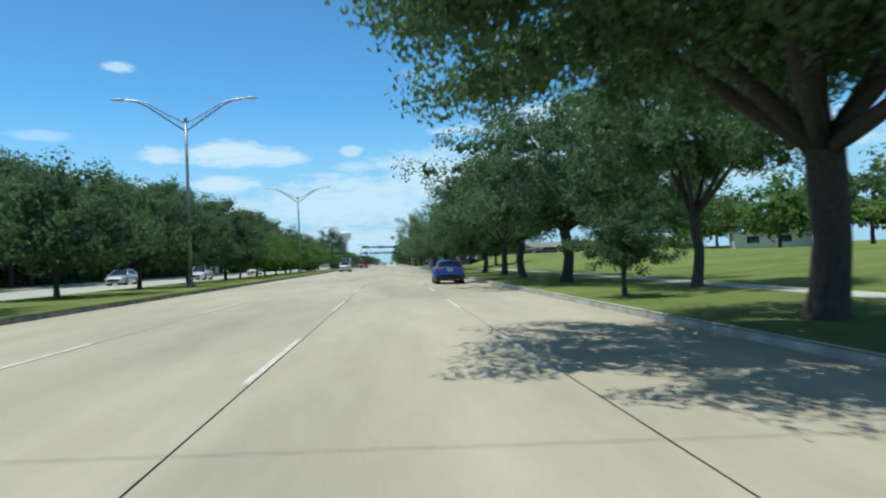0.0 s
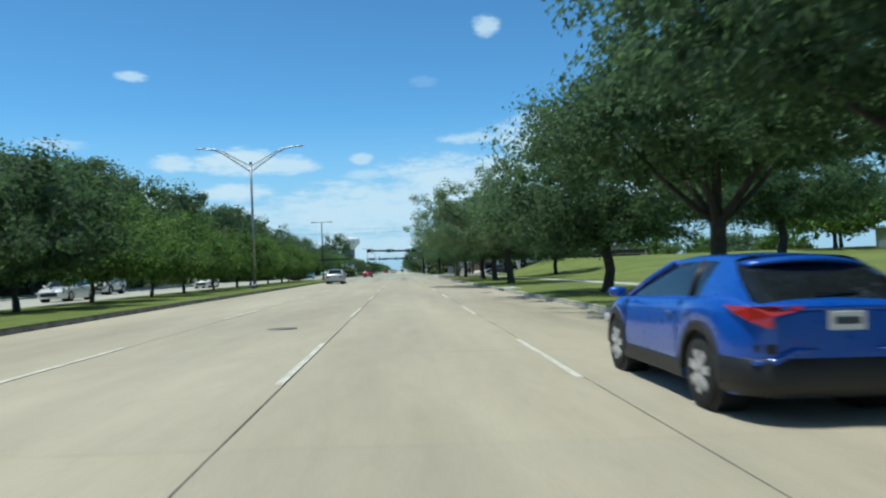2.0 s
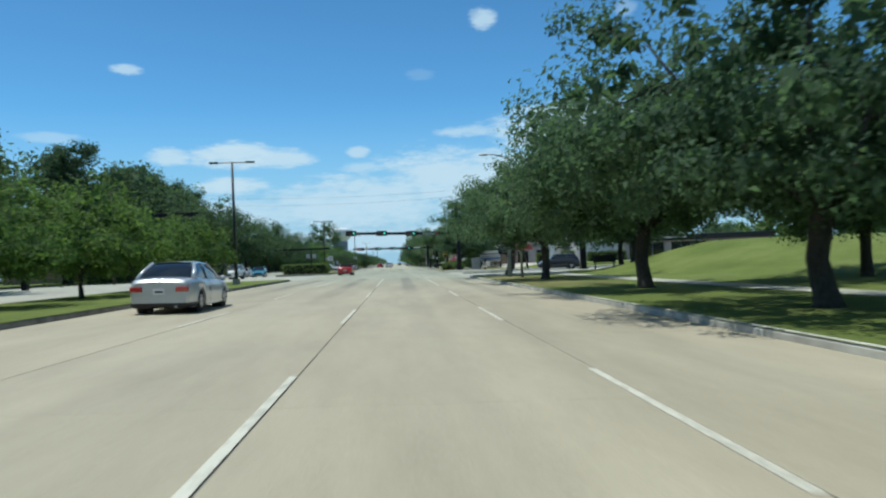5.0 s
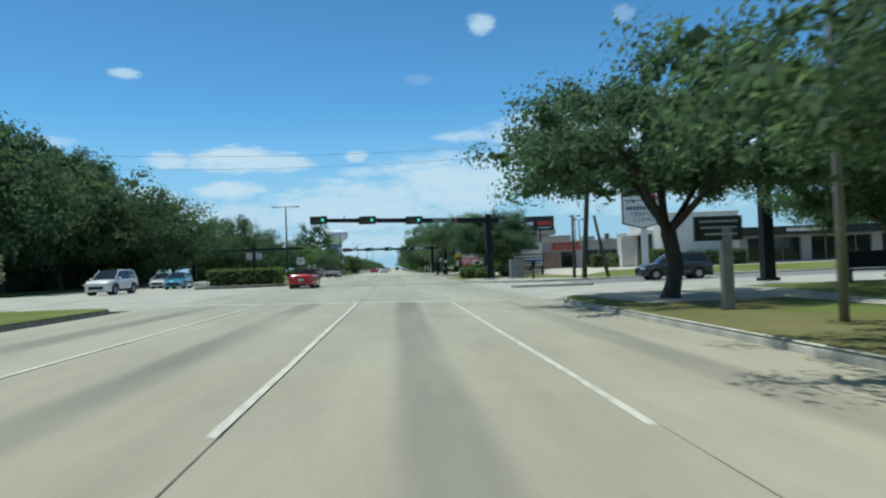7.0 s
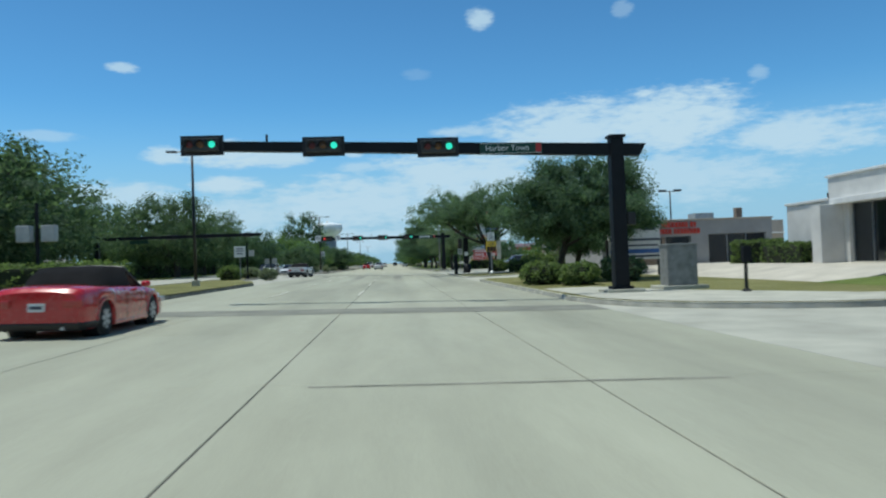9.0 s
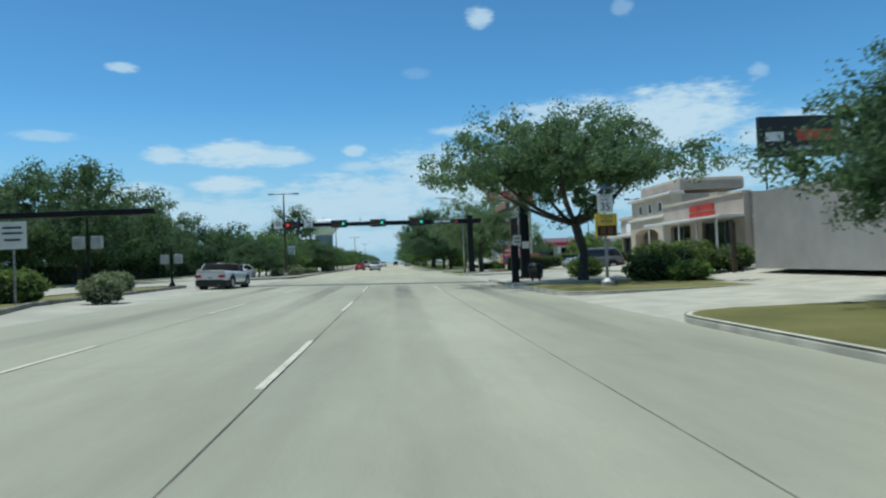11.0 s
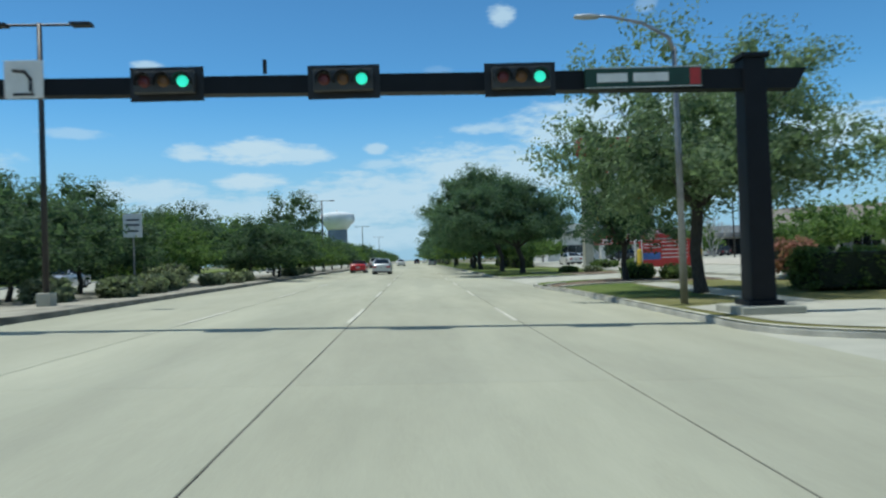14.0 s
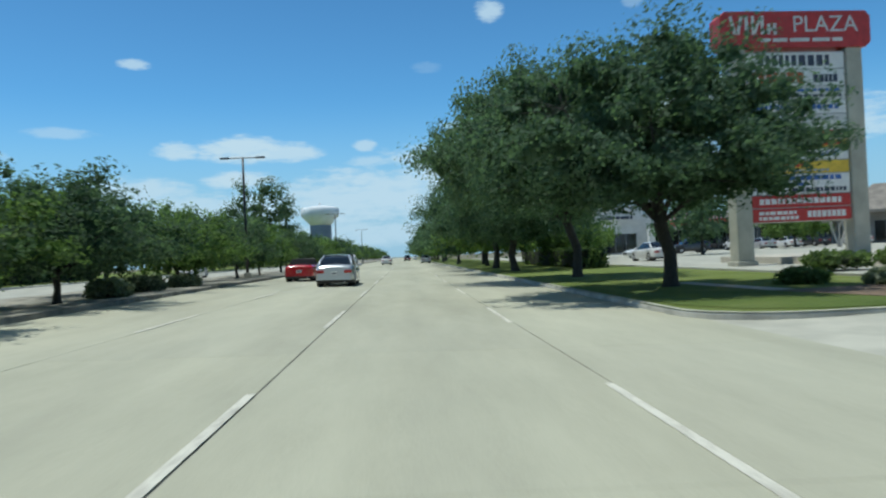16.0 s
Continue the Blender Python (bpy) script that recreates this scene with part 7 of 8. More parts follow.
# traffic far ahead, and parked cars
for x, y, pr, lb, rz in ((-3.6, 384, white_car, "white saloon far ahead", 0), (3.7, 398, silver, "silver saloon far ahead", 0), (0.2, 470, dark_suv, "dark SUV far ahead", 0), (-7.2, 345, white_suv, "white SUV far ahead", 0),
                         (-7.3, 520, silver, "silver saloon far ahead", 0), (3.7, 560, white_car, "white saloon far ahead", 0)):
    c = copy_thing(pr, pose(x, y, road_z(x), 0, 1.3, rz))
    c["label"], c["group"] = lb + " in its lane", "distant traffic"
for x, y, pr, rz, lb in ((-22, 60.5, white_car, 180, "white saloon on the opposite carriageway"), (-26, 47, silver, 182, "silver saloon on the opposite carriageway"), (-22.5, 96, white_car, 180, "white saloon on the opposite carriageway"),
                         (-26.5, 78, white_suv, 180, "white SUV on the opposite carriageway"), (-21, 258, dark_suv, 180, "dark SUV on the opposite carriageway"), (-24, 275, silver, 180, "silver saloon on the opposite carriageway"), (-20.5, 330, white_car, 180, "white saloon on the opposite carriageway")):
    c = copy_thing(pr, pose(x, y, 0.222, 0, 0, rz))
    c["label"], c["group"] = lb, "opposite traffic"


def lot_z(x):
    return 0.10 + (0.42 - 0.10) * (x - 14.5) / 105.5


for x, y, pr, rz, lb in ((27.0, 331, white_car, 95, "white saloon parked at the plaza"), (37, 345, dark_suv, 90, "dark SUV parked at the plaza"), (45, 352, white_suv, 0, "white SUV parked at the plaza"), (48.5, 352, silver, 0, "silver saloon parked at the plaza"),
                         (52, 352, white_car, 0, "white saloon parked at the plaza"), (56, 352, dark_suv, 0, "dark SUV parked at the plaza"), (62, 352, white_car, 0, "white saloon parked at the plaza"), (68, 351, white_suv, 0, "white SUV parked at the plaza"),
                         (75, 350, silver, 0, "silver saloon parked at the plaza"), (19.5, 312, white_car, 5, "white saloon parked behind the oaks")):
    c = copy_thing(pr, pose(x, y, lot_z(x), 0, 0, rz))
    c["label"], c["group"] = lb, "parked cars"

# ---- shops, offices and their signs ----


def facade(ob, length, h, t, mat, openings, name="wall"):
    """A wall along local x from 0, facing -y, with openings (x0, x1, z0, z1) cut through it as real gaps."""
    xs, w = 0.0, None

    def panel(xa, xb, za, zb):
        return part(name, box(B(), ((xa + xb) / 2, t / 2, (za + zb) / 2), (xb - xa, t, zb - za)), mat, ob)
    for x0, x1, z0, z1 in sorted(openings):
        if x0 > xs:
            w = panel(xs, x0, 0, h)
        if z0 > 0.01:
            panel(x0, x1, 0, z0)
        if z1 < h:
            panel(x0, x1, z1, h)
        xs = x1
    if xs < length:
        w = panel(xs, length, 0, h)
    for x0, x1, z0, z1 in openings:
        win = part("window", box(B(), ((x0 + x1) / 2, t * 0.75, (z0 + z1) / 2), (x1 - x0, 0.03, z1 - z0)), M_GLASS, ob, "dark shop glazing")
        fr = B()
        n = max(1, round((x1 - x0) / 1.5))
        for i in range(n + 1):
            box(fr, (x0 + 0.03 + (x1 - x0 - 0.06) * i / n, t * 0.62, (z0 + z1) / 2), (0.06, 0.08, z1 - z0))
        for z in (z0 + 0.03, z1 - 0.03):
            box(fr, ((x0 + x1) / 2, t * 0.62, z), (x1 - x0, 0.07, 0.06))
        part("frame", fr, M_POLE_GREY, win)
    return w


def shell(ob, length, depth, h, mat, t=0.3):
    """Side and back walls and a flat roof behind a parapet."""
    for c, d in (((t / 2, depth / 2 + t / 2, h / 2), (t - 0.004, depth - t, h)), ((length - t / 2, depth / 2 + t / 2, h / 2), (t - 0.004, depth - t, h)), ((length / 2, depth - t / 2, h / 2), (length - 2 * t, t, h))):
        part("side_wall", box(B(), c, d), mat, ob)
    part("roof", box(B(), (length / 2, depth / 2, h - 0.45), (length - 2 * t - 0.01, depth - 2 * t - 0.01, 0.12)), M_ROOF, ob)


def coping(ob, length, h, mat, t=0.3, over=0.08, ch=0.14):
    part("coping", box(B(), (length / 2, t / 2 - 0.02, h + ch / 2 - 0.002), (length + 2 * over, t + 2 * over, ch), bevel=0.02), mat, ob)


def sign_rows(parent, x, z, w, rows, mat, y=-0.1, h=0.45, seed=1):
    """Raised letter-like bars in rows, of the size and colour of lettering that cannot be read."""
    r = random.Random(seed)
    for k in range(rows):
        xx = x - w / 2
        while xx < x + w / 2 - 0.1:
            ww = r.uniform(0.18, 0.34) * h / 0.45
            part("lettering_block", box(B(), (xx + ww / 2, y, z - k * h * 1.25), (ww * 0.82, 0.08, h)), mat, parent)
            xx += ww + (0.16 if r.random() < 0.12 else 0.02)


# white clinic behind the corner: its plain end faces the street, the entrance the road
ob = root("office_building", "white flat-roofed clinic with a dark recessed entrance", "building", pose(25.0, 181.5, 0.45, 0, 0, -90))
facade(ob, 15.5, 3.6, 0.4, M_OFFWHITE, [(6.3, 11.3, 0.0, 3.3)])
shell(ob, 15.5, 6.8, 3.6, M_OFFWHITE, 0.4)
part("upper_wall", box(B(), (10.0, 3.4, 4.25), (11.004, 6.804, 1.3), bevel=0.02), M_OFFWHITE, ob, "raised white upper storey band")
part("coping", box(B(), (2.2, 0.18, 3.67), (4.6, 0.56, 0.14), bevel=0.02), M_WHITE, ob)
part("coping", box(B(), (10.0, 3.4, 4.96), (11.2, 7.0, 0.14), bevel=0.02), M_WHITE, ob)
part("roof_post", box(B(), (2.6, 1.2, 3.85), (0.12, 0.12, 0.7)), M_BLACK, ob)
part("porch_roof", box(B(), (8.6, -0.3, 3.45), (6.2, 0.58, 0.34), bevel=0.03), M_WHITE, ob, "white beam over the entrance")
part("porch_pier", box(B(), (5.4, -0.7, 1.64), (0.9, 1.38, 3.28), bevel=0.02), M_OFFWHITE, ob)
part("recess_wall", box(B(), (8.8, 3.0, 1.65), (5.6, 0.15, 3.28)), M_BRICK, ob, "brown brick wall of the recessed entrance")
part("door_panel", box(B(), (8.2, 2.88, 1.15), (1.1, 0.06, 2.3), bevel=0.01), M_BLACK, ob, "dark entrance door")
part("lobby_floor", box(B(), (8.8, 1.6, 0.02), (5.6, 2.9, 0.04)), M_WALK, ob)
# dark shopfront beside it
ob = root("shop_building", "shop with a black fascia over dark glazing", "building", pose(31.9, 166.2, 0.45))
facade(ob, 22, 3.4, 0.35, M_GREYWALL, [(0.8, 6.0, 0.1, 2.4), (7.0, 13.0, 0.1, 2.4), (14.0, 20.5, 0.1, 2.4)])
shell(ob, 22, 12, 3.4, M_GREYWALL, 0.35)
part("fascia", box(B(), (11, -0.55, 2.95), (22, 1.1, 0.8), bevel=0.03), M_BLACK, ob, "black canopy fascia")
sign_rows(ob, 6.5, 3.0, 5.0, 1, M_OFFWHITE, -1.13, 0.3, 14)
# long low shop
ob = root("shop_building", "long low grey shop with red lettering", "building", pose(15.6, 191.0, 0.42))
facade(ob, 13.5, 3.35, 0.35, M_GREYWALL, [(5.0, 7.0, 0.1, 2.2), (8.4, 13.0, 0.0, 2.3)])
shell(ob, 13.5, 12, 3.35, M_GREYWALL, 0.35)
coping(ob, 13.5, 3.35, M_TAN, 0.35)
part("brick_front", box(B(), (2.6, -0.06, 1.1), (4.6, 0.12, 2.1)), M_BRICK, ob, "brown brick front")
sign_rows(ob, 5.7, 3.06, 3.7, 2, M_REDL, -0.06, 0.4, 3)
part("roof_unit", box(B(), (9.6, 4, 3.5), (1.6, 1.4, 1.2), bevel=0.04), M_CABINET, ob)
part("vent_pipe", box(B(), (11.4, 1.2, 3.75), (0.5, 0.5, 1.1), bevel=0.03), M_BRICK, ob)
# restaurant, facing the road
ob = root("restaurant", "tan stucco restaurant with red lettering and a white canopy", "building", pose(19.2, 223.0, 0.45, 0, 0, -90))
facade(ob, 12, 4.0, 0.35, M_TAN, [(1.2, 4.6, 0.1, 2.6), (6.4, 10.6, 0.1, 2.6)])
shell(ob, 12, 22, 4.0, M_TAN, 0.35)
coping(ob, 12, 4.0, M_BEIGE, 0.35)
part("canopy", box(B(), (6, -0.75, 2.75), (12.1, 1.5, 0.14), bevel=0.02), M_WHITE, ob, "thin white canopy")
for i in range(5):
    part("canopy_post", tube(B(), [(0.6 + i * 2.7, -1.35, 0), (0.6 + i * 2.7, -1.35, 2.7)], [0.06, 0.06], 8), M_WHITE, ob)
sign_rows(ob, 6.5, 3.55, 3.6, 2, M_REDL, -0.06, 0.36, 5)
ob2 = root("restaurant_end", "end wall signs of the tan restaurant", "sign", pose(19.6, 210.9, 0.45))
wl = facade(ob2, 21.0, 4.0, 0.08, M_TAN, [(2.5, 6.0, 0.1, 2.4), (9, 13, 0.1, 2.4)])
sign_rows(ob2, 5.8, 3.5, 3.4, 2, M_REDL, -0.06, 0.4, 7)
sign_rows(ob2, 11.5, 3.3, 3.6, 1, M_REDL, -0.06, 0.5, 8)
part("canopy", box(B(), (10.5, -0.6, 2.62), (21, 1.2, 0.12), bevel=0.02), M_WHITE, ob2, "thin white canopy")
part("roof_unit", box(B(), (3.0, 3.0, 4.1), (1.3, 1.3, 1.3), bevel=0.05), M_TAN, ob)


def arch_tower():
    ob = root("arch_building", "beige stucco shop front with a deep arched doorway", "building", pose(22.6, 240.6, 0.45, 0, 0, -90))
    W_, H_, t, porch = 10.4, 5.6, 0.8, 8.7
    cx, r, spring, rise, top = 4.3, 3.0, 2.35, 0.62, 3.75
    bm = B()
    box(bm, ((cx - r) / 2, t / 2, top / 2), (cx - r, t, top))
    box(bm, ((cx + r + porch) / 2, t / 2, top / 2), (porch - cx - r, t, top))
    front, back = [], []
    n = 18
    for i in range(n + 1):
        a = math.pi - math.pi * i / n
        x, z = cx + r * math.cos(a), spring + rise * math.sin(a)
        front.append((bm.verts.new((x, 0, z)), bm.verts.new((x, 0, top))))
        back.append((bm.verts.new((x, t, z)), bm.verts.new((x, t, top))))
    for (f0, f1), (b0, b1) in zip(zip(front, front[1:]), zip(back, back[1:])):
        bm.faces.new((f0[0], f1[0], f1[1], f0[1]))
        bm.faces.new((b1[0], b0[0], b0[1], b1[1]))
        bm.faces.new((f0[0], b0[0], b1[0], f1[0]))
        bm.faces.new((f0[1], f1[1], b1[1], b0[1]))
    bmesh.ops.recalc_face_normals(bm, faces=bm.faces)
    part("porch_wall", bm, M_BEIGE, ob)
    tr = B()
    pr = None
    for i in range(n + 1):
        a = math.pi - math.pi * i / n
        cur = [tr.verts.new((cx + (r + q) * math.cos(a), y, spring + (rise + q) * math.sin(a))) for q, y in ((0.005, -0.04), (0.14, -0.04), (0.14, 0.0))]
        if pr:
            for j in range(2):
                tr.faces.new((pr[j], pr[j + 1], cur[j + 1], cur[j]))
        pr = cur
    part("arch_trim", tr, M_BEIGE, ob)
    part("string_course", box(B(), (porch / 2, 0.25, top + 0.1), (porch + 0.3, 0.9, 0.2), bevel=0.05), M_OFFWHITE, ob)
    # upper wall, pierced by three small square windows
    z0, z1, h = top + 0.2, H_, 0.46
    xs = [2.3, 4.8, 7.3]
    edges = [0.0] + [v for x in xs for v in (x - h, x + h)] + [W_]
    zc = (z0 + z1) / 2 - 0.02
    for k in range(0, len(edges), 2):
        part("pier", box(B(), ((edges[k] + edges[k + 1]) / 2, 0.6, (z0 + z1) / 2), (edges[k + 1] - edges[k], 0.7, z1 - z0)), M_BEIGE, ob)
    for x in xs:
        part("apron_wall", box(B(), (x, 0.6, (z0 + zc - h) / 2), (2 * h, 0.7, zc - h - z0)), M_BEIGE, ob)
        part("lintel", box(B(), (x, 0.6, (z1 + zc + h) / 2), (2 * h, 0.7, z1 - zc - h)), M_BEIGE, ob)
    for x in xs:
        w = part("window", box(B(), (x, 0.42, zc), (2 * h, 0.04, 2 * h)), M_GLASS, ob, "small square window")
        fr = B()
        for s in (-1, 1):
            box(fr, (x + s * (h - 0.05), 0.28, zc), (0.1, 0.12, 2 * h + 0.1))
            box(fr, (x, 0.28, zc + s * (h - 0.05)), (2 * h - 0.2, 0.12, 0.1))
        part("window_frame", fr, M_OFFWHITE, w)
    part("cornice", box(B(), (W_ / 2, 0.5, H_ + 0.12), (W_ + 0.4, 1.3, 0.24), bevel=0.06), M_OFFWHITE, ob)
    part("upper_roof", box(B(), (W_ / 2 + 0.4, 3.6, H_ + 0.8), (W_ - 0.8, 5.6, 1.1), bevel=0.3), M_TAN, ob, "stepped upper roof edge")
    part("side_wall", box(B(), (W_ - 0.2, 5.0, H_ / 2), (0.4, 8.1, H_)), M_TAN, ob)
    part("side_wall", box(B(), (0.2, 5.0, H_ / 2), (0.4, 8.1, H_)), M_TAN, ob)
    part("end_wall", box(B(), ((porch + W_ - 0.4) / 2, 0.6, top / 2 + 0.1), (W_ - 0.4 - porch - 0.01, 0.6, top + 0.18)), M_BEIGE, ob)
    part("back_wall", box(B(), (W_ / 2, 2.6, H_ / 2), (W_ - 0.82, 0.2, H_)), M_TAN, ob, "shaded inner porch wall")
    dr = part("door", box(B(), (4.9, 2.46, 1.2), (3.4, 0.06, 2.4), bevel=0.01), M_GLASS, ob, "dark glass double door")
    for s in (-1, 1):
        part("handle", box(B(), (4.9 + s * 0.15, 2.41, 1.1), (0.05, 0.04, 0.5)), M_RIM, dr)


arch_tower()
ob = root("shop_building", "tan shop with a white signboard and dark canopy", "building", pose(26.0, 254.0, 0.45, 0, 0, -90))
facade(ob, 13.5, 4.6, 0.35, M_TAN, [(0.5, 6.4, 0.0, 2.6), (6.8, 13.0, 0.0, 2.6)])
shell(ob, 13.5, 14, 4.6, M_TAN, 0.35)
coping(ob, 13.5, 4.6, M_BEIGE, 0.35, 0.2, 0.3)
part("signboard", box(B(), (5.0, -0.1, 3.6), (5.4, 0.18, 1.0), bevel=0.02), M_WHITE, ob, "long white signboard")
part("canopy", box(B(), (6.7, -1.0, 2.75), (13.4, 2.0, 0.3), bevel=0.03), M_WHITE, ob)
for i in (0, 3):
    part("canopy_post", box(B(), (0.5 + 4.1 * i, -1.8, 1.3), (0.4, 0.4, 2.6)), M_TAN, ob)
part("rooftop_box", box(B(), (2.2, 1.6, 5.1), (1.4, 1.4, 1.0), bevel=0.04), M_BRICK, ob)

# plaza shops, end on
ob = root("plaza_building", "long pale plaza block with columns and dark shopfronts", "building", pose(26.0, 366.0, 0.1))
facade(ob, 80, 6.0, 0.5, M_OFFWHITE, [(2.5, 9.0, 0.2, 3.2)] + [(11.5 + 7.5 * i, 17.0 + 7.5 * i, 0.2, 3.4) for i in range(9)])
shell(ob, 80, 20, 6.0, M_OFFWHITE, 0.5)
part("arcade_roof", box(B(), (45.5, -1.6, 4.1), (69, 3.2, 0.9), bevel=0.05), M_GREYWALL, ob, "grey arcade roof")
for i in range(10):
    part("column", box(B(), (10.3 + 7.5 * i, -2.6, 1.85), (0.9, 0.9, 3.7), bevel=0.04), M_OFFWHITE, ob)
part("gable", prism(B(), [(1.5, -0.4), (10.0, -0.4), (10.0, -0.02), (1.5, -0.02)], 5.0, 7.4), M_OFFWHITE, ob, "raised pale gable")
part("red_fascia", box(B(), (18.0, -1.75, 4.35), (11.0, 3.0, 0.9), bevel=0.03), M_RED, ob, "red shop fascia")
sign_rows(ob, 5.8, 5.6, 4.6, 1, M_INK, -0.5, 0.5, 21)
ob = root("plaza_building", "low plaza wing under a brown-grey sloping roof", "building", pose(62.0, 356.0, 0.2, 0, 0, -35))
facade(ob, 50, 4.6, 0.4, M_GREYWALL, [(3 + 7 * i, 8.5 + 7 * i, 0.2, 3.2) for i in range(6)])
shell(ob, 50, 16, 4.6, M_GREYWALL, 0.4)
for i in range(8):
    part("column", box(B(), (1.0 + 6.9 * i, -2.4, 2.1), (0.7, 0.7, 4.2), bevel=0.04), M_TAN, ob)
rf = B()
v = [rf.verts.new(p) for p in ((-0.6, -3.0, 4.2), (50.6, -3.0, 4.2), (50.6, -3.0, 4.6), (-0.6, -3.0, 4.6), (3.0, 3.0, 8.4), (50.6, 3.0, 8.4), (3.0, 8.0, 8.4), (50.6, 8.0, 8.4), (-0.6, 16.4, 4.6), (50.6, 16.4, 4.6), (-0.6, 16.4, 4.2), (50.6, 16.4, 4.2))]
for f in ((0, 1, 2, 3), (3, 2, 5, 4), (4, 5, 7, 6), (6, 7, 9, 8), (8, 9, 11, 10), (10, 11, 1, 0), (3, 4, 6, 8, 10, 0), (1, 11, 9, 7, 5, 2)):
    rf.faces.new([v[k] for k in f])
bmesh.ops.recalc_face_normals(rf, faces=rf.faces)
part("sloping_roof", rf, M_BROWN_ROOF, ob)

# buildings seen between the trunks beyond the park corner
ob = root("house", "pale bungalow at the edge of the park", "house", pose(58.0, 92.0, 1.25, 0, 0, -20))
facade(ob, 12, 2.8, 0.3, M_WHITE, [(2, 4, 0.9, 2.1), (7, 9, 0.9, 2.1)])
shell(ob, 12, 8, 2.8, M_WHITE)
part("pitched_roof", prism(B(), [(-0.4, -0.4), (12.4, -0.4), (12.4, 8.4), (-0.4, 8.4)], 2.8, 2.95), M_ROOF, ob)
for i, (x, y) in enumerate(((-58, 20), (-60, 70), (-62, 110), (-57, 190), (-60, 262))):
    ob = root("house", "low house half hidden behind the trees", "house", pose(x, y, 0.37, 0, 0, 90), group="houses behind the wood")
    facade(ob, 16, 3.0, 0.3, M_BRICK if i % 2 else M_BEIGE, [(2, 4.5, 0.9, 2.2), (7, 8.1, 0.0, 2.1), (10.5, 13.5, 0.9, 2.2)])
    shell(ob, 16, 10, 3.0, M_BRICK if i % 2 else M_BEIGE)
    rf = B()
    v = [rf.verts.new(p) for p in ((-0.5, -0.5, 3.0), (16.5, -0.5, 3.0), (16.5, 10.5, 3.0), (-0.5, 10.5, 3.0), (3.5, 5, 5.4), (12.5, 5, 5.4))]
    for f in ((0, 1, 5, 4), (1, 2, 5), (2, 3, 4, 5), (3, 0, 4), (3, 2, 1, 0)):
        rf.faces.new([v[k] for k in f])
    part("pitched_roof", rf, M_ROOF, ob)


def clinic_sign():
    ob = root("clinic_sign", "white shield-shaped clinic sign on a single post", "sign", pose(19.0, 155.6, ZV, 0, 0, -4) @ Matrix.Diagonal((1.24, 1.1, 1.02, 1)))
    part("post", box(B(), (0.1, 0.1, 1.9), (0.38, 0.3, 3.9), bevel=0.03), M_WHITE, ob)
    out = [(-1.3, 3.95), (0.0, 3.55), (1.3, 3.95), (1.3, 6.9), (0.75, 7.15), (0.0, 7.28), (-0.75, 7.15), (-1.3, 6.9)]
    for nm, sc, y0, y1, mt in (("case", 0.985, -0.17, 0.26, M_WHITE), ("frame", 1.0, -0.2, -0.172, M_INK), ("panel", 0.93, -0.22, -0.202, M_WHITE)):
        bm = B()
        c = 5.4
        a = [bm.verts.new((x * sc, y0, c + (z - c) * (1 - (1 - sc) * 0.7))) for x, z in out]
        b = [bm.verts.new((x * sc, y1, c + (z - c) * (1 - (1 - sc) * 0.7))) for x, z in out]
        bm.faces.new(a)
        bm.faces.new(list(reversed(b)))
        for i in range(len(out)):
            bm.faces.new((a[i], a[(i + 1) % len(out)], b[(i + 1) % len(out)], b[i]))
        bmesh.ops.recalc_face_normals(bm, faces=bm.faces)
        part(nm, bm, mt, ob)
    bars("lettering_block", M_INK, ob, [(-0.82 + 0.235 * i, 6.78, 0.17, 0.27) for i in range(8)], -0.23)
    lettering("lettering", "PEDIATRICS", 0.4, M_INK, ob, pose(0, -0.23, 6.38, 90, 0, 0))
    bars("rule", M_INK, ob, [(-0.45, 6.08, 1.5, 0.05), (-0.35, 5.72, 1.6, 0.07)], -0.23)
    bars("lettering_block", M_INK, ob, [(-0.96 + 0.213 * i, 5.12, 0.15, 0.27) for i in range(10)], -0.23)
    lettering("lettering", "DENTAL", 0.42, M_INK, ob, pose(0.05, -0.23, 4.66, 90, 0, 0))
    lettering("lettering", "CLINIC", 0.42, M_INK, ob, pose(0.05, -0.23, 4.24, 90, 0, 0))
    cr = B()
    box(cr, (0.75, -0.23, 5.84), (0.5, 0.03, 0.2))
    box(cr, (0.75, -0.23, 6.05), (0.2, 0.03, 0.215))
    box(cr, (0.75, -0.23, 5.63), (0.2, 0.03, 0.215))
    part("cross", cr, M_RED, ob, "red cross emblem")


clinic_sign()


def board_sign(x, y, z, w, h, top, label, face, rows, rz=0, posts=(0,), post_mat=None, d=0.3):
    ob = root("sign_board", label, "sign", pose(x, y, z, 0, 0, rz))
    for p in posts:
        part("post", box(B(), (p, 0.05, (top - h / 2) / 2), (0.26, 0.22, top - h / 2), bevel=0.02), post_mat or M_POLE_DARK, ob)
    part("board", box(B(), (0, 0, top - h / 2), (w, d, h), bevel=0.03), face, ob)
    for mt, rw in rows:
        bars("lettering_block", mt, ob, rw, -d / 2 - 0.008)
    return ob


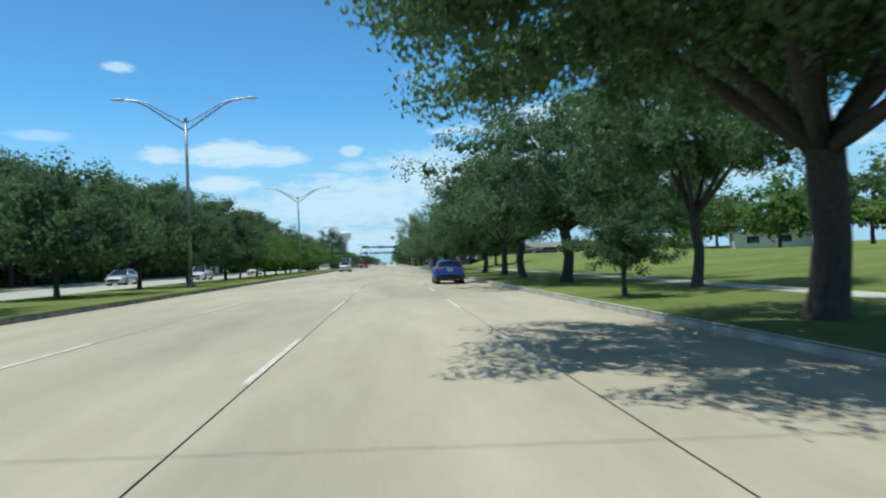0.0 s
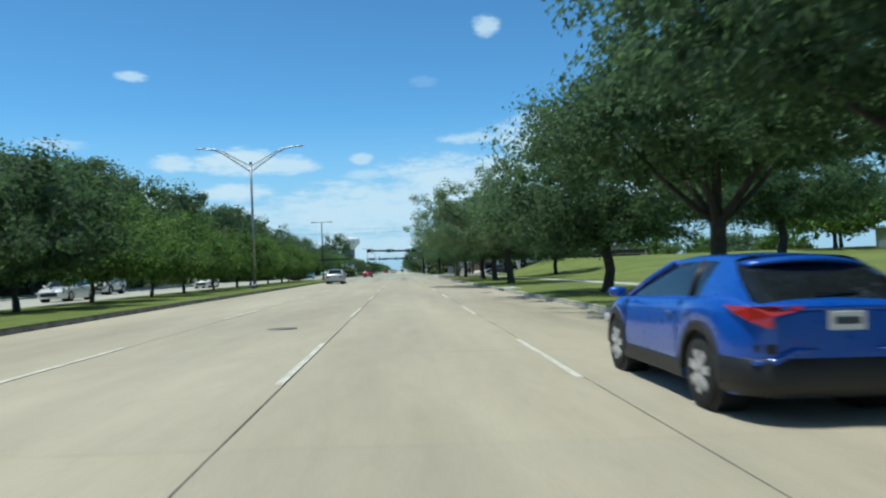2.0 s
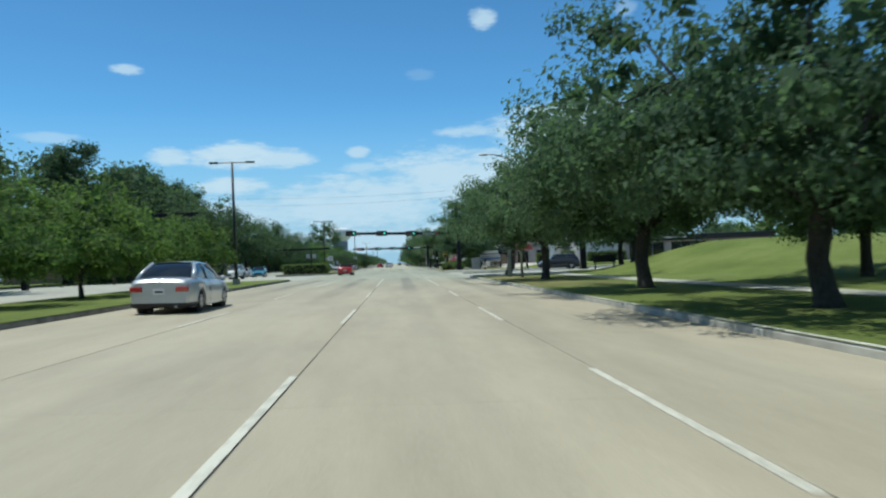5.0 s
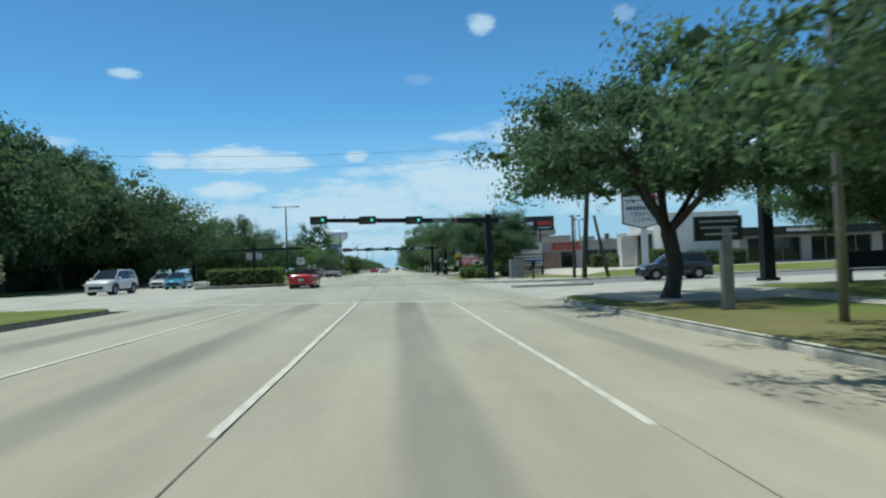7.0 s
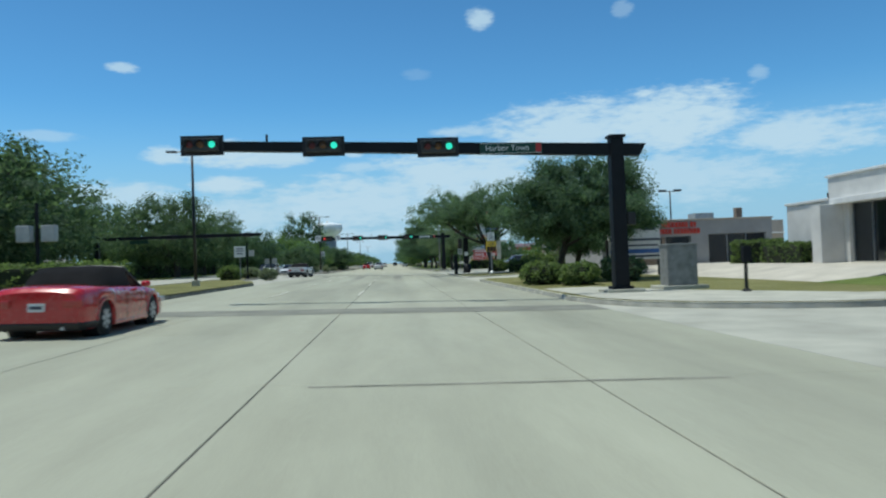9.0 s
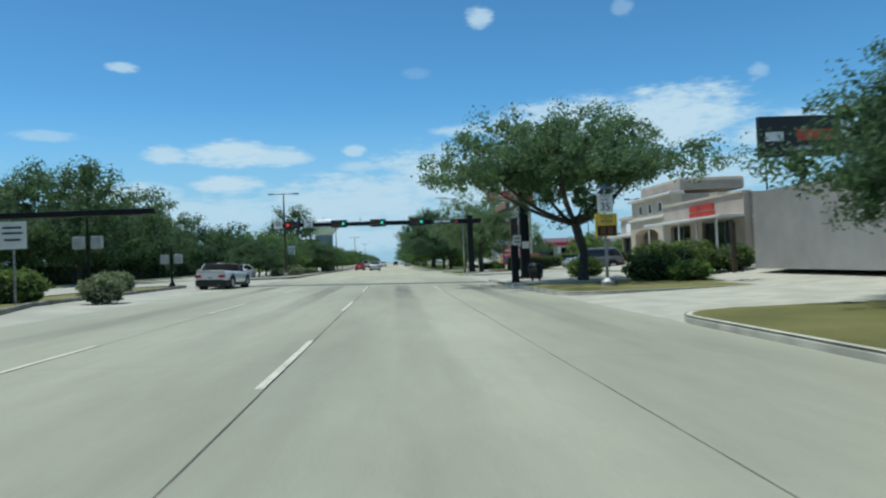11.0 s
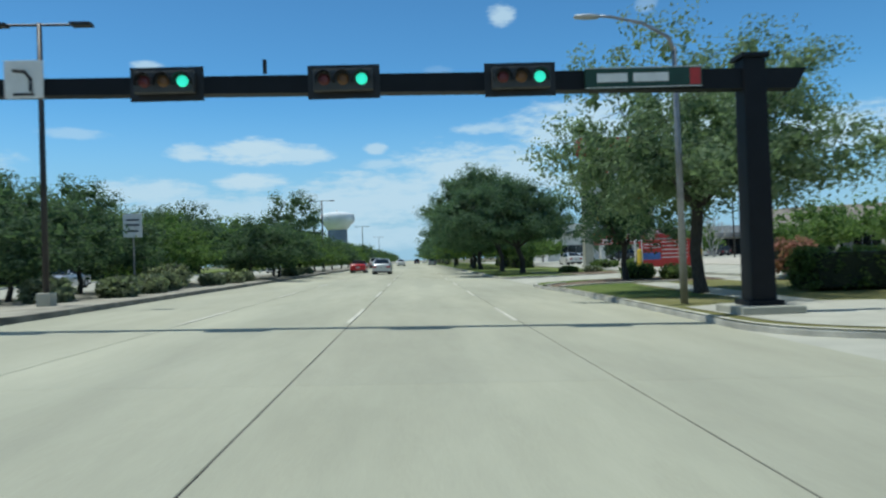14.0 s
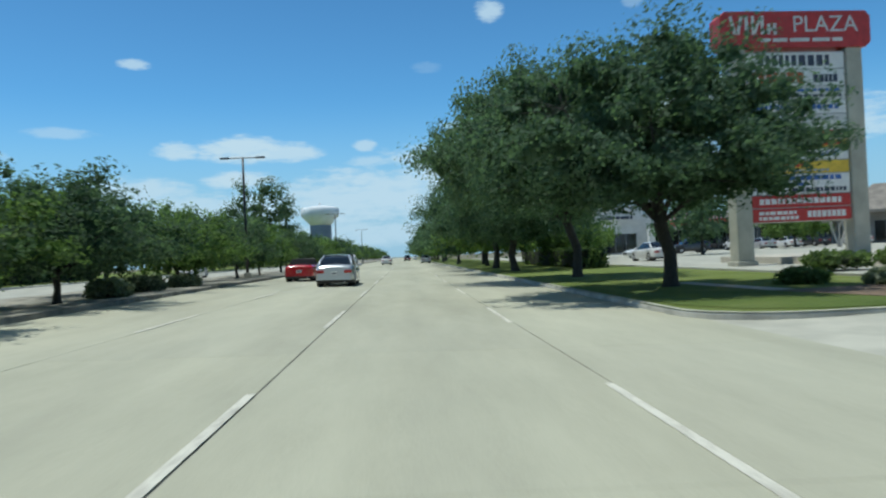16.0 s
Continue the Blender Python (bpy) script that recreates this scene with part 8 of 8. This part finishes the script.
board_sign(21.7, 209.5, 0.45, 4.6, 2.2, 7.9, "dark restaurant sign board on a tall post", M_BLACK, [(M_WHITE, [(-1.45, 6.8, 1.0, 0.5)]), (M_REDL, [(0.9, 6.85, 2.2, 0.6)]), (M_CABINET, [(0.8, 6.15, 2.0, 0.22)])], posts=(0.15,))
board_sign(7.5, 117.4, ZV, 1.2, 0.6, 2.28, "black sign board on a thin grey post", M_BLACK, [(M_CABINET, [(0, 2.15, 0.95, 0.05), (0, 2.0, 0.9, 0.05), (0.05, 1.84, 0.8, 0.05)])], posts=(0.2,), post_mat=M_POLE_GREY, d=0.1)
board_sign(16.2, 188.6, 0.3, 1.9, 0.9, 5.3, "dark shop sign board on a post", M_BLACK, [(M_CABINET, [(0, 4.85, 1.5, 0.12)])], posts=(0,))
board_sign(14.3, 179.8, ZV, 3.2, 2.5, 3.5, "white shop directory board with dark lettering and blue stripes", M_WHITE, [(M_BLUEP, [(0, 1.5, 3.1, 0.26)]), (M_INK, [(-0.9, 3.0, 0.8, 0.5), (0.1, 3.05, 0.7, 0.4), (0.9, 2.9, 0.8, 0.3), (0, 2.2, 3.1, 0.14), (0, 1.85, 3.0, 0.1), (0, 1.2, 3.0, 0.12)])], posts=(-1.6, 1.6))
board_sign(15.85, 269.6, 0.12, 3.3, 1.75, 2.0, "red and blue plaza notice board", M_RED, [(M_WHITE, [(0.6, 1.85, 1.7, 0.06), (0.6, 1.6, 1.7, 0.06), (0.6, 1.35, 1.7, 0.06), (0.6, 1.1, 1.7, 0.06), (0.6, 0.85, 1.7, 0.06), (-0.9, 1.7, 1.1, 0.06), (-0.9, 1.5, 1.1, 0.06)]), (M_BLUEP, [(-0.95, 0.95, 1.2, 0.45)])], posts=(-1.3, 1.3))


def plaza_pylon():
    ob = root("plaza_sign", "tall plaza pylon sign with a red header and tenant panels", "sign", pose(19.5, 293.0, ZV + 0.02, 0, 0, 3) @ Matrix.Diagonal((1.08, 1.05, 1.06, 1)))
    for s in (-1, 1):
        part("post", box(B(), (s * 2.85, 0, 5.1), (0.8, 0.8, 10.2), bevel=0.08), M_WALK, ob, "square stucco post")
        part("post_foot", box(B(), (s * 2.85, 0, 0.12), (1.0, 1.0, 0.34), bevel=0.05), M_WALK, ob)
    part("panel_case", box(B(), (0, 0, 6.02), (4.92, 0.5, 8.0), bevel=0.03), M_CABINET, ob)
    hd = B()
    out = [(-3.65, 10.4), (-3.4, 10.15), (3.4, 10.15), (3.65, 10.4), (3.65, 11.6), (3.4, 11.85), (-3.4, 11.85), (-3.65, 11.6)]
    a = [hd.verts.new((x, -0.5, z)) for x, z in out]
    b = [hd.verts.new((x, 0.5, z)) for x, z in out]
    hd.faces.new(a)
    hd.faces.new(list(reversed(b)))
    for i in range(8):
        hd.faces.new((a[i], a[(i + 1) % 8], b[(i + 1) % 8], b[i]))
    bmesh.ops.recalc_face_normals(hd, faces=hd.faces)
    part("header", hd, M_RED, ob, "red header with pale lettering")
    # the name as plain strokes, then the word that can be read
    for x, w, h, lean in ((-3.05, 0.15, 0.86, 14), (-2.72, 0.15, 0.86, -14), (-2.38, 0.16, 0.86, 0), (-2.08, 0.15, 0.86, 0), (-1.86, 0.13, 0.86, -22), (-1.63, 0.15, 0.86, 0), (-1.2, 0.42, 0.16, 0), (-1.32, 0.14, 0.5, 0), (-1.02, 0.14, 0.55, 0)):
        bm = box(B(), (0, 0, 0), (w, 0.012, h))
        part("lettering_block", bm, M_OFFWHITE, ob, m=pose(x, -0.507, 11.2 if h > 0.6 else 11.02, 0, -lean, 0))
    lettering("lettering", "PLAZA", 1.08, M_OFFWHITE, ob, pose(1.42, -0.512, 11.2, 90, 0, 0))
    bars("lettering_block", M_OFFWHITE, ob, [(-1.5, 10.5, 0.5, 0.17), (-0.8, 10.5, 0.7, 0.17), (0.15, 10.5, 0.95, 0.17), (1.2, 10.5, 0.85, 0.17), (2.0, 10.5, 0.5, 0.17)], -0.51)
    r = random.Random(4)

    def words(zc, x0, x1, h, lo, hi, gap):
        rows, x = [], x0
        while x < x1 - lo:
            w = min(r.uniform(lo, hi), x1 - x)
            rows.append((x + w / 2, zc, w, h))
            x += w + gap
        return rows
    z = 9.98
    # height, face, then each line of writing: colour, offset, from, to, letter height, letter widths, gap
    for h, mt, lines in ((0.80, M_WHITE, [(M_INK, 0.0, -1.75, 1.7, 0.5, 0.16, 0.34, 0.12)]),
                         (0.80, M_WHITE, [(M_REDL, 0.0, -2.2, 0.5, 0.5, 0.22, 0.36, 0.1), (M_INK, -0.05, 0.85, 2.2, 0.36, 0.12, 0.26, 0.05)]),
                         (0.66, M_OFFWHITE, [(M_BLUEP, 0.13, -2.1, 2.2, 0.13, 0.1, 0.5, 0.07), (M_INK, -0.14, -1.9, 2.2, 0.13, 0.1, 0.4, 0.07)]),
                         (0.66, M_WHITE, [(M_BLUEP, 0.0, -2.2, 2.2, 0.22, 0.14, 0.3, 0.08)]),
                         (0.66, M_OFFWHITE, [(M_CABINET, 0.1, -1.6, 2.0, 0.12, 0.1, 0.4, 0.08), (M_CABINET, -0.14, -1.8, 1.4, 0.12, 0.1, 0.4, 0.08)]),
                         (0.55, M_WHITE, [(M_INK, 0.0, -2.2, -0.6, 0.3, 0.12, 0.24, 0.08), (M_REDL, 0.0, -0.2, 2.2, 0.34, 0.24, 0.3, 0.14)]),
                         (0.42, M_YELLOW, [(M_REDL, 0.0, -2.2, 2.1, 0.17, 0.1, 0.3, 0.06)]),
                         (0.55, M_WHITE, [(M_BLUEP, 0.0, -2.2, -0.75, 0.3, 0.14, 0.26, 0.07)]),
                         (0.62, M_YELLOW, [(M_REDL, 0.1, -2.0, 0.4, 0.2, 0.12, 0.3, 0.06), (M_CABINET, -0.16, -2.0, 1.4, 0.1, 0.1, 0.3, 0.06)]),
                         (0.95, M_WHITE, [(M_BLUEP, 0.28, -2.0, 2.1, 0.22, 0.14, 0.34, 0.07), (M_BLUEP, 0.0, -2.2, 0.3, 0.16, 0.1, 0.3, 0.06), (M_INK, -0.28, -0.6, 2.2, 0.2, 0.1, 0.26, 0.06)]),
                         (0.62, M_RED, [(M_WHITE, 0.0, -2.05, 2.1, 0.26, 0.12, 0.26, 0.07)]),
                         (0.66, M_RED, [(M_WHITE, 0.1, -2.1, -0.2, 0.16, 0.1, 0.3, 0.06), (M_WHITE, -0.14, -2.1, -0.2, 0.16, 0.1, 0.3, 0.06), (M_WHITE, 0.0, 0.25, 2.15, 0.3, 0.16, 0.2, 0.06)])):
        zc = z - h / 2
        pn = part("tenant_panel", box(B(), (0, -0.27, zc), (4.8, 0.05, h - 0.05), bevel=0.01), mt, ob)
        for ink, dz, x0, x1, lh, lo, hi, gap in lines:
            bars("lettering_block", ink, pn, words(zc + dz, x0, x1, lh, lo, hi, gap), -0.305)
        if h == 0.55 and mt is M_WHITE and lines[0][0] is M_BLUEP:
            lettering("lettering", "RESTAURANT", 0.4, M_BLUEP, pn, pose(0.78, -0.307, zc, 90, 0, 0))
        z -= h


plaza_pylon()

# ---- the carriageway's concrete slabs ----
EDGES = (KL, -5.4, -1.8, 1.8, KR)
STEP = 6.16


def slab_mesh(x0, x1, length):
    """A slab with eased edges; its top follows the cross fall."""
    bm = B()
    g, c = 0.010, 0.008
    rings = []
    for inset, dz in ((0.0, -0.03), (0.0, -0.006), (c, 0.0)):
        rings.append([bm.verts.new((x, y, road_z(x) + dz)) for x, y in ((x0 + g + inset, 0.003 + inset), (x1 - g - inset, 0.003 + inset), (x1 - g - inset, length - 0.003 - inset), (x0 + g + inset, length - 0.003 - inset))])
    for a, b in zip(rings, rings[1:]):
        for k in range(4):
            bm.faces.new((a[k], a[(k + 1) % 4], b[(k + 1) % 4], b[k]))
    bm.faces.new(rings[-1])
    me = bpy.data.meshes.new("slab")
    bm.to_mesh(me)
    bm.free()
    me.materials.append(M_ROAD)
    return me


SLABS = [slab_mesh(a, b, STEP) for a, b in zip(EDGES, EDGES[1:])]
rng_slab = random.Random(9)
for k in range(-8, 54):
    for me in SLABS:
        s = new("slab", me)
        s.parent = ROAD
        s.location = (0, 157.1 - 20 * STEP + k * STEP - 0.0, rng_slab.uniform(-0.0015, 0.001))


def far_slabs():
    """The rest of the carriageway, ahead and behind, as one joined part."""
    vs, fs = [], []
    ys = [157.1 - 20 * STEP - 8 * STEP - STEP * (i + 1) for i in range(6)] + [157.1 + 34 * STEP + STEP * i for i in range(160)]
    for y in ys:
        for x0, x1 in zip(EDGES, EDGES[1:]):
            n = len(vs)
            vs += [(x, yy, road_z(x)) for x, yy in ((x0 + 0.012, y + 0.008), (x1 - 0.012, y + 0.008), (x1 - 0.012, y + STEP - 0.008), (x0 + 0.012, y + STEP - 0.008))]
            fs.append((n, n + 1, n + 2, n + 3))
    me = bpy.data.meshes.new("far_slabs")
    me.from_pydata(vs, [], fs)
    me.materials.append(M_ROAD)
    ob = new("far_slabs", me)
    ob.parent = ROAD
    ob["kind"] = "stuff"


far_slabs()
